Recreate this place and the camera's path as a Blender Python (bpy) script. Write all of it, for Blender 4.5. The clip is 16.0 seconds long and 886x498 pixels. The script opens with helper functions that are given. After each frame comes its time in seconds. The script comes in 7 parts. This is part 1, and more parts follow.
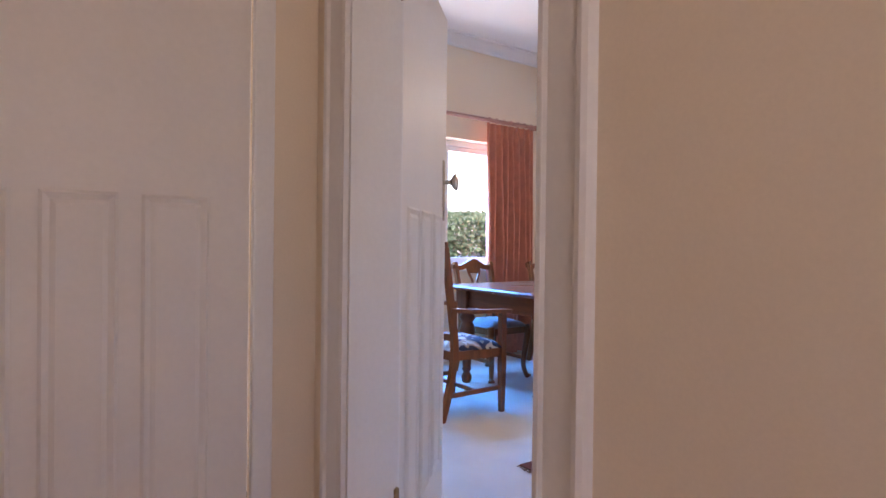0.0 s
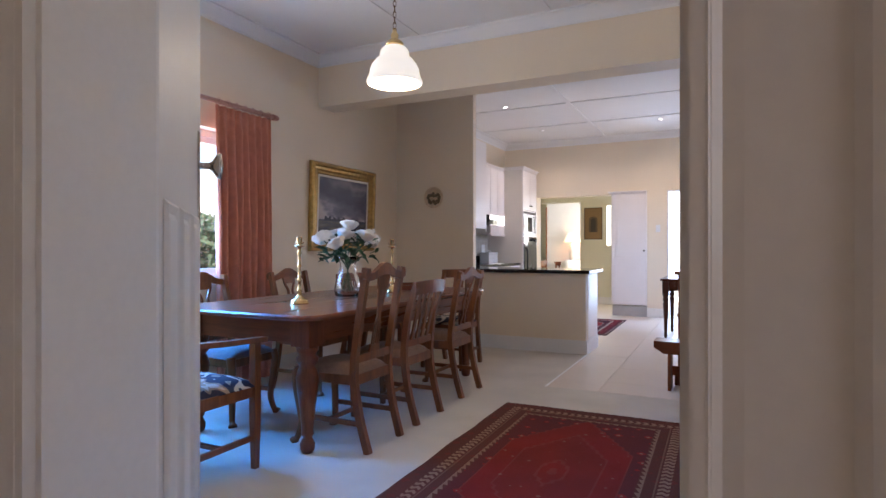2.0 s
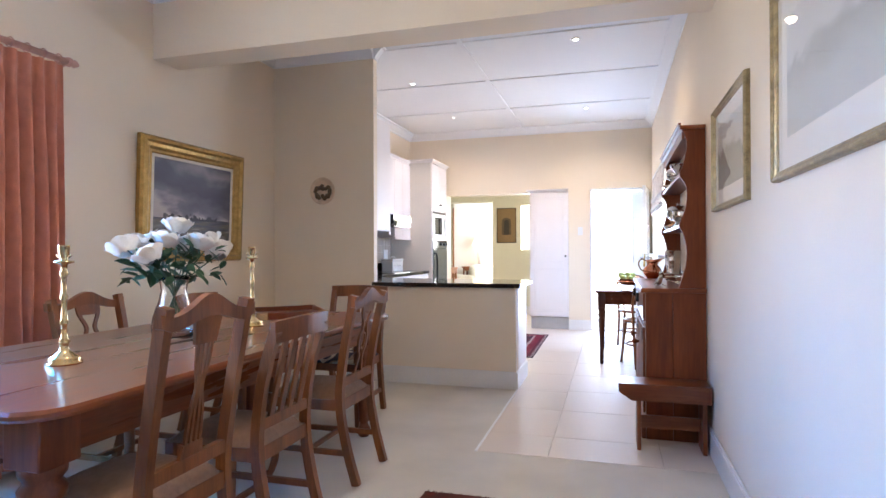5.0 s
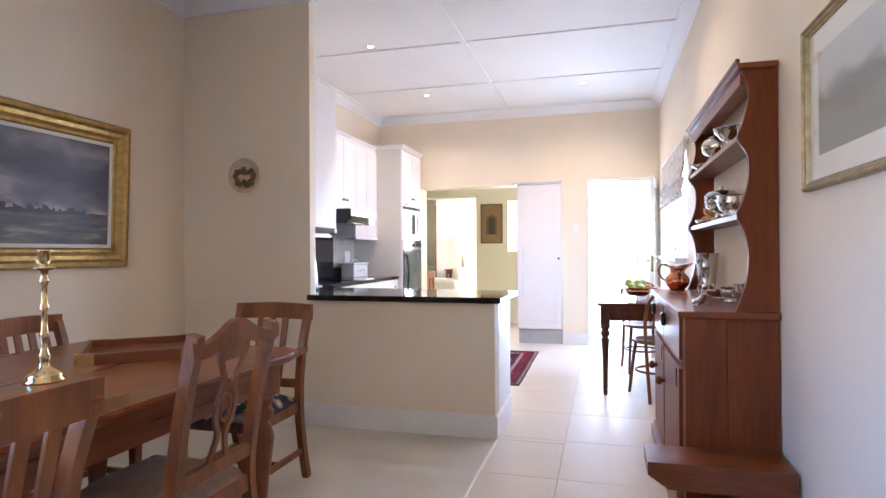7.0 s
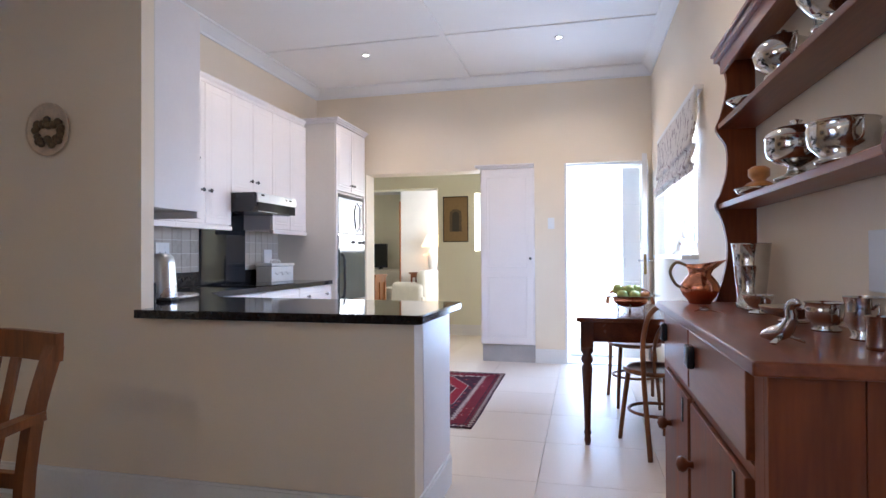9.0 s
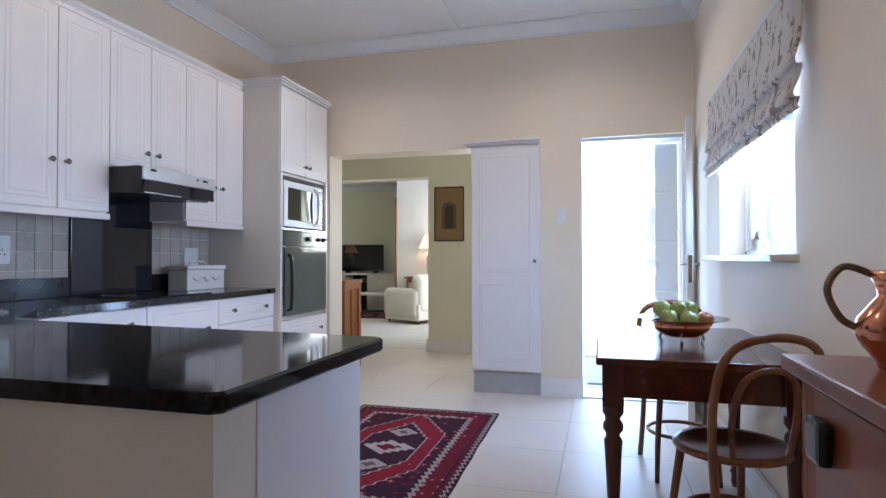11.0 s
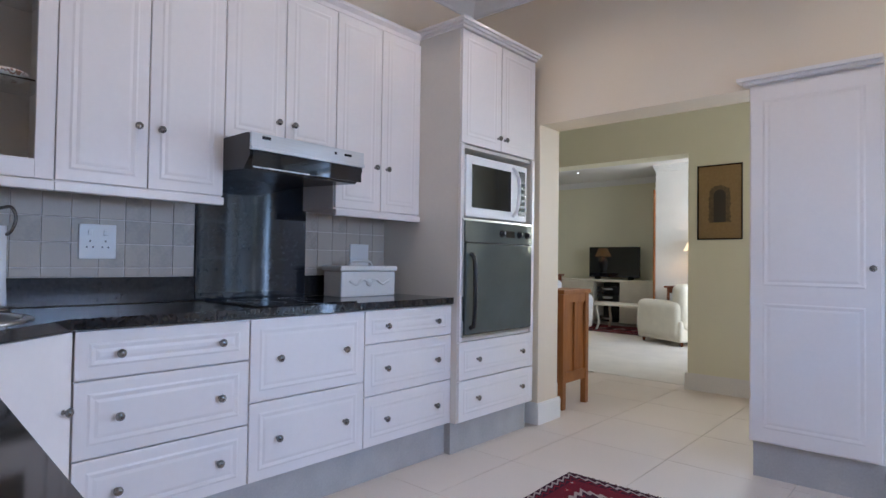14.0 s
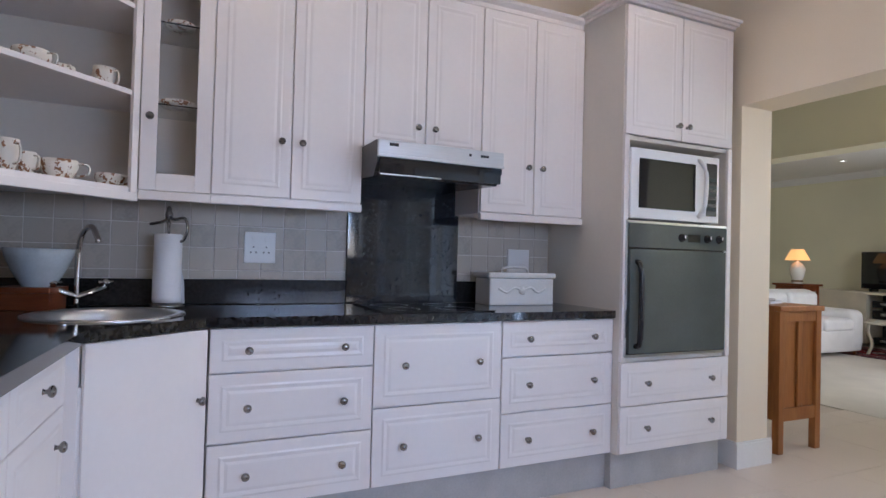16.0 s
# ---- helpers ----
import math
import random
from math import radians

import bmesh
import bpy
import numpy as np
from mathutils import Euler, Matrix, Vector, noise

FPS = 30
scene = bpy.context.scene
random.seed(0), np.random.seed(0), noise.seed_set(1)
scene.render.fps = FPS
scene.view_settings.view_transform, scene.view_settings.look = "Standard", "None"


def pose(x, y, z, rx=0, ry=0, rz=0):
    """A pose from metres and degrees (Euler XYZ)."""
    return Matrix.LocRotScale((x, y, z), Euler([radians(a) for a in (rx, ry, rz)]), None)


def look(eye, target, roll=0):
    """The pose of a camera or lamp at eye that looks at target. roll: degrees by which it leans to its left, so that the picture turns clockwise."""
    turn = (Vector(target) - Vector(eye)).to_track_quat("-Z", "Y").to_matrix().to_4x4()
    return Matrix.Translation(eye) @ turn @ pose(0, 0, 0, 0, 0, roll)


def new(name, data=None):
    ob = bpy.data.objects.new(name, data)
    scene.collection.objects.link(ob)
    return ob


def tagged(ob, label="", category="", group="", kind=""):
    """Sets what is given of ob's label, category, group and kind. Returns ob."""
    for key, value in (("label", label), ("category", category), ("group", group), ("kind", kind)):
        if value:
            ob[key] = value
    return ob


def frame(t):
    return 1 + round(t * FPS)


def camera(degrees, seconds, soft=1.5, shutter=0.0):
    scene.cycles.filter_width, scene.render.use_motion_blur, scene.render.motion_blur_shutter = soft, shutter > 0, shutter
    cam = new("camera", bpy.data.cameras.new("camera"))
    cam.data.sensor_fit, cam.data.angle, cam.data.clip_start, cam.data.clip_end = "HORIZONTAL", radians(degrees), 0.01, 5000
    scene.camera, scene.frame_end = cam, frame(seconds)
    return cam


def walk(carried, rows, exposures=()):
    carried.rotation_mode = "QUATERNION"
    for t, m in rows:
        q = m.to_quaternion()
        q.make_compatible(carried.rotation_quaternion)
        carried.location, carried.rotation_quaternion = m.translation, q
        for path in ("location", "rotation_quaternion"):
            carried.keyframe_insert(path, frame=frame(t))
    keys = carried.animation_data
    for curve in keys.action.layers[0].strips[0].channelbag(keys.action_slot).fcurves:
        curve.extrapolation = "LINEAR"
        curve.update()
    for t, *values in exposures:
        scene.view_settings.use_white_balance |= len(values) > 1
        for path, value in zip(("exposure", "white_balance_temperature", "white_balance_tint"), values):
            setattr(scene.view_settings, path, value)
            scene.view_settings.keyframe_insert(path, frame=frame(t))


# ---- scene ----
cam = camera(75.2, 16.0)
PATH = [
    (0, (1.173, 0.487, 1.113), (-0.453, 1.651, 1.096), 0.7),
    (0.5, (0.963, 0.561, 1.082), (-0.532, 1.89, 1.083), -0.4),
    (1, (0.776, 0.597, 1.059), (-0.513, 2.126, 1.065), 0.0),
    (1.5, (0.624, 0.656, 1.093), (-0.419, 2.363, 1.099), 0.2),
    (2, (0.498, 0.781, 1.145), (-0.385, 2.576, 1.146), -0.0),
    (2.5, (0.381, 0.939, 1.161), (-0.441, 2.763, 1.163), -0.2),
    (3, (0.252, 1.12, 1.192), (-0.504, 2.972, 1.194), -0.3),
    (3.5, (0.154, 1.303, 1.193), (-0.529, 3.183, 1.196), -0.3),
    (4, (0.056, 1.553, 1.2), (-0.555, 3.458, 1.203), -0.3),
    (6.5, (-0.160, 3.029, 1.2), (-0.706, 4.953, 1.209), -0.25),
    (7, (-0.193, 3.384, 1.213), (-0.727, 5.311, 1.223), -0.3),
    (7.5, (-0.193, 3.761, 1.208), (-0.711, 5.692, 1.221), -0.3),
    (8, (-0.183, 4.086, 1.177), (-0.683, 6.023, 1.195), -0.35),
    (8.5, (-0.181, 4.452, 1.17), (-0.664, 6.393, 1.1905), -0.25),
    (9, (-0.192, 4.797, 1.159), (-0.666, 6.74, 1.181), -0.3),
    (11.5, (-0.232, 6.51, 1.139), (-0.808, 8.425, 1.177), -0.0),
    (12, (-0.293, 6.789, 1.142), (-0.953, 8.677, 1.181), 0.1),
    (12.5, (-0.315, 7.057, 1.141), (-1.137, 8.88, 1.183), 0.2),
    (13, (-0.349, 7.264, 1.124), (-1.342, 9.0, 1.166), 0.4),
    (13.5, (-0.399, 7.447, 1.125), (-1.569, 9.069, 1.165), 0.6),
    (14, (-0.458, 7.589, 1.124), (-1.785, 9.084, 1.168), 0.8),
    (14.5, (-0.487, 7.732, 1.118), (-1.97, 9.073, 1.164), 0.9),
    (15, (-0.496, 7.864, 1.113), (-2.112, 9.041, 1.16), 1.1),
    (15.5, (-0.447, 7.984, 1.134), (-2.166, 9.005, 1.175), 1.3),
    (16, (-0.334, 8.091, 1.156), (-2.148, 8.933, 1.192), 1.5),
]
EXPOSURES = [(0, 1.8, 6350, 26), (1.0, 1.45, 6300, 24), (1.6, 1.28, 6150, 20), (2.0, 1.36, 6000, 16), (2.5, 1.45, 5850, 13), (4.0, 1.82, 5850, 12), (6.5, 2.3, 5850, 13), (7.0, 2.15, 5850, 13), (8.0, 1.75, 5700, 13), (9.0, 1.51, 5600, 12), (11.5, 0.94, 5280, 8), (12.5, 0.82, 5250, 8), (14, 0.88, 5350, 10), (15, 0.9, 5500, 12), (16, 0.86, 5620, 12)]
walk(cam, [(t, look(eye, target, roll)) for t, eye, target, roll in PATH], EXPOSURES)


# ---- world, sun and large lights ----
world = bpy.data.worlds.new("sky")
scene.world = world
world.use_nodes = True
_n = world.node_tree.nodes
_sky = _n.new("ShaderNodeTexSky")
_sky.sky_type = "NISHITA"
_sky.sun_disc = False
_sky.sun_elevation = radians(50)
_sky.sun_rotation = radians(141)
_sky.altitude = 100
world.node_tree.links.new(_sky.outputs[0], _n["Background"].inputs[0])
_n["Background"].inputs[1].default_value = 0.15


def lamp(name, kind, m, energy, colour=(1, 1, 1), **extra):
    data = bpy.data.lights.new(name, kind)
    data.energy, data.color = energy, colour
    if kind == "AREA":
        data.shape = "RECTANGLE"
        data.size, data.size_y = extra["size"]
        data.spread = radians(extra.get("beam", 180))
    if kind == "SUN":
        data.angle = radians(0.6)
    if kind == "SPOT":
        data.spot_size, data.spot_blend, data.shadow_soft_size = radians(extra["spread"]), 0.6, 0.04
    if kind == "POINT":
        data.shadow_soft_size = extra.get("radius", 0.05)
    ob = new(name, data)
    ob.matrix_world = m
    return ob


# the sun stands high behind the house and lights the hedge; the blind keeps it off the kitchen table
SUN_FROM = Vector((0.6, -0.75, 1.12))
lamp("sun", "SUN", look(SUN_FROM, (0, 0, 0)), 5.0, (1.0, 0.95, 0.88))
# sky light from above and light off the sunlit garden, in the openings
lamp("dining_sky_light", "AREA", look((-3.47, 3.55, 1.55), (-2.3, 3.7, 0.45)), 36, (0.05, 0.34, 1.0), size=(2.0, 1.1), beam=95)
lamp("dining_garden_light", "AREA", look((-3.46, 3.55, 1.45), (-2, 3.75, 2.35)), 14, (1.0, 0.95, 0.88), size=(2.0, 1.2), beam=140)
lamp("kitchen_sky_light", "AREA", look((0.735, 9.33, 1.6), (-1.0, 9.33, 0.70)), 25, (0.40, 0.62, 1.0), size=(1.4, 0.85), beam=140)
lamp("kitchen_garden_light", "AREA", look((0.735, 9.33, 1.45), (-1.2, 9.0, 2.9)), 7.5, (1.0, 0.88, 0.74), size=(1.4, 0.7), beam=150)
lamp("back_door_light", "AREA", look((0.0, 11.5, 1.1), (-0.6, 9, 1.35)), 17, (0.48, 0.68, 1.0), size=(0.75, 2.0))
# fill for the dim hall, set in an added window behind the camera
lamp("hall_fill_light", "AREA", look((2.65, 0.2, 1.6), (0, 0.6, 1.2)), 2.7, (1.0, 0.70, 0.54), size=(1.05, 1.15))
lamp("living_window_light", "AREA", look((-1.7, 15.4, 1.5), (-4, 15.6, 1.2)), 25, (1.0, 0.95, 0.86), size=(2.3, 1.5))
lamp("passage_window_light", "AREA", look((-1.43, 13.2, 1.64), (-1.6, 11, 1.0)), 11, (1.0, 0.97, 0.88), size=(0.5, 0.8))
# lit kitchen downlights
for x, y in ((-2.24, 8.30), (-2.23, 10.03), (-0.39, 10.03), (-0.37, 7.42)):
    lamp("downlight_beam", "SPOT", look((x, y, 3.095), (x, y, 0)), 13, (1.0, 0.78, 0.58), spread=150)


# ---- materials ----
def shader(name):
    m = bpy.data.materials.new(name)
    m.use_nodes = True
    t = m.node_tree
    return m, t.nodes, t.links, t.nodes["Principled BSDF"]


def mat(name, colour, rough=0.5, metal=0.0, var=0.06, scale=6.0, fine=90.0, bump=0.05, coat=0.0, stretch=(1, 1, 1), alt=None, piece=0.0, spec=0.5, sheen=0.0):
    """Base colour with broad and fine variation, uneven gloss and fine relief."""
    m, n, l, b = shader(name)
    co = n.new("ShaderNodeTexCoord")
    mp = n.new("ShaderNodeMapping")
    mp.inputs["Scale"].default_value = stretch
    l.new(co.outputs["Object"], mp.inputs["Vector"])
    n1, n2 = n.new("ShaderNodeTexNoise"), n.new("ShaderNodeTexNoise")
    n1.inputs["Scale"].default_value, n2.inputs["Scale"].default_value = scale, fine
    n1.inputs["Detail"].default_value, n2.inputs["Detail"].default_value = 4, 3
    l.new(mp.outputs[0], n1.inputs["Vector"])
    l.new(mp.outputs[0], n2.inputs["Vector"])
    r = n.new("ShaderNodeValToRGB")
    c0 = [max(0, c * (1 - 2.2 * var)) for c in colour]
    c1 = alt if alt else [min(1, c * (1 + 2.2 * var)) for c in colour]
    r.color_ramp.elements[0].color, r.color_ramp.elements[1].color = (*c0, 1), (*c1, 1)
    r.color_ramp.elements[0].position, r.color_ramp.elements[1].position = 0.3, 0.7
    mx = n.new("ShaderNodeMix")
    mx.inputs[0].default_value = 0.35
    l.new(n1.outputs["Fac"], mx.inputs[2])
    l.new(n2.outputs["Fac"], mx.inputs[3])
    src = mx.outputs[0]
    if piece:
        oi = n.new("ShaderNodeObjectInfo")
        ad = n.new("ShaderNodeMath")
        ad.operation = "MULTIPLY_ADD"
        ad.inputs[1].default_value = piece
        l.new(oi.outputs["Random"], ad.inputs[0])
        l.new(src, ad.inputs[2])
        src = ad.outputs[0]
    l.new(src, r.inputs[0])
    l.new(r.outputs[0], b.inputs["Base Color"])
    rr = n.new("ShaderNodeMapRange")
    rr.inputs["To Min"].default_value, rr.inputs["To Max"].default_value = max(0.02, rough * 0.82), min(1, rough * 1.18)
    l.new(n1.outputs["Fac"], rr.inputs["Value"])
    l.new(rr.outputs[0], b.inputs["Roughness"])
    b.inputs["Metallic"].default_value = metal
    b.inputs["Coat Weight"].default_value = coat
    b.inputs["Coat Roughness"].default_value = 0.12
    b.inputs["Specular IOR Level"].default_value = spec
    b.inputs["Sheen Weight"].default_value = sheen
    if bump:
        bp = n.new("ShaderNodeBump")
        bp.inputs["Strength"].default_value, bp.inputs["Distance"].default_value = bump, 0.004
        l.new(n2.outputs["Fac"], bp.inputs["Height"])
        l.new(bp.outputs[0], b.inputs["Normal"])
    return m


def glow(name, colour, strength):
    m, n, l, b = shader(name)
    b.inputs["Base Color"].default_value = (*colour, 1)
    b.inputs["Emission Color"].default_value = (*colour, 1)
    b.inputs["Emission Strength"].default_value = strength
    return m


def glass(name, colour=(0.96, 0.98, 0.97), rough=0.0):
    m, n, l, b = shader(name)
    b.inputs["Base Color"].default_value = (*colour, 1)
    b.inputs["Roughness"].default_value = rough
    b.inputs["Transmission Weight"].default_value = 1
    b.inputs["IOR"].default_value = 1.45
    return m


def pane_glass(name):
    """Thin window glass: clear, with gloss at grazing angles."""
    m, n, l, b = shader(name)
    tr, gl, lw, mx = n.new("ShaderNodeBsdfTransparent"), n.new("ShaderNodeBsdfGlossy"), n.new("ShaderNodeLayerWeight"), n.new("ShaderNodeMixShader")
    gl.inputs["Roughness"].default_value = 0.02
    lw.inputs["Blend"].default_value = 0.5
    pw, sc = n.new("ShaderNodeMath"), n.new("ShaderNodeMath")
    pw.operation, sc.operation = "POWER", "MULTIPLY_ADD"
    pw.inputs[1].default_value, sc.inputs[1].default_value, sc.inputs[2].default_value = 5.0, 0.5, 0.02
    l.new(lw.outputs["Facing"], pw.inputs[0])
    l.new(pw.outputs[0], sc.inputs[0])
    l.new(sc.outputs[0], mx.inputs[0])
    l.new(tr.outputs[0], mx.inputs[1])
    l.new(gl.outputs[0], mx.inputs[2])
    l.new(mx.outputs[0], n["Material Output"].inputs[0])
    return m


def wood(name, dark, light, rough=0.35, scale=9.0, axis="x", coat=0.3):
    """Long grain along one axis with darker streaks and pores."""
    m, n, l, b = shader(name)
    co, mp = n.new("ShaderNodeTexCoord"), n.new("ShaderNodeMapping")
    k = {"x": (0.09, 1, 1), "y": (1, 0.09, 1), "z": (1, 1, 0.09)}[axis]
    mp.inputs["Scale"].default_value = k
    l.new(co.outputs["Object"], mp.inputs["Vector"])
    n1, n2 = n.new("ShaderNodeTexNoise"), n.new("ShaderNodeTexNoise")
    n1.inputs["Scale"].default_value, n1.inputs["Detail"].default_value, n1.inputs["Distortion"].default_value = scale, 6, 1.2
    n2.inputs["Scale"].default_value, n2.inputs["Detail"].default_value = scale * 14, 3
    l.new(mp.outputs[0], n1.inputs["Vector"])
    l.new(mp.outputs[0], n2.inputs["Vector"])
    mx = n.new("ShaderNodeMix")
    mx.inputs[0].default_value = 0.3
    l.new(n1.outputs["Fac"], mx.inputs[2])
    l.new(n2.outputs["Fac"], mx.inputs[3])
    r = n.new("ShaderNodeValToRGB")
    r.color_ramp.elements[0].color, r.color_ramp.elements[1].color = (*dark, 1), (*light, 1)
    r.color_ramp.elements[0].position, r.color_ramp.elements[1].position = 0.32, 0.68
    l.new(mx.outputs[0], r.inputs[0])
    l.new(r.outputs[0], b.inputs["Base Color"])
    rr = n.new("ShaderNodeMapRange")
    rr.inputs["To Min"].default_value, rr.inputs["To Max"].default_value = rough * 0.75, min(1, rough * 1.3)
    l.new(n1.outputs["Fac"], rr.inputs["Value"])
    l.new(rr.outputs[0], b.inputs["Roughness"])
    b.inputs["Specular IOR Level"].default_value = 0.35
    b.inputs["Coat Weight"].default_value, b.inputs["Coat Roughness"].default_value = coat, 0.15
    bp = n.new("ShaderNodeBump")
    bp.inputs["Strength"].default_value, bp.inputs["Distance"].default_value = 0.08, 0.002
    l.new(n2.outputs["Fac"], bp.inputs["Height"])
    l.new(bp.outputs[0], b.inputs["Normal"])
    return m


M_WALL = mat("cream_wall_paint", (0.83, 0.715, 0.555), 0.6, var=0.02, scale=1.5, fine=160, bump=0.08)
M_HALLWALL = mat("green_cream_wall_paint", (0.80, 0.77, 0.60), 0.6, var=0.02, scale=1.5, fine=160, bump=0.08)
M_CEIL = mat("white_ceiling_paint", (0.84, 0.83, 0.82), 0.7, var=0.015, scale=1.2, fine=120, bump=0.05)
M_TRIM = mat("white_gloss_trim", (0.80, 0.78, 0.75), 0.32, var=0.02, scale=3, fine=70, bump=0.04)
M_DOOR = mat("cream_painted_door", (0.74, 0.69, 0.63), 0.5, var=0.02, scale=3, fine=60, bump=0.05)
M_CARPET = mat("cream_wool_carpet", (0.62, 0.57, 0.50), 0.95, var=0.06, scale=2.5, fine=420, bump=0.5, spec=0.1, sheen=0.2)
M_TILE = mat("cream_porcelain_tile", (0.675, 0.585, 0.505), 0.42, var=0.018, scale=2.0, fine=60, bump=0.01, piece=0.006, spec=0.4)
M_GROUT = mat("pale_floor_grout", (0.63, 0.545, 0.47), 0.9, var=0.05)
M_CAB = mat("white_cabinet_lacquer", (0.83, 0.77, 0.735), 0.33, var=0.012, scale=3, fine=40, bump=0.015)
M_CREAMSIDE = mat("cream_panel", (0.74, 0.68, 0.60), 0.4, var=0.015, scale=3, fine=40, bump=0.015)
M_MAHOG = wood("red_brown_polished_wood", (0.105, 0.024, 0.0065), (0.27, 0.074, 0.020), 0.28, 7, "y", 0.35)
M_MAHOGX = wood("red_brown_polished_wood_across", (0.095, 0.021, 0.006), (0.25, 0.066, 0.018), 0.30, 7, "x", 0.35)
M_MAHOGZ = wood("red_brown_polished_wood_upright", (0.095, 0.021, 0.006), (0.25, 0.066, 0.018), 0.34, 7, "z", 0.25)
M_DARKTABLE = wood("dark_mahogany_table", (0.045, 0.010, 0.004), (0.13, 0.032, 0.012), 0.25, 7, "y", 0.35)
M_DARKLEG = wood("dark_mahogany_leg", (0.04, 0.009, 0.0035), (0.11, 0.027, 0.010), 0.32, 7, "z", 0.25)
M_CHAIR = wood("brown_chair_wood", (0.115, 0.036, 0.010), (0.29, 0.098, 0.027), 0.36, 9, "z", 0.25)
M_DRESS = wood("dresser_pine_stained_red", (0.095, 0.018, 0.0035), (0.26, 0.062, 0.012), 0.5, 5, "z", 0.05)
M_DRESSY = wood("dresser_boards_stained_red", (0.12, 0.023, 0.005), (0.27, 0.070, 0.018), 0.34, 5, "y", 0.2)


M_GRANITE = mat("black_speckled_granite", (0.012, 0.012, 0.014), 0.07, var=0.3, scale=60, fine=420, bump=0.0, alt=(0.035, 0.033, 0.033), spec=0.6)
M_GRANITE2 = mat("dark_blue_grey_granite", (0.010, 0.012, 0.018), 0.05, var=0.3, scale=70, fine=380, bump=0.0, alt=(0.016, 0.020, 0.030), spec=0.6)
M_BRASS = mat("polished_brass", (0.70, 0.53, 0.28), 0.14, 1.0, var=0.05, scale=30, fine=150, bump=0.02)
M_DARKBRASS = mat("aged_bronze", (0.25, 0.17, 0.09), 0.4, 1.0, var=0.15, scale=30)
M_GOLD = mat("antique_gold_frame", (0.40, 0.26, 0.085), 0.38, 0.85, var=0.18, scale=25, fine=160, bump=0.3)
M_GILTDARK = mat("dull_gilt_frame", (0.33, 0.26, 0.14), 0.42, 0.7, var=0.2, scale=30, fine=160, bump=0.25)
M_SILVER = mat("polished_silver", (0.62, 0.585, 0.54), 0.13, 1.0, var=0.04, scale=20, fine=120, bump=0.02)
M_COPPER = mat("polished_copper", (0.72, 0.30, 0.17), 0.17, 1.0, var=0.12, scale=18, fine=120, bump=0.03)
M_CHROME = mat("brushed_pewter_knob", (0.28, 0.265, 0.25), 0.25, 1.0, var=0.08, scale=40)
M_ALU = mat("pale_aluminium", (0.82, 0.82, 0.82), 0.5, 0.4, var=0.04, scale=8)
M_UPSTAND = mat("honed_black_granite", (0.012, 0.012, 0.014), 0.16, var=0.3, scale=60, fine=420, bump=0.0, alt=(0.03, 0.028, 0.028), spec=0.3)
M_NICKEL = mat("worn_nickel", (0.55, 0.52, 0.47), 0.24, 1.0, var=0.08, scale=30)
M_STEEL = mat("brushed_steel", (0.62, 0.62, 0.62), 0.28, 1.0, var=0.05, scale=4, fine=200, bump=0.05, stretch=(1, 0.05, 1))
M_BLACK = mat("black_plastic", (0.015, 0.015, 0.017), 0.25, var=0.1, bump=0.0)
M_BLACKGLASS = mat("black_glass", (0.008, 0.009, 0.012), 0.04, var=0.1, bump=0.0, spec=0.6)
M_OVENGLASS = mat("grey_green_oven_glass", (0.085, 0.10, 0.095), 0.06, var=0.05, bump=0.0, spec=0.7)
M_GREYPLINTH = mat("grey_tiled_plinth", (0.45, 0.43, 0.41), 0.35, var=0.06, scale=6)
M_WTILE = mat("cream_glazed_wall_tile", (0.40, 0.355, 0.30), 0.42, var=0.09, scale=18, fine=70, bump=0.12, piece=0.45)
M_WGROUT = mat("white_tile_grout", (0.68, 0.64, 0.60), 0.9, var=0.04)
M_SEAT = mat("brown_tapestry_seat", (0.30, 0.165, 0.10), 0.7, var=0.12, scale=40, fine=500, bump=0.4, spec=0.2, sheen=0.3)
M_GREYSEAT = mat("mauve_grey_velvet_seat", (0.22, 0.17, 0.18), 0.8, var=0.1, scale=30, fine=500, bump=0.3, spec=0.2, sheen=0.4)
M_CURTAIN = mat("terracotta_curtain_cloth", (0.58, 0.23, 0.15), 0.85, var=0.08, scale=12, fine=600, bump=0.3, spec=0.15, sheen=0.25)
M_POLE = mat("dusty_pink_painted_pole", (0.50, 0.27, 0.21), 0.45, var=0.06, scale=10)
M_OPAL = glow("lit_opal_glass", (1.0, 0.93, 0.80), 0.25)
M_LED = glow("lit_downlight", (1.0, 0.95, 0.88), 6.0)
M_SHADE2 = glow("lit_orange_lampshade", (1.0, 0.50, 0.16), 0.5)
M_SHADE = glow("lit_cream_lampshade", (1.0, 0.72, 0.40), 0.7)
M_GLASS = glass("clear_glass")
M_PANE = pane_glass("window_pane_glass")
M_PORC = mat("white_porcelain", (0.80, 0.78, 0.74), 0.12, var=0.02, bump=0.0)
M_BOWL = mat("pale_blue_grey_glaze", (0.50, 0.54, 0.57), 0.2, var=0.06, scale=14, bump=0.02)
M_PAPER = mat("white_paper", (0.82, 0.81, 0.83), 0.9, var=0.02, fine=200, bump=0.15)
M_ROSE = mat("white_rose_petal", (0.84, 0.81, 0.74), 0.6, var=0.05, scale=30, bump=0.05)
M_LEAF = mat("dark_rose_leaf", (0.025, 0.075, 0.03), 0.45, var=0.2, scale=25, bump=0.1)
M_APPLE = mat("green_apple_skin", (0.33, 0.38, 0.07), 0.25, var=0.12, scale=12, bump=0.0, alt=(0.50, 0.50, 0.18))
M_LEMON = mat("orange_yellow_fruit_skin", (0.50, 0.20, 0.05), 0.35, var=0.1, scale=20)
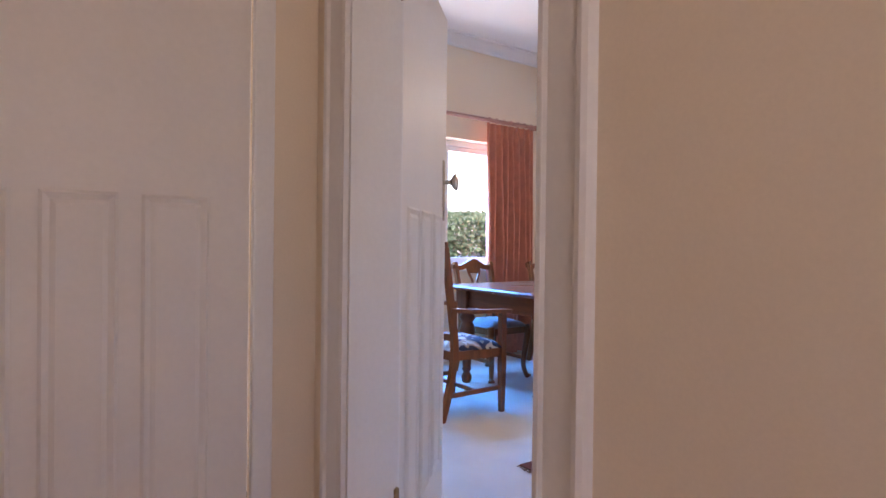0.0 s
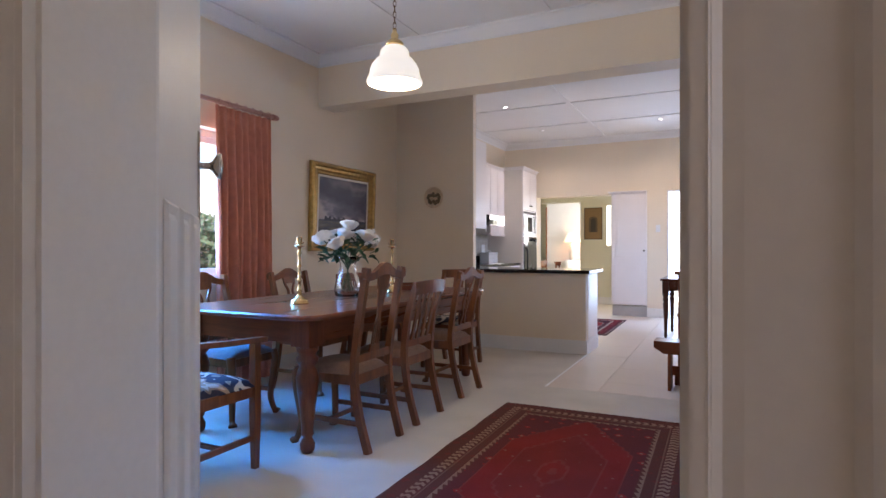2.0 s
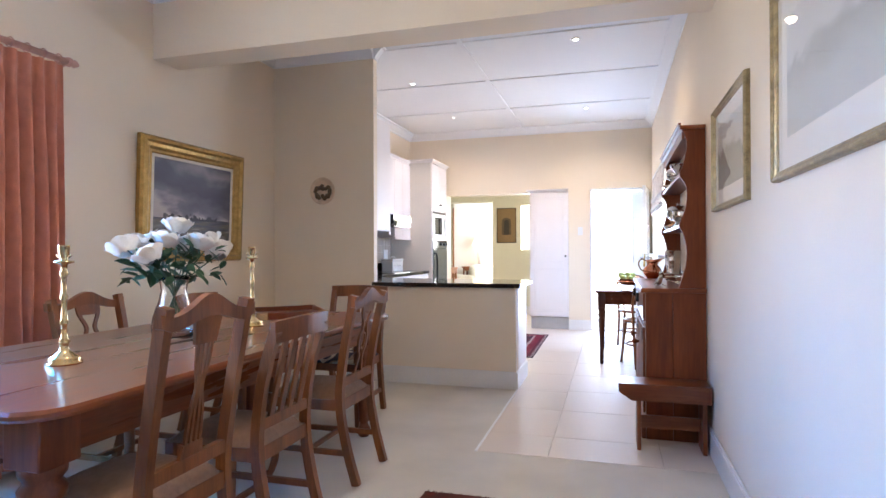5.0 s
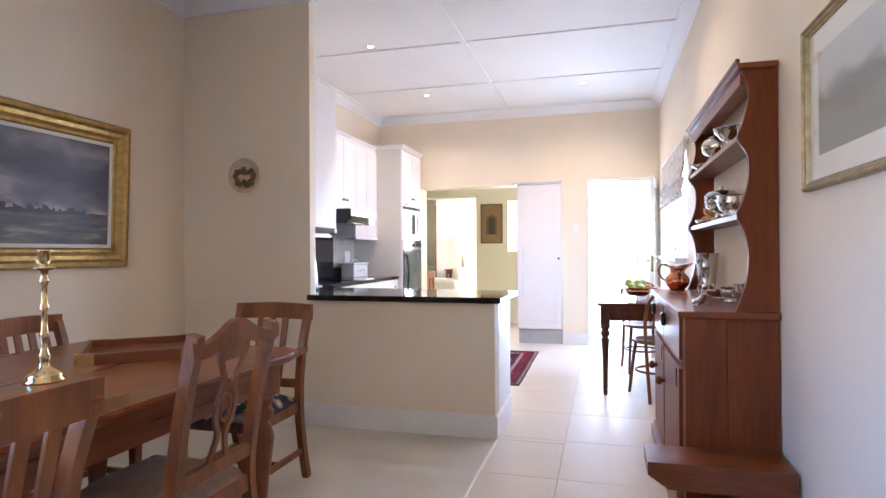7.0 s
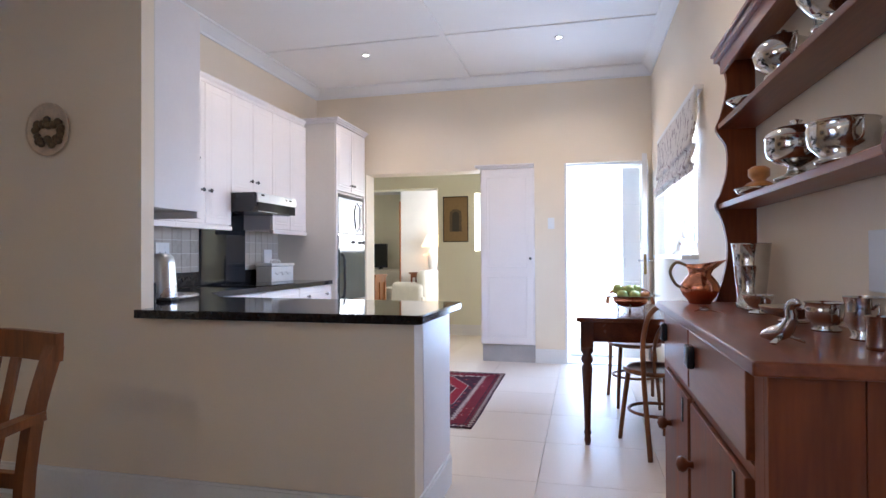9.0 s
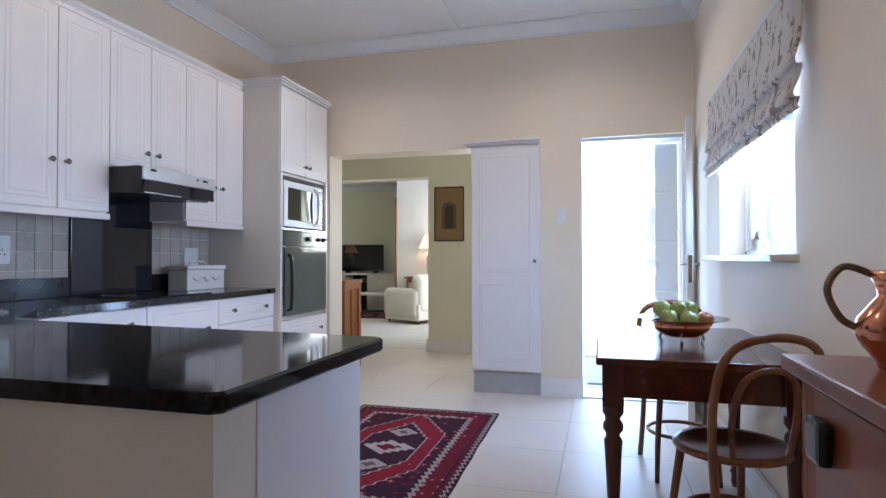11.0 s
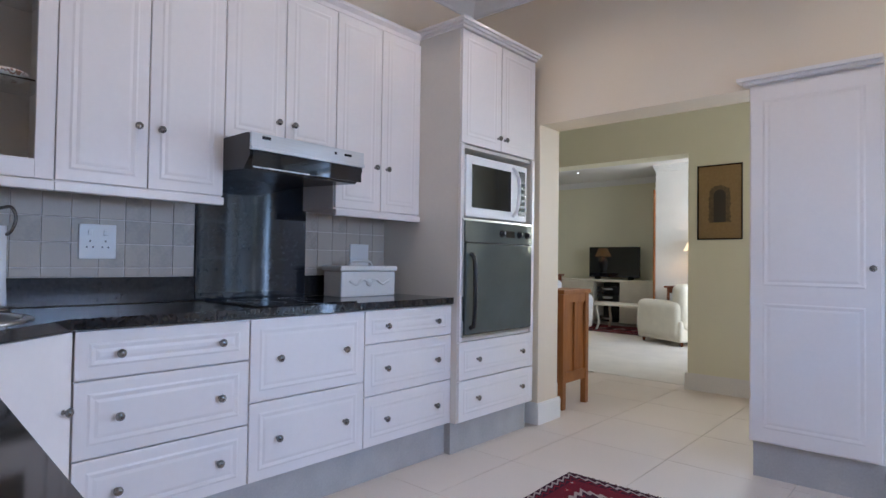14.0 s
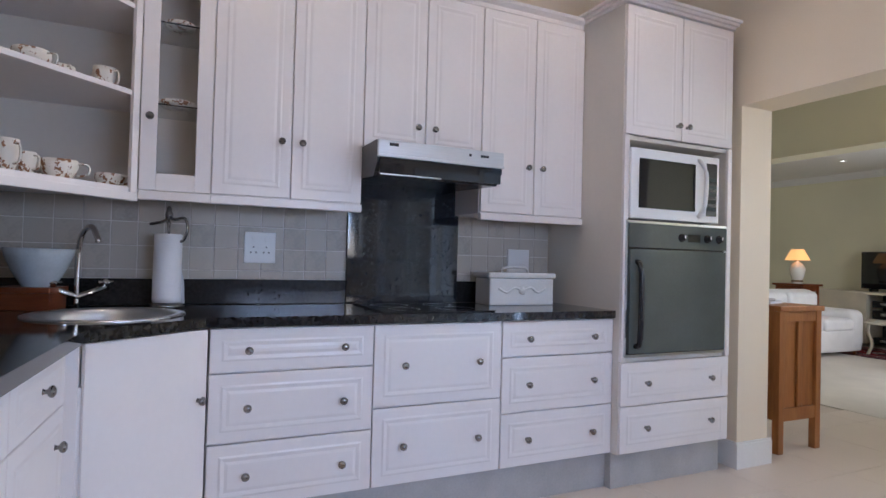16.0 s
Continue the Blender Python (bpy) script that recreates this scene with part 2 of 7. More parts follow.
M_PLASTICW = mat("white_plastic", (0.80, 0.79, 0.78), 0.35, var=0.01, bump=0.0)
M_SOFA = mat("cream_slip_cover", (0.72, 0.67, 0.55), 0.9, var=0.04, scale=6, fine=400, bump=0.3, sheen=0.2)
M_SOFAW = mat("white_slip_cover", (0.80, 0.79, 0.80), 0.9, var=0.03, scale=6, fine=400, bump=0.3, sheen=0.2)
M_TEAK = wood("orange_brown_cabinet_wood", (0.22, 0.075, 0.02), (0.42, 0.17, 0.05), 0.4, 7, "z", 0.2)
M_HEDGE = mat("ivy_leaf", (0.13, 0.22, 0.11), 0.4, var=0.3, scale=8, fine=30, bump=0.1, alt=(0.30, 0.40, 0.24))
_hn, _hl = M_HEDGE.node_tree.nodes, M_HEDGE.node_tree.links
_tr, _mx = _hn.new("ShaderNodeBsdfTranslucent"), _hn.new("ShaderNodeMixShader")
_hl.new(_hn["Principled BSDF"].inputs["Base Color"].links[0].from_socket, _tr.inputs["Color"])
_mx.inputs[0].default_value = 0.5
_hl.new(_hn["Principled BSDF"].outputs[0], _mx.inputs[1])
_hl.new(_tr.outputs[0], _mx.inputs[2])
_hl.new(_mx.outputs[0], _hn["Material Output"].inputs[0])
M_WHITEWASH = mat("whitewashed_yard_wall", (0.82, 0.81, 0.79), 0.85, var=0.03, scale=2, fine=60, bump=0.3)
M_TEAL = mat("teal_door_mat", (0.03, 0.22, 0.25), 0.95, var=0.1, fine=400, bump=0.6)
M_BENT = wood("dark_bentwood", (0.11, 0.034, 0.010), (0.27, 0.095, 0.03), 0.3, 9, "z", 0.4)


class Nodes:
    """Short forms for node arithmetic."""

    def __init__(self, name, rough=0.9):
        self.m, self.n, self.l, self.b = shader(name)
        self.b.inputs["Roughness"].default_value = rough
        self.co = self.n.new("ShaderNodeTexCoord")
        sp = self.n.new("ShaderNodeSeparateXYZ")
        self.l.new(self.co.outputs["Object"], sp.inputs[0])
        self.x, self.y, self.z = sp.outputs

    def f(self, op, a, b=0.0, c=0.0):
        q = self.n.new("ShaderNodeMath")
        q.operation = op
        for i, v in enumerate((a, b, c)):
            if isinstance(v, (int, float)):
                q.inputs[i].default_value = v
            else:
                self.l.new(v, q.inputs[i])
        return q.outputs[0]

    def noise(self, scale, detail=4.0, stretch=(1, 1, 1)):
        mp, t = self.n.new("ShaderNodeMapping"), self.n.new("ShaderNodeTexNoise")
        mp.inputs["Scale"].default_value = stretch
        self.l.new(self.co.outputs["Object"], mp.inputs[0])
        self.l.new(mp.outputs[0], t.inputs["Vector"])
        t.inputs["Scale"].default_value, t.inputs["Detail"].default_value = scale, detail
        return t.outputs["Fac"]

    def cells(self, scale):
        t = self.n.new("ShaderNodeTexVoronoi")
        t.distance, t.inputs["Scale"].default_value, t.inputs["Randomness"].default_value = "MANHATTAN", scale, 0.55
        self.l.new(self.co.outputs["Object"], t.inputs["Vector"])
        return t.outputs["Distance"], t.outputs["Color"]

    def ramp(self, v, stops, constant=False):
        r = self.n.new("ShaderNodeValToRGB")
        e = r.color_ramp.elements
        r.color_ramp.interpolation = "CONSTANT" if constant else "LINEAR"
        while len(e) < len(stops):
            e.new(0.5)
        for s, (p, c) in zip(e, stops):
            s.position, s.color = p, (*c, 1)
        self.l.new(v, r.inputs[0])
        return r.outputs[0]

    def mix(self, t, a, b):
        q = self.n.new("ShaderNodeMix")
        q.data_type = "RGBA"
        for i, v in ((0, t), (6, a), (7, b)):
            if isinstance(v, (int, float)):
                q.inputs[i].default_value = v
            elif isinstance(v, tuple):
                q.inputs[i].default_value = (*v, 1)
            else:
                self.l.new(v, q.inputs[i])
        return q.outputs[2]

    def done(self, colour, height=None, strength=0.4):
        self.l.new(colour, self.b.inputs["Base Color"])
        if height is not None:
            bp = self.n.new("ShaderNodeBump")
            bp.inputs["Strength"].default_value, bp.inputs["Distance"].default_value = strength, 0.003
            self.l.new(height, bp.inputs["Height"])
            self.l.new(bp.outputs[0], self.b.inputs["Normal"])
        return self.m


def rug_material(name, w, h, field, red, dark, light, border_in, faded=0.0, comb=False):
    """A hand-knotted rug: guard stripes, a motif border, a red hexagon round a dark medallion, worn pile."""
    q = Nodes(name, 0.95)
    q.b.inputs["Specular IOR Level"].default_value = 0.1
    ax, ay = q.f("ABSOLUTE", q.x), q.f("ABSOLUTE", q.y)
    dx, dy = q.f("SUBTRACT", w / 2, ax), q.f("SUBTRACT", h / 2, ay)
    edge = q.f("MINIMUM", dx, dy)
    # zigzag along the border
    run = q.f("ADD", q.x, q.y)
    zig = q.f("PINGPONG", q.f("ADD", run, 20.0), 0.028)
    zig2 = q.f("ADD", edge, q.f("MULTIPLY", zig, 0.9))
    wear, pile = q.noise(5, 5), q.noise(260, 2)
    d, cc = q.cells(11)
    motif = q.f("LESS_THAN", d, 0.34)
    motif2 = q.f("LESS_THAN", d, 0.16)
    # red hexagonal lozenge in the field
    hexa = q.f("ADD", q.f("MULTIPLY", ax, 1.0), q.f("MULTIPLY", ay, 0.62))
    hexa = q.f("ADD", hexa, q.f("MULTIPLY", q.f("PINGPONG", q.f("ADD", q.y, 20.0), 0.03), 0.7))
    hexa = q.f("MAXIMUM", hexa, q.f("MULTIPLY", ax, 1.75))
    r0 = (w / 2 - border_in) * 1.55
    ground = q.mix(motif, field, q.mix(motif2, red, light))
    body = q.ramp(q.f("DIVIDE", hexa, r0), [(0, light), (0.07, red), (0.17, light), (0.21, dark), (0.62, light), (0.645, red), (0.93, light), (0.955, dark)], True)
    centre = q.f("LESS_THAN", q.f("DIVIDE", hexa, r0), 0.955)
    body = q.mix(faded, body, q.mix(q.noise(4, 3), red, tuple(0.4 * c for c in red)))
    spots = q.f("MULTIPLY", motif2, q.f("GREATER_THAN", q.f("DIVIDE", hexa, r0), 0.25))
    inner = q.mix(centre, ground, q.mix(q.f("MULTIPLY", spots, 0.55), body, light))
    border = q.mix(motif, tuple(0.55 * a + 0.45 * b for a, b in zip(red, dark)), q.mix(motif2, red, light))
    bands = q.ramp(q.f("DIVIDE", zig2, border_in), [(0, dark), (0.14, light), (0.22, dark), (0.3, red), (0.34, dark)], True)
    is_border = q.f("LESS_THAN", edge, border_in)
    mid = q.f("MULTIPLY", q.f("GREATER_THAN", edge, border_in * 0.36), q.f("LESS_THAN", edge, border_in * 0.84))
    white = q.f("MULTIPLY", q.f("GREATER_THAN", zig2, border_in * 0.86), q.f("LESS_THAN", zig2, border_in * 1.0))
    edge_col = q.mix(mid, bands, border)
    edge_col = q.mix(white, edge_col, light)
    col = q.mix(is_border, inner, edge_col)
    if not comb:
        # white stepped star in the heart, two pale rosettes on the axis, small grey ovals round them
        teeth = q.f("MULTIPLY", q.f("PINGPONG", q.f("ADD", q.f("ADD", q.x, q.y), 20.0), 0.035), 0.9)
        star = q.f("ADD", q.f("ADD", q.f("MULTIPLY", ax, 0.72), ay), teeth)
        ring = q.f("ADD", q.f("ADD", q.f("MULTIPLY", ax, 0.85), q.f("ABSOLUTE", q.f("SUBTRACT", ay, 0.30))), q.f("MULTIPLY", teeth, 0.5))
        heart = q.f("LESS_THAN", q.f("DIVIDE", hexa, r0), 0.60)
        d2, c2 = q.cells(8)
        med = q.mix(q.f("LESS_THAN", d2, 0.20), dark, (0.16, 0.15, 0.13))
        med = q.mix(q.f("LESS_THAN", ring, 0.10), med, light)
        med = q.mix(q.f("LESS_THAN", ring, 0.045), med, (0.14, 0.13, 0.12))
        med = q.mix(q.f("LESS_THAN", star, 0.14), med, tuple(1.15 * c for c in light))
        med = q.mix(q.f("LESS_THAN", star, 0.075), med, tuple(0.6 * c for c in red))
        col = q.mix(heart, col, med)
    if comb:
        # worn brown border with one pale band of hooked motifs
        side = q.f("LESS_THAN", dx, dy)
        along = q.f("ADD", q.f("MULTIPLY", q.y, side), q.f("MULTIPLY", q.x, q.f("SUBTRACT", 1.0, side)))
        tooth = q.f("PINGPONG", q.f("ADD", q.f("ADD", along, 20.0), q.f("MULTIPLY", q.f("PINGPONG", edge, 0.02), 0.9)), 0.024)
        hook = q.f("GREATER_THAN", q.f("ADD", tooth, q.f("MULTIPLY", q.noise(60, 2), 0.012)), 0.019)
        band = q.f("MULTIPLY", q.f("GREATER_THAN", edge, 0.088), q.f("LESS_THAN", edge, 0.142))
        rim = q.mix(q.f("MULTIPLY", motif, 0.5), dark, tuple(0.5 * a + 0.5 * b for a, b in zip(red, dark)))
        rim = q.mix(band, rim, q.mix(hook, tuple(1.15 * c for c in light), dark))
        line = q.f("LESS_THAN", q.f("PINGPONG", q.f("ADD", edge, 0.003), 0.079), 0.004)
        rim = q.mix(q.f("MULTIPLY", line, 0.5), rim, light)
        col = q.mix(q.f("LESS_THAN", edge, 0.21), col, rim)
    col = q.mix(q.f("MULTIPLY", wear, 0.45), col, tuple(0.5 * a + 0.5 * b for a, b in zip(dark, red)))
    col = q.mix(q.f("MULTIPLY", pile, 0.25), col, dark)
    return q.done(col, pile, 0.7)


M_RUG = rug_material("worn_red_persian_rug", 1.30, 2.34, (0.10, 0.022, 0.024), (0.30, 0.018, 0.018), (0.095, 0.040, 0.028), (0.30, 0.20, 0.13), 0.24, 0.85, True)
M_KRUG = rug_material("red_and_black_tribal_rug", 1.06, 1.78, (0.02, 0.014, 0.026), (0.27, 0.013, 0.024), (0.018, 0.012, 0.022), (0.48, 0.41, 0.37), 0.20)


def _seascape():
    """Slate storm clouds breaking over a pale bank, a low tree line and a wet grey shore."""
    q = Nodes("oil_painting_stormy_coast", 0.45)
    big, mid, fine = q.noise(2.6, 5, (0.7, 1, 1.5)), q.noise(6.5, 5, (0.6, 1, 1.3)), q.noise(16, 4, (0.25, 1, 2.2))
    wav = q.f("ADD", q.f("MULTIPLY", q.f("SUBTRACT", big, 0.5), 0.42), q.f("MULTIPLY", q.f("SUBTRACT", mid, 0.5), 0.22))
    h = q.f("ADD", q.f("ADD", q.z, wav), q.f("MULTIPLY", q.x, 0.16))
    sky = q.ramp(q.f("ADD", q.f("MULTIPLY", h, 1.25), 0.42), [(0.0, (0.33, 0.27, 0.26)), (0.16, (0.40, 0.34, 0.31)), (0.30, (0.46, 0.40, 0.37)), (0.38, (0.16, 0.14, 0.17)), (0.52, (0.065, 0.06, 0.085)), (0.68, (0.10, 0.093, 0.125)), (0.80, (0.27, 0.245, 0.25)), (0.9, (0.115, 0.11, 0.145)), (1.0, (0.085, 0.08, 0.115))])
    shore = q.f("ADD", q.f("MULTIPLY", fine, 0.75), q.f("MULTIPLY", mid, 0.25))
    land = q.ramp(shore, [(0.34, (0.035, 0.033, 0.045)), (0.47, (0.085, 0.083, 0.09)), (0.56, (0.12, 0.105, 0.07)), (0.66, (0.27, 0.24, 0.23))])
    low = q.f("LESS_THAN", q.f("ADD", q.z, q.f("MULTIPLY", q.f("SUBTRACT", fine, 0.5), 0.02)), -0.125)
    trees = q.f("MULTIPLY", q.f("LESS_THAN", q.f("ADD", q.z, q.f("MULTIPLY", q.f("SUBTRACT", q.noise(26, 4), 0.45), 0.10)), -0.10), q.f("LESS_THAN", q.f("ABSOLUTE", q.f("ADD", q.x, 0.03)), 0.30))
    trees = q.f("MULTIPLY", trees, q.f("GREATER_THAN", q.z, -0.135))
    return q.done(q.mix(trees, q.mix(low, sky, land), (0.035, 0.032, 0.04)), q.noise(70, 3), 0.3)


def _watercolour(name, sky, land):
    q = Nodes(name, 0.8)
    c1, c2 = q.noise(5, 5, (1, 0.5, 1.2)), q.noise(24, 4)
    up = q.f("ADD", q.f("ADD", q.f("MULTIPLY", q.z, 1.9), 0.5), q.f("MULTIPLY", q.f("SUBTRACT", c1, 0.5), 0.5))
    col = q.ramp(up, [(0.1, land), (0.38, tuple(c * 0.8 + 0.08 for c in land)), (0.5, tuple(c * 0.75 for c in land)), (0.58, sky), (1.0, tuple(min(1, c * 1.1) for c in sky))])
    return q.done(q.mix(q.f("MULTIPLY", c2, 0.25), col, (0.5, 0.47, 0.42)), c2, 0.1)


def _print_arch():
    """A brown sheet with a dark arched gateway."""
    q = Nodes("sepia_print_of_an_arch", 0.7)
    n = q.noise(40, 4)
    ax = q.f("ABSOLUTE", q.x)
    arch = q.f("SQRT", q.f("ADD", q.f("MULTIPLY", ax, ax), q.f("POWER", q.f("MULTIPLY", q.f("MAXIMUM", q.f("SUBTRACT", q.z, 0.06), 0.0), 1.0), 2.0)))
    inside = q.f("MULTIPLY", q.f("LESS_THAN", q.f("ADD", arch, q.f("MULTIPLY", n, 0.03)), 0.105), q.f("GREATER_THAN", q.z, -0.18))
    core = q.f("MULTIPLY", q.f("LESS_THAN", arch, 0.05), q.f("GREATER_THAN", q.z, -0.18))
    col = q.mix(inside, q.mix(n, (0.24, 0.15, 0.06), (0.32, 0.21, 0.09)), q.mix(core, q.mix(n, (0.05, 0.035, 0.02), (0.20, 0.14, 0.07)), (0.05, 0.04, 0.03)))
    return q.done(col)


def _patterned(name, base, a, b, scale):
    """Bold printed cloth in three tones."""
    q = Nodes(name, 0.85)
    d, c = q.cells(scale)
    n = q.noise(scale * 0.7, 2)
    col = q.ramp(q.f("ADD", q.f("MULTIPLY", n, 1.2), q.f("MULTIPLY", d, 0.35)), [(0, a), (0.67, base), (0.77, a), (0.92, b), (0.98, base)], True)
    return q.done(col, q.noise(500, 2), 0.3)


def _floral(name, ground, leaf, scale):
    """Pale cloth with scattered sprays of leaves."""
    q = Nodes(name, 0.85)
    n1, n2 = q.noise(scale, 3, (1, 1, 0.6)), q.noise(scale * 3, 3)
    k = q.f("GREATER_THAN", q.f("ADD", q.f("MULTIPLY", n1, 0.7), q.f("MULTIPLY", n2, 0.3)), 0.565)
    return q.done(q.mix(k, ground, q.mix(n2, leaf, tuple(min(1, c * 1.9) for c in leaf))), q.noise(400, 2), 0.2)


M_SEA = _seascape()
M_WATER_A = _watercolour("pale_pencil_landscape", (0.60, 0.59, 0.56), (0.50, 0.50, 0.45))
M_WATER_B = _watercolour("grey_green_watercolour", (0.52, 0.52, 0.49), (0.24, 0.25, 0.20))
M_PRINT = _print_arch()
M_SEATPAT = _patterned("navy_cream_printed_cloth", (0.58, 0.50, 0.40), (0.02, 0.02, 0.045), (0.36, 0.25, 0.17), 7)
M_BLIND = _floral("floral_blind_cloth", (0.64, 0.58, 0.52), (0.17, 0.125, 0.115), 20)
M_CHINA = _floral("floral_china", (0.80, 0.75, 0.66), (0.20, 0.10, 0.05), 42)
M_MOUNT = mat("cream_picture_mount", (0.74, 0.70, 0.62), 0.9, var=0.02, fine=200, bump=0.05)


# ---- building helpers ----
def mesh_of(bm, name, material, smooth=False):
    me = bpy.data.meshes.new(name)
    bmesh.ops.recalc_face_normals(bm, faces=bm.faces)
    bm.to_mesh(me)
    bm.free()
    if smooth:
        for p in me.polygons:
            p.use_smooth = True
    mats = material if isinstance(material, (list, tuple)) else [material]
    for m in mats:
        me.materials.append(m)
    return me


def part(name, bm, material, parent=None, label="", smooth=False, m=None):
    """One mesh object under a thing or a part."""
    ob = new(name, mesh_of(bm, name, material, smooth))
    ob.parent = parent
    if m is not None:
        ob.matrix_basis = m
    if label:
        ob["label"] = label
    return ob


def thing(name, m, label, category, group="", kind=""):
    """An Empty at the base of a thing."""
    ob = new(name)
    ob.empty_display_size = 0.05
    ob.matrix_basis = m
    return tagged(ob, label, category, group, kind)


def structure(name, bm, material, label="", category="", smooth=False):
    return tagged(part(name, bm, material, smooth=smooth), label, category, kind="structure")


def bx(bm, x0, x1, y0, y1, z0, z1, bevel=0.0, m=None):
    """A box between the given planes, with eased edges if bevel is given."""
    g = bmesh.ops.create_cube(bm, size=1.0)
    vs = g["verts"]
    bmesh.ops.scale(bm, vec=(x1 - x0, y1 - y0, z1 - z0), verts=vs)
    bmesh.ops.translate(bm, vec=((x0 + x1) / 2, (y0 + y1) / 2, (z0 + z1) / 2), verts=vs)
    if m is not None:
        bmesh.ops.transform(bm, matrix=m, verts=vs)
    if bevel > 0:
        es = list({e for v in vs for e in v.link_edges})
        bmesh.ops.bevel(bm, geom=es, offset=bevel, segments=2, affect="EDGES", profile=0.6)
    return bm


def box(x0, x1, y0, y1, z0, z1, bevel=0.0, m=None):
    return bx(bmesh.new(), x0, x1, y0, y1, z0, z1, bevel, m)


def lathe(bm, profile, n=24, m=None, cap=True):
    """Turn (radius, height) points round z."""
    rings = []
    for r, z in profile:
        rings.append([bm.verts.new((r * math.cos(2 * math.pi * i / n), r * math.sin(2 * math.pi * i / n), z)) for i in range(n)])
    for a, b in zip(rings, rings[1:]):
        for i in range(n):
            bm.faces.new((a[i], a[(i + 1) % n], b[(i + 1) % n], b[i]))
    if cap:
        bm.faces.new(rings[0][::-1])
        bm.faces.new(rings[-1])
    if m is not None:
        bmesh.ops.transform(bm, matrix=m, verts=[v for r in rings for v in r])
    return bm


def turned(profile, n=24, m=None, cap=True):
    return lathe(bmesh.new(), profile, n, m, cap)


def sweep(bm, pts, w, h=None, n=4, taper=None, up=(0, 0, 1)):
    """A bar along pts: n=4 gives a rectangular section w by h, more gives a round one of radius w."""
    pts = [Vector(p) for p in pts]
    rings = []
    for i, p in enumerate(pts):
        d = (pts[min(i + 1, len(pts) - 1)] - pts[max(i - 1, 0)]).normalized()
        u = Vector(up)
        if abs(d.dot(u)) > 0.95:
            u = Vector((0, 1, 0)) if abs(d.y) < 0.9 else Vector((1, 0, 0))
        s = d.cross(u).normalized()
        u = s.cross(d).normalized()
        k = taper[i] if taper else 1.0
        if n == 4:
            a, b = w * k / 2, (h or w) * k / 2
            rings.append([bm.verts.new(p + s * x + u * y) for x, y in ((-a, -b), (a, -b), (a, b), (-a, b))])
        else:
            hh = h or w
            rings.append([bm.verts.new(p + s * (w * k * math.cos(2 * math.pi * j / n)) + u * (hh * k * math.sin(2 * math.pi * j / n))) for j in range(n)])
    q = len(rings[0])
    for a, b in zip(rings, rings[1:]):
        for j in range(q):
            bm.faces.new((a[j], a[(j + 1) % q], b[(j + 1) % q], b[j]))
    bm.faces.new(rings[0][::-1])
    bm.faces.new(rings[-1])
    return bm


def extrude_outline(bm, outline, depth, m=None):
    """A flat outline in x, z made depth thick along y."""
    f = [bm.verts.new((x, 0, z)) for x, z in outline]
    k = [bm.verts.new((x, depth, z)) for x, z in outline]
    bm.faces.new(f)
    bm.faces.new(k[::-1])
    q = len(f)
    for i in range(q):
        bm.faces.new((f[i], k[i], k[(i + 1) % q], f[(i + 1) % q]))
    if m is not None:
        bmesh.ops.transform(bm, matrix=m, verts=f + k)
    return bm


def smooth_line(pts, k=6):
    """Points on a Catmull-Rom curve through pts."""
    pts = [Vector(p) for p in pts]
    out = []
    for i in range(len(pts) - 1):
        p0, p1, p2, p3 = pts[max(i - 1, 0)], pts[i], pts[i + 1], pts[min(i + 2, len(pts) - 1)]
        for j in range(k):
            t = j / k
            out.append(0.5 * ((2 * p1) + (p2 - p0) * t + (2 * p0 - 5 * p1 + 4 * p2 - p3) * t * t + (3 * p1 - p0 - 3 * p2 + p3) * t ** 3))
    out.append(pts[-1])
    return out


def wall_x(x0, x1, y0, y1, z1, holes):
    """A wall running along y, with openings (ya, yb, za, zb)."""
    bm = bmesh.new()
    y = y0
    for ya, yb, za, zb in sorted(holes):
        bx(bm, x0, x1, y, ya, 0, z1)
        if za > 0:
            bx(bm, x0, x1, ya, yb, 0, za)
        bx(bm, x0, x1, ya, yb, zb, z1)
        y = yb
    bx(bm, x0, x1, y, y1, 0, z1)
    return bm


def wall_y(y0, y1, x0, x1, z1, holes):
    bm = bmesh.new()
    x = x0
    for xa, xb, za, zb in sorted(holes):
        bx(bm, x, xa, y0, y1, 0, z1)
        if za > 0:
            bx(bm, xa, xb, y0, y1, 0, za)
        bx(bm, xa, xb, y0, y1, zb, z1)
        x = xb
    bx(bm, x, x1, y0, y1, 0, z1)
    return bm


# ---- walls, floors, ceilings ----
H = 3.11
WEST, EAST, SOUTH, NORTH = -3.25, 0.50, 1.35, 11.05
structure("wall_west", wall_x(WEST - 0.25, WEST, 1.17, 11.05, H, [(2.45, 4.62, 0.88, 2.13)]), M_WALL, "cream painted plaster wall with a wide window", "wall")
structure("wall_east", wall_x(EAST, EAST + 0.25, 1.35, 11.31, H, [(8.66, 10.10, 1.15, 2.06)]), M_WALL, "cream painted plaster wall with a kitchen window", "wall")
structure("wall_south", wall_y(1.19, SOUTH, WEST, 2.7, H, [(-0.27, 0.490, 0, 2.08)]), M_WALL, "cream plaster wall with the dining room doorway", "wall")
structure("wall_north", wall_y(NORTH, 11.31, WEST - 0.25, EAST, H, [(-2.63, -0.70, 0, 2.095), (-0.385, 0.43, 0, 2.13)]), M_WALL, "cream plaster wall with an archway and a back door", "wall")
structure("wall_hall_west", wall_x(-0.62, -0.47, -1.3, 1.19, H, [(0.17, 0.99, 0, 2.05)]), M_WALL, "cream plaster hall wall with a door", "wall")
structure("wall_hall_south", box(-0.62, 2.7, -1.45, -1.3, 0, H), M_WALL, "cream plaster hall wall", "wall")
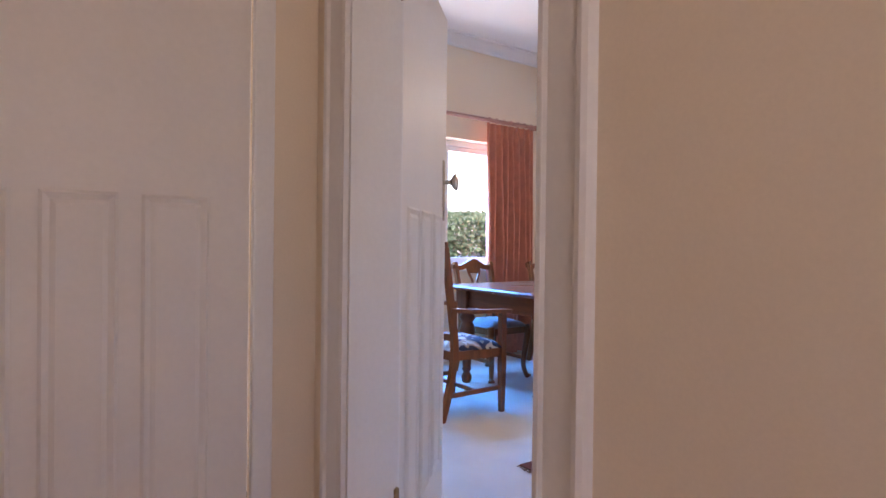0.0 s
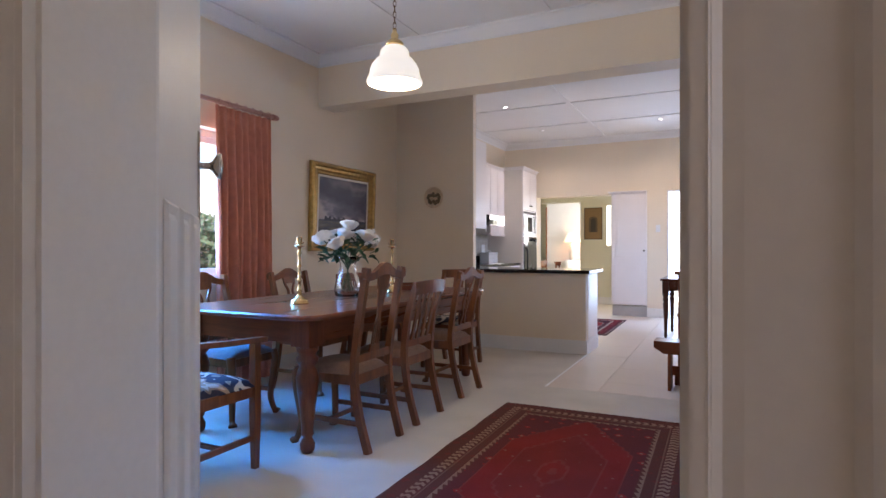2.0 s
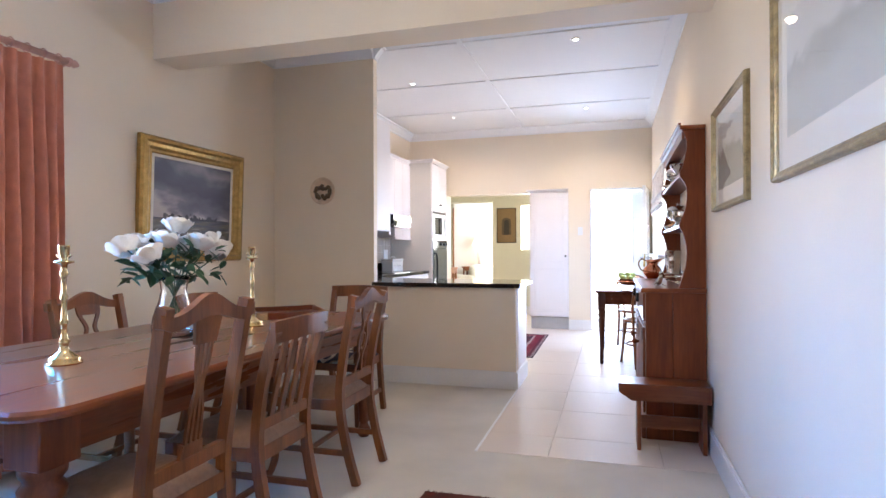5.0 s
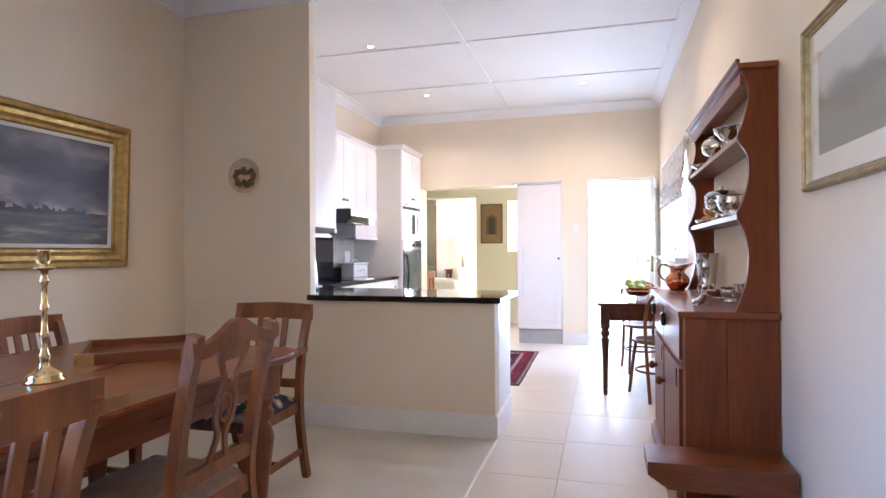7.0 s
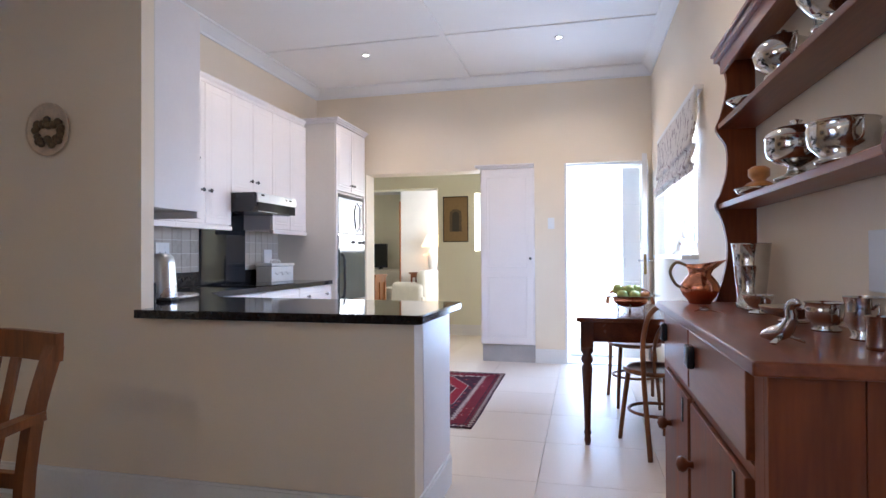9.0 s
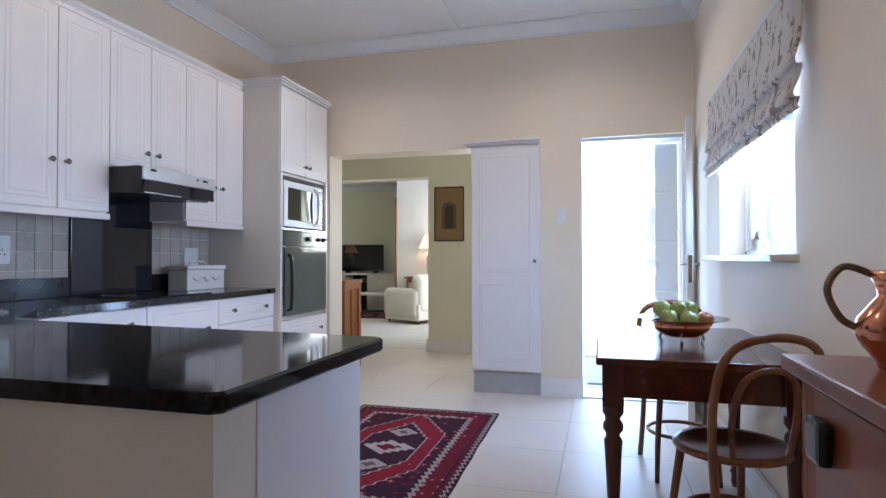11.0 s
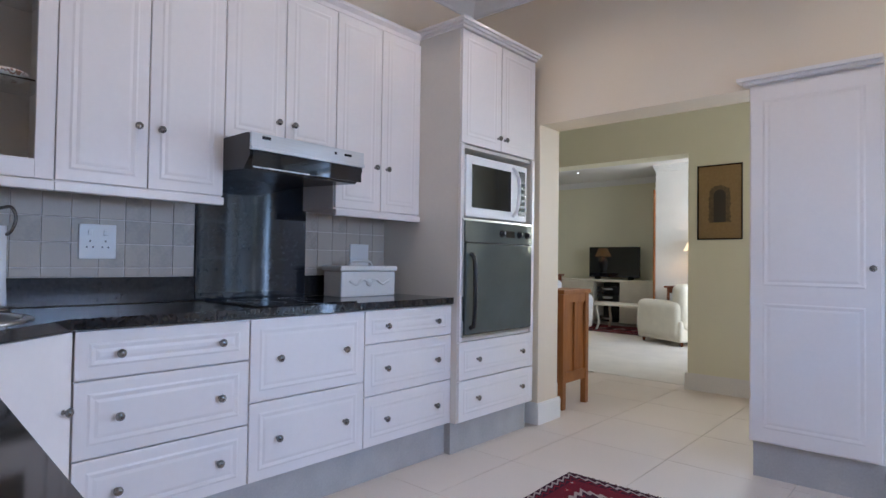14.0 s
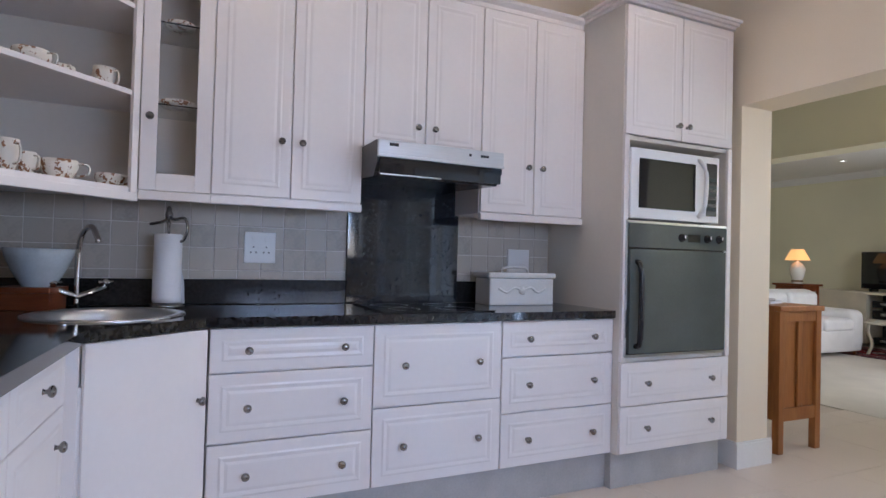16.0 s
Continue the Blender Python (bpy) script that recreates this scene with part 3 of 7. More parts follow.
# this opening is never in view; added to let the hall fill in
structure("wall_hall_east", wall_x(2.55, 2.7, -1.3, 1.19, H, [(-0.35, 0.75, 1.0, 2.2)]), M_WALL, "cream plaster hall wall with an unseen added window", "wall")
structure("wall_partition", box(WEST, -2.195, 7.07, 7.15, 0, H), M_WALL, "cream plaster partition between dining room and kitchen", "wall")
structure("beam", box(WEST, EAST, 5.51, 5.77, 2.60, H), M_WALL, "cream plastered beam across the dining room", "beam")
structure("ceiling", (lambda q: (bx(q, WEST - 0.25, 2.7, -1.45, 11.31, H, H + 0.15), bx(q, WEST - 0.25, -0.55, 11.31, 13.25, H, H + 0.15), q)[2])(bmesh.new()), M_CEIL, "white board ceiling with cover strips", "ceiling")
structure("floor", (lambda q: (bx(q, WEST - 0.25, 2.7, -1.45, 11.31, -0.12, -0.012), bx(q, WEST - 0.25, -0.55, 11.31, 13.15, -0.12, -0.012), q)[2])(bmesh.new()), M_GROUT, "pale floor under carpet and tiles", "floor")
structure("carpet", (lambda bm: (bx(bm, WEST, EAST, 1.19, 5.48, -0.012, 0.0), bx(bm, WEST, -0.86, 5.48, 7.07, -0.012, 0.0), bm)[2])(bmesh.new()), M_CARPET, "cream wool fitted carpet in the dining room", "carpet")
structure("carpet_strip", box(-0.862, -0.847, 5.47, 7.05, -0.002, 0.005, 0.0015), M_ALU, "thin bright metal strip along the carpet edge", "trim")
structure("hall_carpet", box(-0.47, 2.55, -1.3, 1.19, -0.012, 0.0), M_CARPET, "cream fitted carpet in the hall", "carpet")

# beyond the kitchen: passage and living room
structure("wall_passage", wall_y(13.0, 13.25, -8.2, -0.55, H, [(-4.6, -2.27, 0, 2.15), (-1.72, -1.15, 1.22, 2.06)]), M_HALLWALL, "pale yellow-green passage wall with a wide opening", "wall")
structure("wall_passage_west", box(-8.2, WEST, 11.15, 11.31, 0, H), M_HALLWALL, "pale green passage wall", "wall")
structure("wall_passage_east", box(-0.70, -0.55, 11.31, 13.0, 0, H), M_HALLWALL, "pale green passage end wall", "wall")
structure("wall_living_north", box(-8.2, -1.9, 18.2, 18.4, 0, H), M_HALLWALL, "pale green living room wall", "wall")
structure("wall_living_west", box(-8.4, -8.2, 11.15, 18.4, 0, H), M_HALLWALL, "pale green living room wall", "wall")
structure("wall_living_east", wall_x(-1.9, -1.75, 13.25, 18.4, H, [(14.2, 16.6, 0.7, 2.3)]), M_HALLWALL, "pale living room wall with a window", "wall")
structure("living_ceiling", box(-8.4, -1.75, 13.25, 18.4, 2.75, 2.9), M_CEIL, "white living room ceiling", "ceiling")
structure("passage_ceiling", box(-8.4, WEST - 0.25, 11.15, 13.0, H, H + 0.15), M_CEIL, "white passage ceiling", "ceiling")
structure("living_floor", box(-8.4, -1.75, 13.15, 18.4, -0.12, 0.0), M_CARPET, "cream fitted carpet in the living room", "carpet")
structure("passage_floor", box(-8.4, WEST - 0.25, 11.15, 13.15, -0.12, 0.0), M_TILE, "cream tiled passage floor", "floor")
M_GROUND = mat("pale_yard_paving", (0.60, 0.56, 0.50), 0.9, var=0.08, scale=1.2, fine=30, bump=0.3)
structure("ground", box(-300, 300, -300, 300, -0.4, -0.14), M_GROUND, "pale paved yard around the house", "ground")


# ---- trim, windows and doors of the shell ----
def cornice(name, x0, y0, x1, y1, nx, ny, size=0.11):
    """Stepped plaster cornice from one corner to the next; (nx, ny) points into the room."""
    bm = bmesh.new()
    prof = [(0, 0), (0, -size), (0.012, -size), (0.016, -size * 0.82), (0.03, -size * 0.66), (size * 0.55, -size * 0.34), (size * 0.72, -0.02), (size * 0.9, -0.016), (size * 0.9, 0)]
    a = [bm.verts.new((x0 + nx * d, y0 + ny * d, H + z)) for d, z in prof]
    b = [bm.verts.new((x1 + nx * d, y1 + ny * d, H + z)) for d, z in prof]
    for i in range(len(prof)):
        j = (i + 1) % len(prof)
        bm.faces.new((a[i], a[j], b[j], b[i]))
    bm.faces.new(a)
    bm.faces.new(b[::-1])
    return structure(name, bm, M_CEIL, "white moulded plaster cornice", "cornice")


for a in [(WEST, 1.35, WEST, 5.51, 1, 0), (WEST, 5.51, EAST, 5.51, 0, -1), (EAST, 1.35, EAST, 5.51, -1, 0), (WEST, 1.35, EAST, 1.35, 0, 1),
          (WEST, 5.77, WEST, 7.07, 1, 0), (WEST, 5.77, EAST, 5.77, 0, 1), (WEST, 7.07, -2.195, 7.07, 0, -1), (-2.195, 7.07, -2.195, 7.15, 1, 0),
          (WEST, 7.15, WEST, NORTH, 1, 0), (WEST, 7.15, -2.195, 7.15, 0, 1), (WEST, NORTH, EAST, NORTH, 0, -1), (EAST, 5.77, EAST, NORTH, -1, 0)]:
    cornice("cornice", *a)


def skirting(x0, x1, y0, y1, h=0.15):
    bm = bx(bmesh.new(), min(x0, x1), max(x0, x1), min(y0, y1), max(y0, y1), 0, h - 0.012)
    e = 0.005
    bx(bm, min(x0, x1) + (e if abs(x1 - x0) < 0.1 else 0), max(x0, x1) - (e if abs(x1 - x0) < 0.1 else 0),
       min(y0, y1) + (e if abs(y1 - y0) < 0.1 else 0), max(y0, y1) - (e if abs(y1 - y0) < 0.1 else 0), h - 0.012, h)
    return structure("baseboard", bm, M_TRIM, "white painted baseboard", "baseboard")


S = 0.02
for a in [(EAST - S, EAST, 1.35, NORTH), (WEST, WEST + S, 1.35, 7.07), (WEST + S, -2.195, 7.07 - S, 7.07), (-2.195, -0.87, 7.05, 7.07), (-0.87, -0.85, 7.05, 7.66),
          (-0.70, -0.385, NORTH - S, NORTH), (0.43, EAST - S, NORTH - S, NORTH), (-2.80, -2.63, NORTH - S, NORTH), (-2.63, -2.63 + S, NORTH - S, 11.33), (-2.27, -0.7, 13.0 - S, 13.0), (-2.29, -2.27, 13.0 - S, 13.25)]:
    skirting(*a)

# ceiling cover strips
bm = bmesh.new()
for y in (8.44, 9.74, 7.2):
    bx(bm, -3.14, 0.40, y - 0.018, y + 0.018, H - 0.011, H)
bx(bm, -1.415, -1.37, 5.88, 10.94, H - 0.013, H)
for x in (-2.03, -0.80):
    bx(bm, x - 0.012, x + 0.012, 1.45, 5.40, H - 0.010, H)
structure("ceiling_strip", bm, M_CEIL, "white ceiling cover strips over board joints", "trim")


def window(name, x0, x1, y0, y1, z0, z1, bars, label, inward):
    """A wooden window in a wall along y: frame, casements, panes and a sill."""
    w = thing(name, pose(0, 0, 0), label, "window", kind="structure")
    xm, t = (x0 + x1) / 2, 0.055
    bm = bmesh.new()
    for a in [(y0, y0 + t, z0, z1), (y1 - t, y1, z0, z1), (y0 + t, y1 - t, z0, z0 + t), (y0 + t, y1 - t, z1 - t, z1)]:
        bx(bm, xm - 0.04, xm + 0.04, *a, bevel=0.004)
    part("window_frame", bm, M_TRIM, w)
    ys = [y0 + t] + bars + [y1 - t]
    for i, (a, b) in enumerate(zip(ys, ys[1:])):
        c = part("casement", (lambda q: ([bx(q, xm - 0.03, xm + 0.03, *r, bevel=0.004) for r in ((a, a + 0.05, z0 + t, z1 - t), (b - 0.05, b, z0 + t, z1 - t), (a + 0.05, b - 0.05, z0 + t, z0 + t + 0.05), (a + 0.05, b - 0.05, z1 - t - 0.05, z1 - t))], q)[1])(bmesh.new()), M_TRIM, w)
        p = part("pane", box(xm - 0.003, xm + 0.003, a + 0.045, b - 0.045, z0 + t + 0.045, z1 - t - 0.045), M_PANE, c)
        p.visible_shadow = False
    return w


window("window_1", WEST - 0.20, WEST - 0.10, 2.45, 4.62, 0.88, 2.13, [3.14, 3.74], "wide white casement window over the hedge", 1)
part("window_sill", box(WEST - 0.1, WEST + 0.045, 2.40, 4.67, 0.855, 0.895, 0.006), M_TRIM, bpy.data.objects["window_1"])
window("window_2", EAST + 0.13, EAST + 0.23, 8.66, 10.10, 1.15, 2.06, [9.14, 9.62], "white kitchen casement window", -1)
part("window_sill", box(EAST - 0.10, EAST + 0.14, 8.62, 10.14, 1.125, 1.155, 0.006), M_TRIM, bpy.data.objects["window_2"])
# unseen window, added round the hall fill lamp
window("window_3", 2.57, 2.67, -0.35, 0.75, 1.0, 2.2, [0.2], "plain white unseen window added to light the hall", -1)


def knob(parent, x, y, z, d, r=0.016, m=None):
    """A round knob on a stem, out along d ('x', '-x', 'y', '-y')."""
    turn = {"x": (0, 90, 0), "-x": (0, -90, 0), "y": (-90, 0, 0), "-y": (90, 0, 0)}[d]
    return part("knob", turned([(r * 0.55, 0), (r * 0.55, 0.003), (r * 0.38, 0.006), (r * 0.36, 0.013), (r * 0.8, 0.017), (r, 0.022), (r * 0.95, 0.028), (r * 0.55, 0.033), (0.002, 0.034)], 14),
                m or M_CHROME, parent, "pewter knob", True, pose(x, y, z, *turn))


def panel_frame(bm, x0, x1, z0, z1, y, d, m=None, deep=1.0):
    """A sunk panel with a sloped moulding on a front at y; d is the way out of the front (+1 or -1)."""
    o = [(x0, z0), (x1, z0), (x1, z1), (x0, z1)]
    i1 = [(x0 + 0.008, z0 + 0.008), (x1 - 0.008, z0 + 0.008), (x1 - 0.008, z1 - 0.008), (x0 + 0.008, z1 - 0.008)]
    i2 = [(x0 + 0.022, z0 + 0.022), (x1 - 0.022, z0 + 0.022), (x1 - 0.022, z1 - 0.022), (x0 + 0.022, z1 - 0.022)]
    i3 = [(x0 + 0.034, z0 + 0.034), (x1 - 0.034, z0 + 0.034), (x1 - 0.034, z1 - 0.034), (x0 + 0.034, z1 - 0.034)]
    rings = []
    for pts, yy in ((o, 0.0005 * d), (i1, 0.0034 * d), (i2, 0.0008 * d), (i3, 0.0032 * d)):
        rings.append([bm.verts.new((px, y + yy * deep, pz)) for px, pz in pts])
    for p, q in zip(rings, rings[1:]):
        for k in range(4):
            bm.faces.new((p[k], p[(k + 1) % 4], q[(k + 1) % 4], q[k]))
    bm.faces.new(rings[-1])
    if m is not None:
        bmesh.ops.transform(bm, matrix=m, verts=[v for r in rings for v in r])


# dining room doorway: lining, architraves and the open leaf
def old_door(name, m, w, h, label, knob_side):
    """A 1930s door in local x, hinged at x=0: plain above, three upright panels below."""
    d = thing(name, m, label, "door", kind="structure")
    bm = box(0.004, w - 0.004, 0, 0.04, 0.012, h, 0.002)
    for y, s in ((0, -1), (0.04, 1)):
        for k in range(3):
            a = 0.11 + k * (w - 0.22 + 0.05) / 3
            panel_frame(bm, a, a + (w - 0.22 - 0.10) / 3, 0.22, 1.23, y, s, deep=2.4)
    part("door_leaf", bm, M_DOOR, d)
    for z in (0.35, 1.87):
        part("hinge", turned([(0.002, -0.055), (0.010, -0.05), (0.010, 0.05), (0.002, 0.055)], 12), M_DARKBRASS, d, "dark metal hinge", True, pose(-0.002, -0.004, z))
    for y, s, dd in ((0, -1, "-y"), (0.04, 1, "y")):
        part("lock_plate", box(w - 0.085, w - 0.045, y - 0.004 if s < 0 else y, y if s < 0 else y + 0.004, 1.21, 1.46, 0.001), M_NICKEL, d, "long metal lock plate")
        part("door_knob", turned([(0.013, 0), (0.009, 0.006), (0.009, 0.028), (0.016, 0.036), (0.032, 0.046), (0.036, 0.056), (0.033, 0.060), (0.012, 0.062), (0.003, 0.064)], 22), M_NICKEL, d, "metal door knob", True,
             pose(w - 0.065, y, 1.37, 90 if s < 0 else -90))
    return d


old_door("door_1", pose(-0.262, 1.352, 0, 0, 0, 134.3), 0.80, 2.06, "open cream painted panelled door with a metal knob", 1)
bm = bmesh.new()
bx(bm, -0.27, -0.255, 1.175, 1.35, 0, 2.08)
bx(bm, 0.477, 0.490, 1.175, 1.35, 0, 2.08)
bx(bm, -0.255, 0.477, 1.175, 1.35, 2.065, 2.08)
bx(bm, -0.255, -0.243, 1.19, 1.30, 0, 2.065)
bx(bm, 0.470, 0.477, 1.20, 1.30, 0, 2.065)
structure("door_lining", bm, M_TRIM, "cream painted door lining with a stop", "door frame")


def architrave(name, x0, x1, h, y, d, w=0.115):
    """Moulded casing round an opening in a wall along x."""
    bm = bmesh.new()
    prof = [(0.0, 0.0), (0.0, 0.010), (0.010, 0.016), (0.018, 0.010), (0.030, 0.012), (0.085, 0.016), (0.092, 0.024), (0.104, 0.027), (0.113, 0.022), (0.115, 0.0)]

    def leg(sx, x):
        a = [bm.verts.new((x + sx * u * w / 0.115, y + d * v, 0)) for u, v in prof]
        b = [bm.verts.new((x + sx * u * w / 0.115, y + d * v, h + u * w / 0.115)) for u, v in prof]
        for i in range(len(prof) - 1):
            bm.faces.new((a[i], a[i + 1], b[i + 1], b[i]))
        return b
    l, r = leg(-1, x0), leg(1, x1)
    for i in range(len(prof) - 1):
        bm.faces.new((l[i], l[i + 1], r[i + 1], r[i]))
    return structure(name, bm, M_TRIM, "cream painted moulded architrave", "architrave")


architrave("architrave", -0.262, 0.478, 2.072, 1.19, -1)
architrave("architrave", -0.262, 0.478, 2.072, 1.35, 1, 0.02)

# hall door in the side wall, shut
hd = old_door("door_2", pose(-0.475, 0.982, 0, 0, 0, -90), 0.805, 2.04, "shut cream painted panelled hall door", -1)
bm = bmesh.new()
bx(bm, -0.62, -0.49, 0.17, 0.176, 0, 2.05)
bx(bm, -0.62, -0.49, 0.988, 0.993, 0, 2.05)
structure("hall_door_lining", bm, M_TRIM, "cream painted door lining", "door frame")
bm = bmesh.new()
for a, b in ((0.992, 1.052), (0.108, 0.168)):
    bx(bm, -0.47, -0.445, a, b, 0, 2.11, 0.006)
bx(bm, -0.47, -0.445, 0.168, 0.992, 2.05, 2.11, 0.006)
structure("hall_architrave", bm, M_TRIM, "cream painted architrave", "architrave")
structure("backing_wall", box(-1.9, -1.8, -1.3, 1.19, 0, H), M_WALL, "cream wall of the room behind the hall door", "wall")

# curtain and its pole
pole = thing("curtain_pole", pose(0, 0, 0), "dusty pink wooden curtain pole with a finial", "curtain pole")
part("pole", turned([(0.019, 2.35), (0.019, 4.735)], 18, pose(WEST + 0.10, 0, 2.33, -90, 0, 0) @ Matrix.Diagonal((1, 1, 1, 1))), M_POLE, pole, smooth=True)
part("finial", turned([(0.026, 0), (0.028, 0.02), (0.018, 0.03), (0.024, 0.05), (0.012, 0.075), (0.002, 0.08)], 16), M_POLE, pole, "", True, pose(WEST + 0.10, 4.735, 2.33, -90))
for y in (2.5, 4.725):
    part("bracket", box(WEST, WEST + 0.09, y - 0.012, y + 0.012, 2.30, 2.33, 0.003), M_POLE, pole)


def curtain(name, y0, y1, z0, z1, x, folds):
    bm = bmesh.new()
    nu, nv = folds * 14, 26
    grid = []
    for j in range(nv + 1):
        v = j / nv
        row = []
        for i in range(nu + 1):
            u = i / nu
            ph = u * folds * 2 * math.pi + 1.5 * noise.noise(Vector((u * 4, v * 0.8, 3)))
            amp = 0.018 + 0.036 * min(1, v * 2.5) + 0.022 * noise.noise(Vector((u * 6, v * 1.4, 7)))
            yy = y0 + (y1 - y0) * u + 0.02 * math.sin(ph * 0.5 + 1) * v
            wx = x + amp * math.sin(ph) + 0.010 * noise.noise(Vector((u * 20, v * 6, 1)))
            if v < 0.05:
                wx = x + 0.014 * math.copysign(abs(math.sin(ph)) ** 0.5, math.sin(ph))
            row.append(bm.verts.new((wx, yy, z1 + (z0 - z1) * v)))
        grid.append(row)
    for a, b in zip(grid, grid[1:]):
        for i in range(nu):
            bm.faces.new((a[i], a[i + 1], b[i + 1], b[i]))
    c = thing(name, pose(0, 0, 0), "terracotta pleated full-length curtain drawn to one side", "curtain")
    part("cloth", bm, M_CURTAIN, c, smooth=True)
    for k in range(7):
        yk = y0 + 0.03 + k * (y1 - y0 - 0.06) / 6
        part("curtain_ring", (lambda q: sweep(q, [(WEST + 0.10 + 0.027 * math.cos(t * math.pi / 6), yk, 2.33 + 0.027 * math.sin(t * math.pi / 6)) for t in range(13)], 0.003, n=6, up=(0, 1, 0)))(bmesh.new()), M_POLE, c, smooth=True)
    return c


curtain("curtain", 4.09, 4.71, 0.03, 2.30, WEST + 0.10, 8)

# back door: opened leaf with panes, folded gate, threshold, mat
bd = thing("door_3", pose(0.425, 11.045, 0, 0, 0, -97), "open white glazed back door with brass lock", "door", kind="structure")
W = 0.80
bm = bmesh.new()
for a in [(0, 0.09, 0.01, 2.07), (W - 0.09, W, 0.01, 2.07), (0.09, W - 0.09, 0.01, 0.30), (0.09, W - 0.09, 1.98, 2.07)]:
    bx(bm, a[0], a[1], 0, 0.04, a[2], a[3], 0.002)
part("door_leaf", bm, M_TRIM, bd)
for k in range(3):
    part("glazing_bar", box(0.09, W - 0.09, 0.008, 0.032, 0.70 + 0.42 * k, 0.725 + 0.42 * k, 0.002), M_TRIM, bd)
part("glazing_bar", box(W / 2 - 0.012, W / 2 + 0.012, 0.008, 0.032, 0.30, 1.98, 0.002), M_TRIM, bd)
for zz in (0.30, 0.725, 1.145, 1.565):
    for xx in (0.09, W / 2 + 0.012):
        p = part("pane", box(xx, xx + W / 2 - 0.102, 0.018, 0.022, zz, zz + 0.40), M_PANE, bd)
        p.visible_shadow = False
part("lock", box(W - 0.001, W + 0.004, 0.008, 0.032, 0.98, 1.16), M_BRASS, bd, "brass lock plate")
for s in (-1, 1):
    part("door_handle", (lambda q: sweep(q, [(W - 0.05, 0.02, 1.1), (W - 0.05, 0.02 + s * 0.055, 1.1), (W - 0.15, 0.02 + s * 0.06, 1.1)], 0.008, n=8))(bmesh.new()), M_STEEL, bd, "metal lever handle", True)
gate = thing("folding_shutter", pose(0, 0, 0), "narrow white panelled shutter folded back at the door", "shutter")
part("leaf", box(0.222, 0.408, 11.335, 11.352, 0.04, 2.10, 0.002), M_TRIM, gate)
for k in range(5):
    part("panel", box(0.230, 0.400, 11.327, 11.3355, 0.06 + 0.41 * k, 0.455 + 0.41 * k, 0.003), M_TRIM, gate)
part("catch", box(0.236, 0.250, 11.312, 11.328, 1.02, 1.12, 0.003), M_STEEL, gate, "small metal catch")
bm = bmesh.new()
bx(bm, -0.385, -0.36, NORTH - 0.005, 11.31, 0, 2.13)
bx(bm, 0.43 - 0.02, 0.43, NORTH + 0.05, 11.31, 0, 2.13)
bx(bm, -0.36, 0.41, NORTH + 0.05, 11.31, 2.105, 2.13)
bx(bm, -0.36, 0.41, NORTH, 11.31, -0.012, 0.012)
structure("back_door_frame", bm, M_TRIM, "white painted back door frame and step", "door frame")
tagged(part("door_mat", box(-0.34, 0.14, 11.325, 11.72, -0.03, -0.012, 0.004), M_TEAL), "teal door mat on the back step", "mat")
structure("back_step", box(-1.2, 1.4, 11.312, 13.2, -0.14, -0.03), M_WHITEWASH, "pale back step", "step")

# light switch and small fixtures
sw = thing("light_switch", pose(-0.525, NORTH, 1.495), "white plastic light switch on the wall", "switch")
part("plate", box(-0.035, 0.035, -0.010, 0, -0.06, 0.06, 0.003), M_PLASTICW, sw)
for z in (-0.025, 0.025):
    part("rocker", box(-0.012, 0.012, -0.014, -0.010, z - 0.016, z + 0.016, 0.001), M_PLASTICW, sw)

# downlights in the kitchen ceiling
for i, (x, y) in enumerate([(-2.24, 8.30), (-2.23, 10.03), (-0.39, 10.03), (-0.37, 7.42)]):
    d = thing("downlight", pose(x, y, H), "small round lit ceiling downlight", "downlight", "kitchen downlights")
    part("ring", turned([(0.026, -0.001), (0.042, -0.001), (0.043, -0.006), (0.026, -0.008)], 24, cap=False), M_TRIM, d, smooth=True)
    part("bulb", turned([(0.001, -0.003), (0.026, -0.003)], 20, cap=False), M_LED, d, "glowing bulb")

# yard and hedge outside
structure("yard_wall", box(-1.6, 6.0, 15.4, 15.6, -0.14, 3.1), M_WHITEWASH, "whitewashed yard wall in sun", "wall")
structure("yard_pillar", box(-0.16, 0.08, 13.3, 13.6, -0.14, 3.0), M_WHITEWASH, "white veranda pillar", "pillar")


def leaves(name, label, x0, x1, y0, y1, z0, z1, count, size, seed, material, kind="stuff", cat="hedge"):
    """A dense mass of small folded leaves with an uneven outline."""
    rnd = random.Random(seed)
    vs, fs = [], []
    for _ in range(count):
        p = Vector((rnd.uniform(x0, x1), rnd.uniform(y0, y1), rnd.uniform(z0, z1)))
        if noise.noise(p * 1.9) + noise.noise(p * 5) * 0.5 < -0.30:
            continue
        e = Euler((rnd.uniform(0, 6.3), rnd.uniform(0, 6.3), rnd.uniform(0, 6.3))).to_matrix()
        s = size * rnd.uniform(0.6, 1.3)
        k = len(vs)
        vs += [p + e @ Vector(q) * s for q in ((0, -1, 0), (0.55, 0, 0.15), (0, 1, 0), (-0.55, 0, 0.15))]
        fs += [(k, k + 1, k + 2), (k, k + 2, k + 3)]
    me = bpy.data.meshes.new(name)
    me.from_pydata(vs, [], fs)
    me.materials.append(material)
    return tagged(new(name, me), label, cat, kind=kind)


leaves("hedge", "sunlit green ivy hedge outside the window", -6.2, -5.5, 1.5, 8.5, -0.14, 1.60, 30000, 0.055, 5, M_HEDGE)
structure("garden_wall", box(-6.5, -6.3, 0.0, 12.0, -0.14, 1.9), M_WHITEWASH, "whitewashed garden wall", "wall")
leaves("creeper", "dark green climbing plant on the yard wall", 0.62, 0.86, 15.1, 15.38, 0.6, 2.2, 900, 0.05, 8, M_HEDGE, "stuff", "plant")


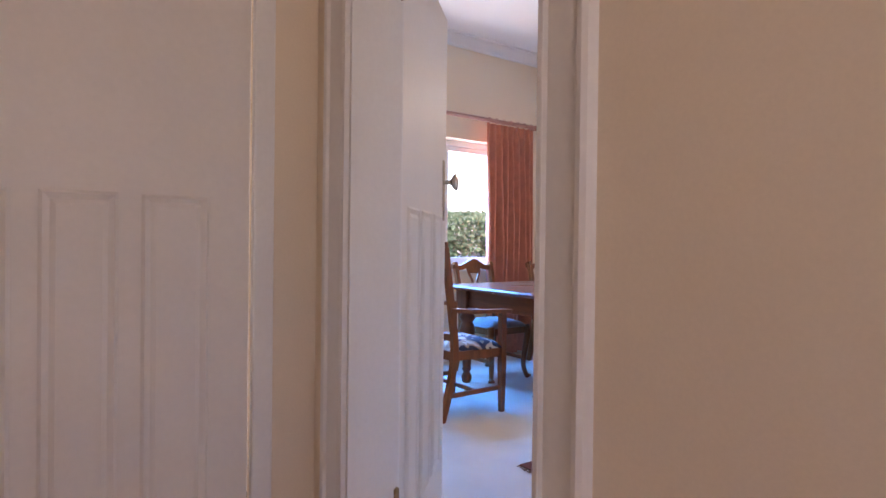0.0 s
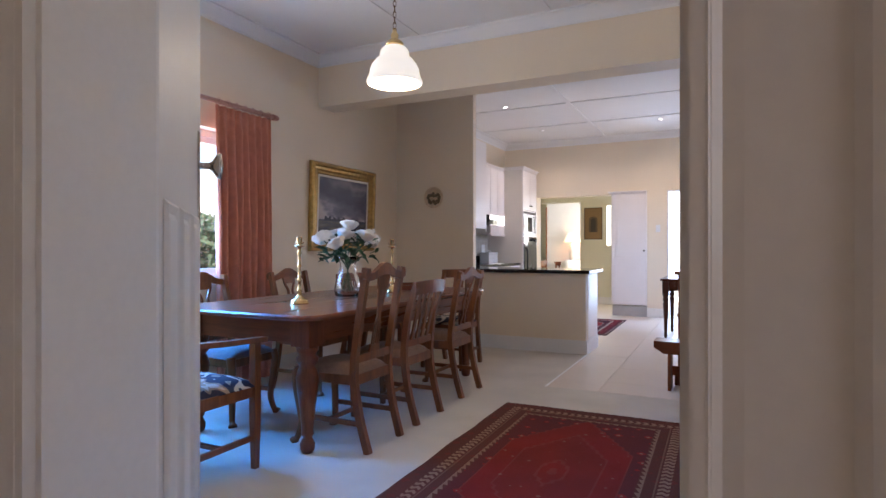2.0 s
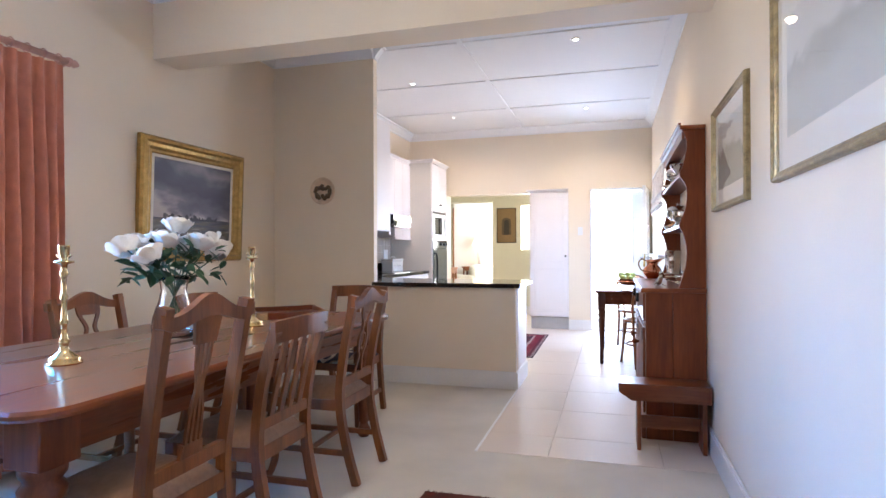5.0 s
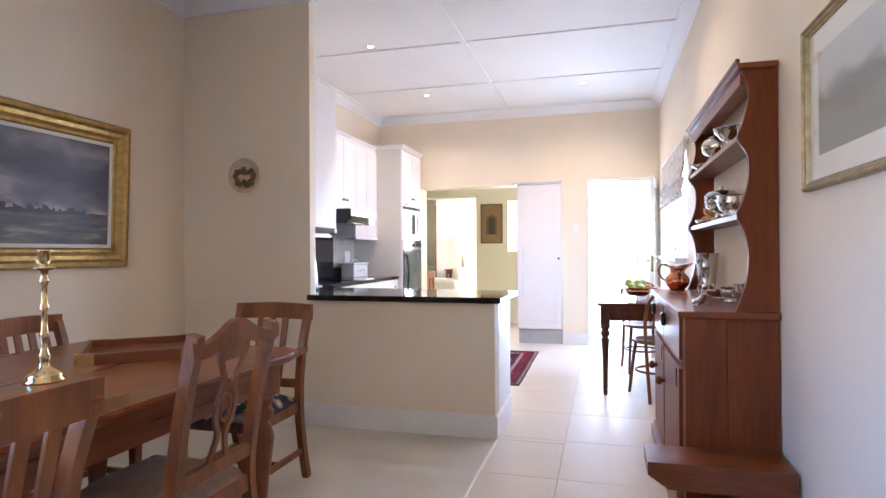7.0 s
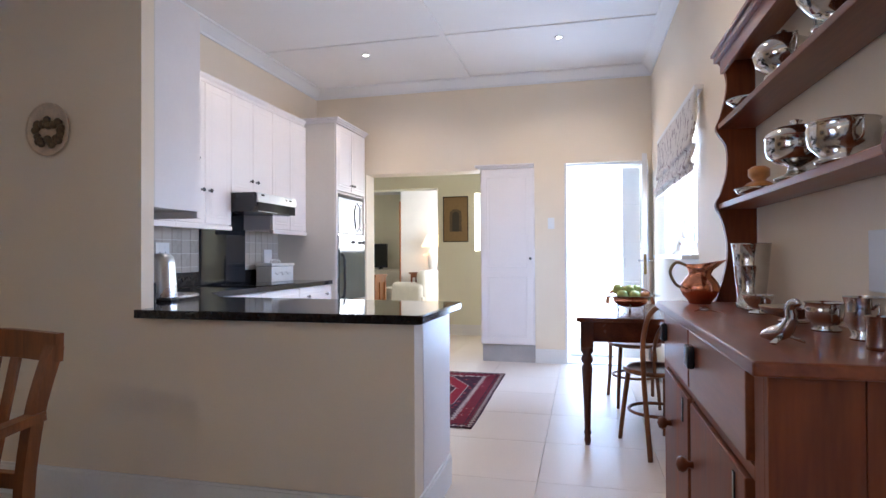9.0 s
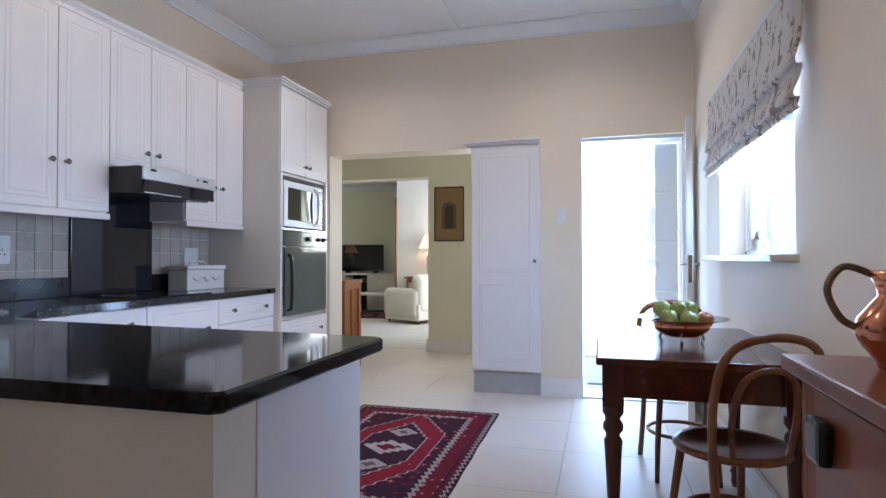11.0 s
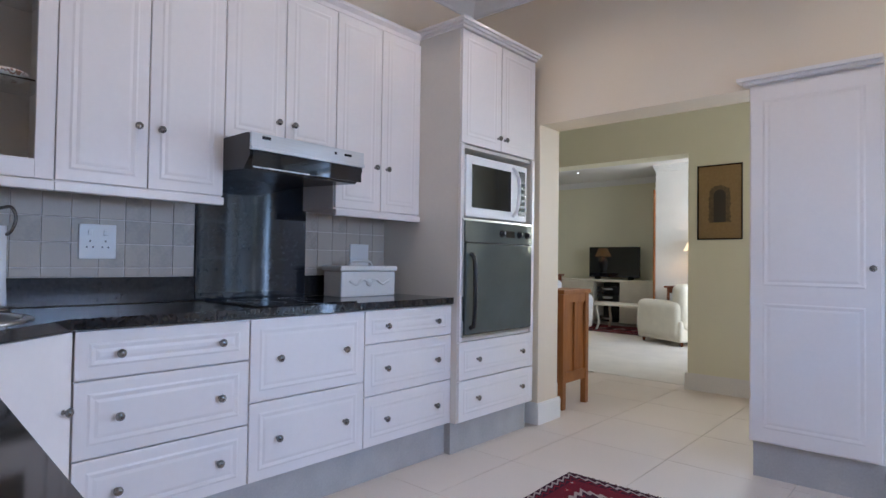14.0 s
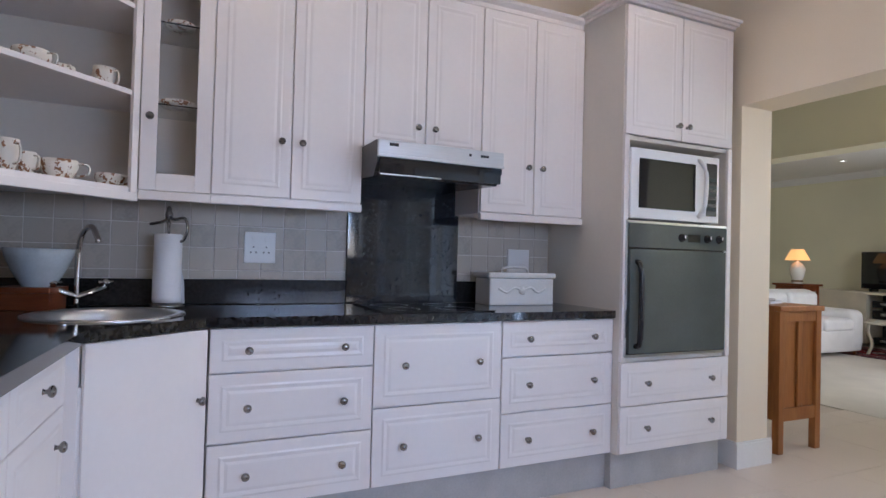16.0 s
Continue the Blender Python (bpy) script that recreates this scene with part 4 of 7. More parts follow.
# ---- dining room ----
def outline_round(x0, x1, y0, y1, r, k=5):
    pts = []
    for cx, cy, a in ((x1 - r, y1 - r, 0), (x0 + r, y1 - r, 90), (x0 + r, y0 + r, 180), (x1 - r, y0 + r, 270)):
        for i in range(k + 1):
            t = radians(a + 90 * i / k)
            pts.append((cx + r * math.cos(t), cy + r * math.sin(t)))
    return pts


def slab(bm, pts, z0, z1, edge=0.008):
    """A flat top of the given outline with an eased edge."""
    cx, cy = sum(p[0] for p in pts) / len(pts), sum(p[1] for p in pts) / len(pts)

    def ring(d, z):
        out = []
        for x, y in pts:
            l = math.hypot(x - cx, y - cy)
            out.append(bm.verts.new((x - (x - cx) / l * d, y - (y - cy) / l * d, z)))
        return out
    rs = [ring(edge, z0), ring(0, z0 + edge), ring(0, z1 - edge), ring(edge, z1)]
    for a, b in zip(rs, rs[1:]):
        for i in range(len(a)):
            bm.faces.new((a[i], a[(i + 1) % len(a)], b[(i + 1) % len(a)], b[i]))
    bm.faces.new(rs[0][::-1])
    bm.faces.new(rs[-1])
    return bm


TX, TY0, TY1 = (-2.64, -1.465), 3.20, 5.71
table = thing("dining_table", pose(0, 0, 0), "long polished red-brown wooden dining table with turned legs", "table")
part("tabletop", slab(bmesh.new(), outline_round(*TX, TY0, TY1, 0.13), 0.757, 0.787, 0.010), M_MAHOG, table, smooth=False)
for y in (TY0 + 0.12, TY1 - 0.15):
    part("end_apron", box(TX[0] + 0.13, TX[1] - 0.13, y, y + 0.03, 0.615, 0.757, 0.003), M_MAHOGX, table)
for x in (TX[0] + 0.12, TX[1] - 0.15):
    part("side_apron", box(x, x + 0.03, TY0 + 0.15, TY1 - 0.15, 0.615, 0.757, 0.003), M_MAHOG, table)
leg_prof = [(0.026, 0.0), (0.034, 0.02), (0.036, 0.05), (0.026, 0.075), (0.022, 0.09), (0.032, 0.105), (0.028, 0.125), (0.038, 0.25), (0.050, 0.36), (0.056, 0.42), (0.046, 0.47), (0.036, 0.49), (0.052, 0.51), (0.054, 0.535), (0.040, 0.555), (0.052, 0.575), (0.054, 0.60)]
for x in (TX[0] + 0.155, TX[1] - 0.155):
    for y in (TY0 + 0.155, TY1 - 0.155):
        l = part("leg", turned([(r * 1.18, z) for r, z in leg_prof], 20), M_MAHOGZ, table, smooth=True, m=pose(x, y, 0))
        part("leg_block", box(-0.066, 0.066, -0.066, 0.066, 0.60, 0.752, 0.005), M_MAHOGZ, l)


def cushion(w, d, h, z, m=None):
    """A padded drop-in seat with a soft crown."""
    bm = bmesh.new()
    n = 10
    top = [[bm.verts.new((w * (i / n - 0.5) * (1 - 0.10 * (1 - j / n)), d * (j / n - 0.5), z + h * (1 - abs(2 * i / n - 1) ** 3.5) ** 0.6 * (1 - abs(2 * j / n - 1) ** 3.5) ** 0.6)) for i in range(n + 1)] for j in range(n + 1)]
    for j in range(n):
        for i in range(n):
            bm.faces.new((top[j][i], top[j][i + 1], top[j + 1][i + 1], top[j + 1][i]))
    low = bmesh.ops.extrude_face_region(bm, geom=bm.faces[:])
    bmesh.ops.translate(bm, vec=(0, 0, -0.004), verts=[v for v in low["geom"] if isinstance(v, bmesh.types.BMVert)])
    return bm


def dining_chair(name, m, label, style, top, arms=False, seat_mat=None, w=0.46, group="dining chairs"):
    """Faces local +y. style: 'vase', 'strung' or 'slats'."""
    c = thing(name, m, label, "chair", group)
    wood_ = M_CHAIR
    hw, sd = w / 2, 0.44
    yb, yf = -sd / 2, sd / 2
    # back posts run from floor to crest, splayed behind
    for s in (-1, 1):
        pts = smooth_line([(s * (hw - 0.035), yb - 0.075, 0), (s * (hw - 0.030), yb - 0.015, 0.22), (s * (hw - 0.028), yb + 0.015, 0.45), (s * (hw - 0.026), yb - 0.015, 0.70), (s * (hw - 0.02), yb - 0.075, top - 0.03)], 5)
        part("back_post", sweep(bmesh.new(), pts, 0.034, 0.040, taper=[1.0] * len(pts), up=(0, 1, 0)), wood_, c)
    # front legs
    for s in (-1, 1):
        if style == "slats" or arms:
            part("leg", sweep(bmesh.new(), [(s * (hw - 0.025), yf - 0.03, 0), (s * (hw - 0.025), yf - 0.03, 0.30), (s * (hw - 0.025), yf - 0.03, 0.66 if arms else 0.43)], 0.042, 0.042, taper=[0.72, 1, 0.95], up=(0, 1, 0)), wood_, c)
        else:
            pts = smooth_line([(s * (hw - 0.015), yf + 0.005, 0.0), (s * (hw - 0.03), yf - 0.02, 0.035), (s * (hw - 0.045), yf - 0.035, 0.13), (s * (hw - 0.028), yf - 0.018, 0.30), (s * (hw - 0.02), yf - 0.015, 0.38), (s * (hw - 0.03), yf - 0.03, 0.44)], 4)
            k = len(pts)
            tp = [1.35 if i < 3 else 0.75 + 0.75 * (i / k) for i in range(k)]
            part("leg", sweep(bmesh.new(), pts, 0.021, 0.021, 10, tp, up=(0, 1, 0)), wood_, c, "cabriole leg", True)
    # seat rails
    zr0, zr1 = 0.375, 0.435
    part("seat_rail", box(-hw + 0.04, hw - 0.04, yf - 0.045, yf - 0.02, zr0, zr1, 0.003), wood_, c)
    part("seat_rail", box(-hw + 0.04, hw - 0.04, yb, yb + 0.025, zr0, zr1, 0.003), wood_, c)
    for s in (-1, 1):
        part("seat_rail", box(s * (hw - 0.035) - 0.012, s * (hw - 0.035) + 0.012, yb + 0.025, yf - 0.045, zr0, zr1, 0.003), wood_, c)
    part("seat", cushion(w - 0.01, sd - 0.01, 0.055, 0.435), seat_mat or M_SEAT, c, "upholstered drop-in seat", True)
    # stretchers
    for s in (-1, 1):
        part("stretcher", sweep(bmesh.new(), [(s * (hw - 0.032), yb - 0.02, 0.16), (s * (hw - 0.035), yf - 0.035, 0.16)], 0.018, 0.028), wood_, c)
    part("stretcher", box(-hw + 0.05, hw - 0.05, -0.03, -0.01, 0.148, 0.172, 0.003), wood_, c)
    # crest
    yt = yb - 0.075
    if style == "slats":
        part("crest_rail", sweep(bmesh.new(), smooth_line([(-hw, yt, top - 0.035), (0, yt - 0.018, top - 0.028), (hw, yt, top - 0.035)], 5), 0.024, 0.085), wood_, c)
    else:
        out = []
        for i in range(25):
            u = -1 + i / 12
            out.append((u * (hw + 0.012), top - 0.062 + 0.062 * (math.exp(-(u / 0.42) ** 2)) + 0.016 * max(0, abs(u) - 0.82) / 0.18))
        low = [(x * 0.98, z - 0.042 - 0.028 * math.exp(-(x / hw / 0.35) ** 2)) for x, z in reversed(out)]
        part("crest_rail", extrude_outline(bmesh.new(), out + low, 0.028, pose(0, yt - 0.014, 0)), wood_, c, "shaped crest rail")
    part("lower_rail", box(-hw + 0.04, hw - 0.04, yb - 0.005, yb + 0.02, 0.50, 0.545, 0.003), wood_, c)
    # splat
    lean = Matrix.Rotation(math.atan2(0.085, top - 0.55), 4, "X")
    base = pose(0, yb + 0.004, 0.54) @ lean
    hgt = top - 0.60
    if style == "slats":
        for x in (-0.105, -0.035, 0.035, 0.105) if not arms else (-0.075, 0.0, 0.075):
            part("slat", box(x - 0.017, x + 0.017, -0.006, 0.006, 0, hgt, 0.002, m=base), wood_, c)
    elif style == "strung":
        for x in (-0.032, -0.012, 0.012, 0.032):
            part("splat_string", sweep(bmesh.new(), [base @ Vector(p) for p in smooth_line([(x, 0, 0), (x * 0.9, 0, hgt * 0.3), (x * 0.35, 0, hgt * 0.5), (x * 0.9, 0, hgt * 0.68), (x * 1.1, 0, hgt)], 4)], 0.011, 0.010, up=(0, 1, 0)), wood_, c)
        part("splat", extrude_outline(bmesh.new(), [(-0.05, hgt * 0.80), (0.05, hgt * 0.80), (0.065, hgt + 0.01), (-0.065, hgt + 0.01)], 0.012, base @ pose(0, -0.006, 0)), wood_, c)
        part("splat_foot", extrude_outline(bmesh.new(), [(-0.055, 0), (0.055, 0), (0.045, 0.05), (-0.045, 0.05)], 0.012, base @ pose(0, -0.006, 0)), wood_, c)
    else:
        half = smooth_line([(0.075, 0, hgt + 0.02), (0.07, 0, hgt * 0.86), (0.036, 0, hgt * 0.66), (0.056, 0, hgt * 0.50), (0.050, 0, hgt * 0.34), (0.030, 0, hgt * 0.22), (0.055, 0, 0)], 4)
        # two pierced sides joined by a solid head
        for s in (-1, 1):
            out = [(s * p.x, p.z) for p in half] + [(s * max(0.006, p.x - 0.020), p.z) for p in reversed(half)]
            part("splat_side", extrude_outline(bmesh.new(), out, 0.012, base @ pose(0, -0.006, 0)), wood_, c)
        part("splat_head", extrude_outline(bmesh.new(), [(-0.068, hgt * 0.84), (0.068, hgt * 0.84), (0.074, hgt + 0.02), (-0.074, hgt + 0.02)], 0.010, base @ pose(0, -0.005, 0)), wood_, c)
        part("splat_ring", sweep(bmesh.new(), [base @ Vector((0.024 * math.cos(t * math.pi / 8), 0, hgt * 0.44 + 0.045 * math.sin(t * math.pi / 8))) for t in range(17)], 0.010, 0.010, up=(0, 1, 0)), wood_, c)
    if arms:
        for s in (-1, 1):
            x = s * (hw - 0.02)
            pts = smooth_line([(x, yb - 0.03, 0.70), (x * 1.04, -0.06, 0.685), (x * 1.08, yf - 0.04, 0.675), (x * 1.06, yf + 0.015, 0.67)], 5)
            part("arm", sweep(bmesh.new(), pts, 0.042, 0.026), wood_, c)
    return c


NR = "dining chairs"
dining_chair("armchair", pose(-1.99, 2.86, 0, 0, 0, 0), "dark wooden armchair with a navy and cream printed seat", "slats", 1.12, True, M_SEATPAT, 0.60)
dining_chair("dining_chair", pose(-1.59, 3.655, 0, 0, 0, 90), "tall brown wooden dining chair with a strung splat", "strung", 1.07, w=0.42)
dining_chair("dining_chair", pose(-1.60, 4.235, 0, 0, 0, 90), "low slat-back brown wooden dining chair", "slats", 0.925, w=0.42)
dining_chair("dining_chair", pose(-1.62, 4.99, 0, 0, 0, 90), "brown wooden dining chair with a pierced vase splat", "vase", 1.005, w=0.43)
dining_chair("dining_chair", pose(-2.56, 3.70, 0, 0, 0, -90), "brown wooden dining chair with a pierced splat, mauve seat", "vase", 0.985, w=0.44, seat_mat=M_GREYSEAT)
dining_chair("dining_chair", pose(-2.56, 4.60, 0, 0, 0, -90), "brown wooden dining chair with a pierced splat by the window wall", "vase", 0.985, w=0.46, seat_mat=M_GREYSEAT)
dining_chair("dining_chair", pose(-2.56, 5.49, 0, 0, 0, -90), "low slat-back brown wooden dining chair by the window wall", "slats", 0.90, w=0.40)
dining_chair("armchair", pose(-1.94, 5.90, 0, 0, 0, 180), "brown wooden armchair with a printed seat at the table end", "slats", 0.925, True, M_SEATPAT, 0.46)

# candlesticks, vase of roses, tray
CAND = [(0.060, 0), (0.062, 0.008), (0.052, 0.014), (0.056, 0.022), (0.036, 0.034), (0.018, 0.05), (0.014, 0.07), (0.020, 0.085), (0.012, 0.10), (0.010, 0.14), (0.017, 0.155), (0.010, 0.17), (0.009, 0.23), (0.015, 0.25), (0.009, 0.262), (0.009, 0.32), (0.016, 0.335), (0.010, 0.35), (0.012, 0.37), (0.033, 0.376), (0.034, 0.381), (0.013, 0.385), (0.014, 0.395), (0.019, 0.41), (0.019, 0.435), (0.022, 0.44), (0.013, 0.441)]
for x, y in ((-2.02, 3.76), (-1.99, 4.88)):
    c = thing("candlestick", pose(x, y, 0.787), "tall polished brass candlestick without a candle on the table", "candlestick", "brass candlesticks")
    part("stem", turned(CAND, 24), M_BRASS, c, smooth=True)
    for s in (-1, 1):
        part("arm", sweep(bmesh.new(), smooth_line([(0, 0, 0.40), (s * 0.02, 0, 0.395), (s * 0.035, 0, 0.405)], 4), 0.004, n=6), M_BRASS, c, smooth=True)

vase = thing("vase", pose(-2.10, 4.41, 0.787) @ Matrix.Diagonal((1.32, 1.32, 1.28, 1)), "clear glass vase half full of water with rose stems", "vase")
VP = [(0.066, 0.0), (0.074, 0.01), (0.078, 0.04), (0.072, 0.08), (0.052, 0.14), (0.044, 0.18), (0.050, 0.215), (0.062, 0.235)]
part("glass_body", turned(VP + [(r - 0.004, z) for r, z in reversed(VP[1:])] + [(0.002, 0.012)], 32, cap=False), M_GLASS, vase, smooth=True)
roses = thing("rose_bouquet", pose(-2.10, 4.41, 0.80) @ Matrix.Diagonal((1.18, 1.18, 1.16, 1)), "bunch of white roses with dark leaves in a vase", "flowers")
rnd = random.Random(4)


def rose(parent, p, r, tilt):
    """Cupped petals wrapped in rings round a tight heart, the outer ones curling back."""
    bm = bmesh.new()
    for ring, (rr, cnt, lo, hi, flare) in enumerate([(0.30, 3, 150, 18, 0.0), (0.48, 4, 150, 24, 0.02), (0.68, 5, 150, 36, 0.06), (0.86, 6, 150, 52, 0.14), (1.0, 7, 150, 72, 0.26)]):
        for i in range(cnt):
            a0 = 2 * math.pi * (i + 0.41 * ring) / cnt
            wd = 2 * math.pi / cnt * 1.35
            g = []
            for j in range(6):
                v = j / 5
                row = []
                for k in range(6):
                    u = k / 5 - 0.5
                    ph = radians(lo + (hi - lo) * v * (1 - 0.22 * (2 * u) ** 2))
                    a = a0 + u * wd * (0.5 + 0.5 * math.sin(math.pi * (0.15 + 0.7 * v)))
                    rad = r * rr * (1 + flare * max(0, v - 0.6) * 2.5 + 0.05 * (2 * u))
                    row.append(bm.verts.new((rad * math.sin(ph) * math.cos(a), rad * math.sin(ph) * math.sin(a), r * 0.75 + rad * math.cos(ph) * (0.9 - flare * v))))
                g.append(row)
            for q, w in zip(g, g[1:]):
                for k in range(5):
                    bm.faces.new((q[k], q[k + 1], w[k + 1], w[k]))
    lathe(bm, [(0.02 * r, 0.1 * r), (0.25 * r, 0.4 * r), (0.26 * r, 0.85 * r), (0.12 * r, 1.02 * r), (0.01 * r, 1.04 * r)], 10)
    return part("rose_bloom", bm, M_ROSE, parent, "open white rose", True, Matrix.Translation(p) @ Euler(tilt).to_matrix().to_4x4())


heads = [(0.03, -0.085, 0.405), (0.12, 0.0, 0.395), (0.08, 0.12, 0.40), (-0.05, 0.15, 0.385), (-0.12, 0.03, 0.40), (-0.09, -0.10, 0.39), (-0.01, 0.03, 0.465), (0.06, -0.175, 0.345), (-0.04, -0.20, 0.375), (0.06, 0.215, 0.36)]
for x, y, z in heads:
    rose(roses, (x, y, z - 0.035), 0.051, (-y * 3.0, x * 3.0, rnd.uniform(0, 6)))
    part("stem", sweep(bmesh.new(), smooth_line([(x * -0.25, y * -0.25, 0.015), (x * 0.12, y * 0.12, 0.2), (x, y, z - 0.02)], 4), 0.0028, n=6), M_LEAF, roses, smooth=True)
bm = bmesh.new()
for i in range(110):
    a, rr, z = rnd.uniform(0, 6.28), rnd.uniform(0.05, 0.19), rnd.uniform(0.22, 0.385)
    p = Vector((rr * math.cos(a), rr * math.sin(a), z))
    e = Euler((rnd.uniform(-0.9, 0.9), rnd.uniform(-0.9, 0.9), a + rnd.uniform(-1, 1))).to_matrix()
    s = rnd.uniform(0.022, 0.042)
    v = [bm.verts.new(p + e @ Vector(q) * s) for q in ((-1, 0, 0), (-0.3, -0.5, 0.12), (0.5, -0.42, 0.12), (1.1, 0, -0.1), (0.5, 0.42, 0.12), (-0.3, 0.5, 0.12), (0.1, 0, 0))]
    for k in range(6):
        bm.faces.new((v[k], v[(k + 1) % 6], v[6]))
part("foliage", bm, M_LEAF, roses, "dark green rose leaves")

tray = thing("serving_tray", pose(-2.09, 5.405, 0.787, 0, 0, 41), "square dark wooden tray with brass corners on the table", "tray")
part("tray_base", box(-0.205, 0.205, -0.20, 0.20, 0, 0.012, 0.002), M_MAHOGX, tray)
for s_ in (-1, 1):
    part("rim", box(-0.215, 0.215, s_ * 0.205 - 0.008, s_ * 0.205 + 0.008, 0.0, 0.042, 0.003), M_MAHOGX, tray)
    part("rim", box(s_ * 0.208 - 0.007, s_ * 0.208 + 0.007, -0.197, 0.197, 0.0, 0.042, 0.003), M_MAHOG, tray)
for sx in (-1, 1):
    for sy in (-1, 1):
        cor = bmesh.new()
        bx(cor, *sorted((sx * 0.150, sx * 0.217)), *sorted((sy * 0.2135, sy * 0.2155)), 0.002, 0.0435)
        bx(cor, *sorted((sx * 0.2155, sx * 0.2175)), *sorted((sy * 0.150, sy * 0.2155)), 0.002, 0.0435)
        bx(cor, *sorted((sx * 0.165, sx * 0.217)), *sorted((sy * 0.197, sy * 0.2155)), 0.0425, 0.0445)
        part("corner_mount", cor, M_BRASS, tray, "brass corner mount")

# pendant lamp
LX, LY = -1.235, 3.665
pend = thing("pendant_lamp", pose(LX, LY, 2.108), "lit opal glass pendant lamp on a brass chain", "lamp")
SP = [(0.177, 0.0), (0.184, 0.005), (0.186, 0.012), (0.182, 0.022), (0.174, 0.038), (0.170, 0.045), (0.170, 0.050), (0.166, 0.056), (0.162, 0.085), (0.147, 0.115), (0.122, 0.144), (0.102, 0.158), (0.098, 0.166), (0.097, 0.180), (0.092, 0.198), (0.076, 0.216), (0.054, 0.226)]
SP = [(r * 0.88, z * 0.97) for r, z in SP]
part("shade", turned(SP + [(r - 0.004, z) for r, z in reversed(SP)], 40, cap=False), M_OPAL, pend, "stepped white opal glass shade", True)
part("gallery", turned([(0.052, 0.222), (0.054, 0.235), (0.040, 0.25), (0.022, 0.262), (0.024, 0.285), (0.014, 0.30), (0.012, 0.325)], 24), M_BRASS, pend, "brass gallery", True)
for k in range(21):
    z = 0.325 + k * 0.0318
    ln = sweep(bmesh.new(), [(0.009 * math.cos(t * math.pi / 5), 0, z + 0.016 + 0.021 * math.sin(t * math.pi / 5)) for t in range(11)], 0.0022, n=5, up=(0, 1, 0))
    bmesh.ops.rotate(ln, cent=(0, 0, 0), matrix=Matrix.Rotation(radians(90 * (k % 2) + 20), 3, "Z"), verts=ln.verts)
    part("chain_link", ln, M_DARKBRASS, pend, smooth=True)
part("ceiling_rose", turned([(0.012, 0.962), (0.045, 0.972), (0.055, 1.002)], 24), M_BRASS, pend, "", True)
lamp("pendant_bulb", "POINT", pose(LX, LY, 2.13), 5, (1.0, 0.82, 0.60), radius=0.05)


# pictures
def framed(name, m, w, h, label, frame_mat, fw, depth, art, mount=0.0, glazed=False):
    """A framed picture in local x, z, facing local -y."""
    p = thing(name, m, label, "picture")
    prof = [(0, 0.0), (0, -depth * 0.6), (fw * 0.12, -depth * 0.95), (fw * 0.3, -depth), (fw * 0.42, -depth * 0.72), (fw * 0.62, -depth * 0.66), (fw * 0.78, -depth * 0.42), (fw * 0.92, -depth * 0.45), (fw, -depth * 0.25), (fw, 0)]
    bm = bmesh.new()
    rings = []
    for sx, sz in ((-1, -1), (1, -1), (1, 1), (-1, 1)):
        rings.append([bm.verts.new((sx * (w / 2 - u), y, sz * (h / 2 - u))) for u, y in prof])
    for i in range(4):
        a, b = rings[i], rings[(i + 1) % 4]
        for k in range(len(prof) - 1):
            bm.faces.new((a[k], a[k + 1], b[k + 1], b[k]))
    part("frame", bm, frame_mat, p)
    iw, ih = w - 2 * fw, h - 2 * fw
    if mount:
        part("mount", box(-iw / 2, iw / 2, -depth * 0.22, -0.002, -ih / 2, ih / 2), M_MOUNT, p, "cream mount")
        part("drawing", box(-iw / 2 + mount, iw / 2 - mount, -depth * 0.24, -depth * 0.22, -ih / 2 + mount, ih / 2 - mount), art, p)
    else:
        lw = 0.022
        ln = bmesh.new()
        for a in ((-iw / 2, iw / 2, -ih / 2, -ih / 2 + lw), (-iw / 2, iw / 2, ih / 2 - lw, ih / 2), (-iw / 2, -iw / 2 + lw, -ih / 2 + lw, ih / 2 - lw), (iw / 2 - lw, iw / 2, -ih / 2 + lw, ih / 2 - lw)):
            bx(ln, a[0], a[1], -depth * 0.34, -depth * 0.245, a[2], a[3])
        if fw > 0.05:
            part("slip", ln, M_MOUNT, p, "pale inner slip")
        part("canvas", box(-iw / 2, iw / 2, -depth * 0.24, -0.002, -ih / 2, ih / 2), art, p, "painted canvas")
    if glazed:
        g = part("glass", box(-iw / 2, iw / 2, -depth * 0.32, -depth * 0.30, -ih / 2, ih / 2), M_PANE, p)
        g.visible_shadow = False
    return p


framed("painting", pose(WEST, 5.92, 1.582, 0, 0, 90) @ pose(0, -0.004, 0, 2.0), 1.155, 0.91, "oil painting of a stormy coast in a wide gold frame", M_GOLD, 0.122, 0.055, M_SEA)
framed("picture", pose(EAST, 2.08, 1.82, 0, 0, -90), 1.02, 0.66, "pale framed drawing under glass in a gilt frame", M_GILTDARK, 0.035, 0.028, M_WATER_A, 0.10, True)
framed("picture", pose(EAST, 3.835, 1.765, 0, 0, -90), 1.09, 0.66, "pale framed landscape under glass in a gilt frame", M_GILTDARK, 0.035, 0.028, M_WATER_A, 0.10, True)
framed("picture", pose(EAST, 5.22, 1.69, 0, 0, -90), 0.84, 0.555, "grey-green framed watercolour under glass", M_GILTDARK, 0.035, 0.028, M_WATER_B, 0.075, True)

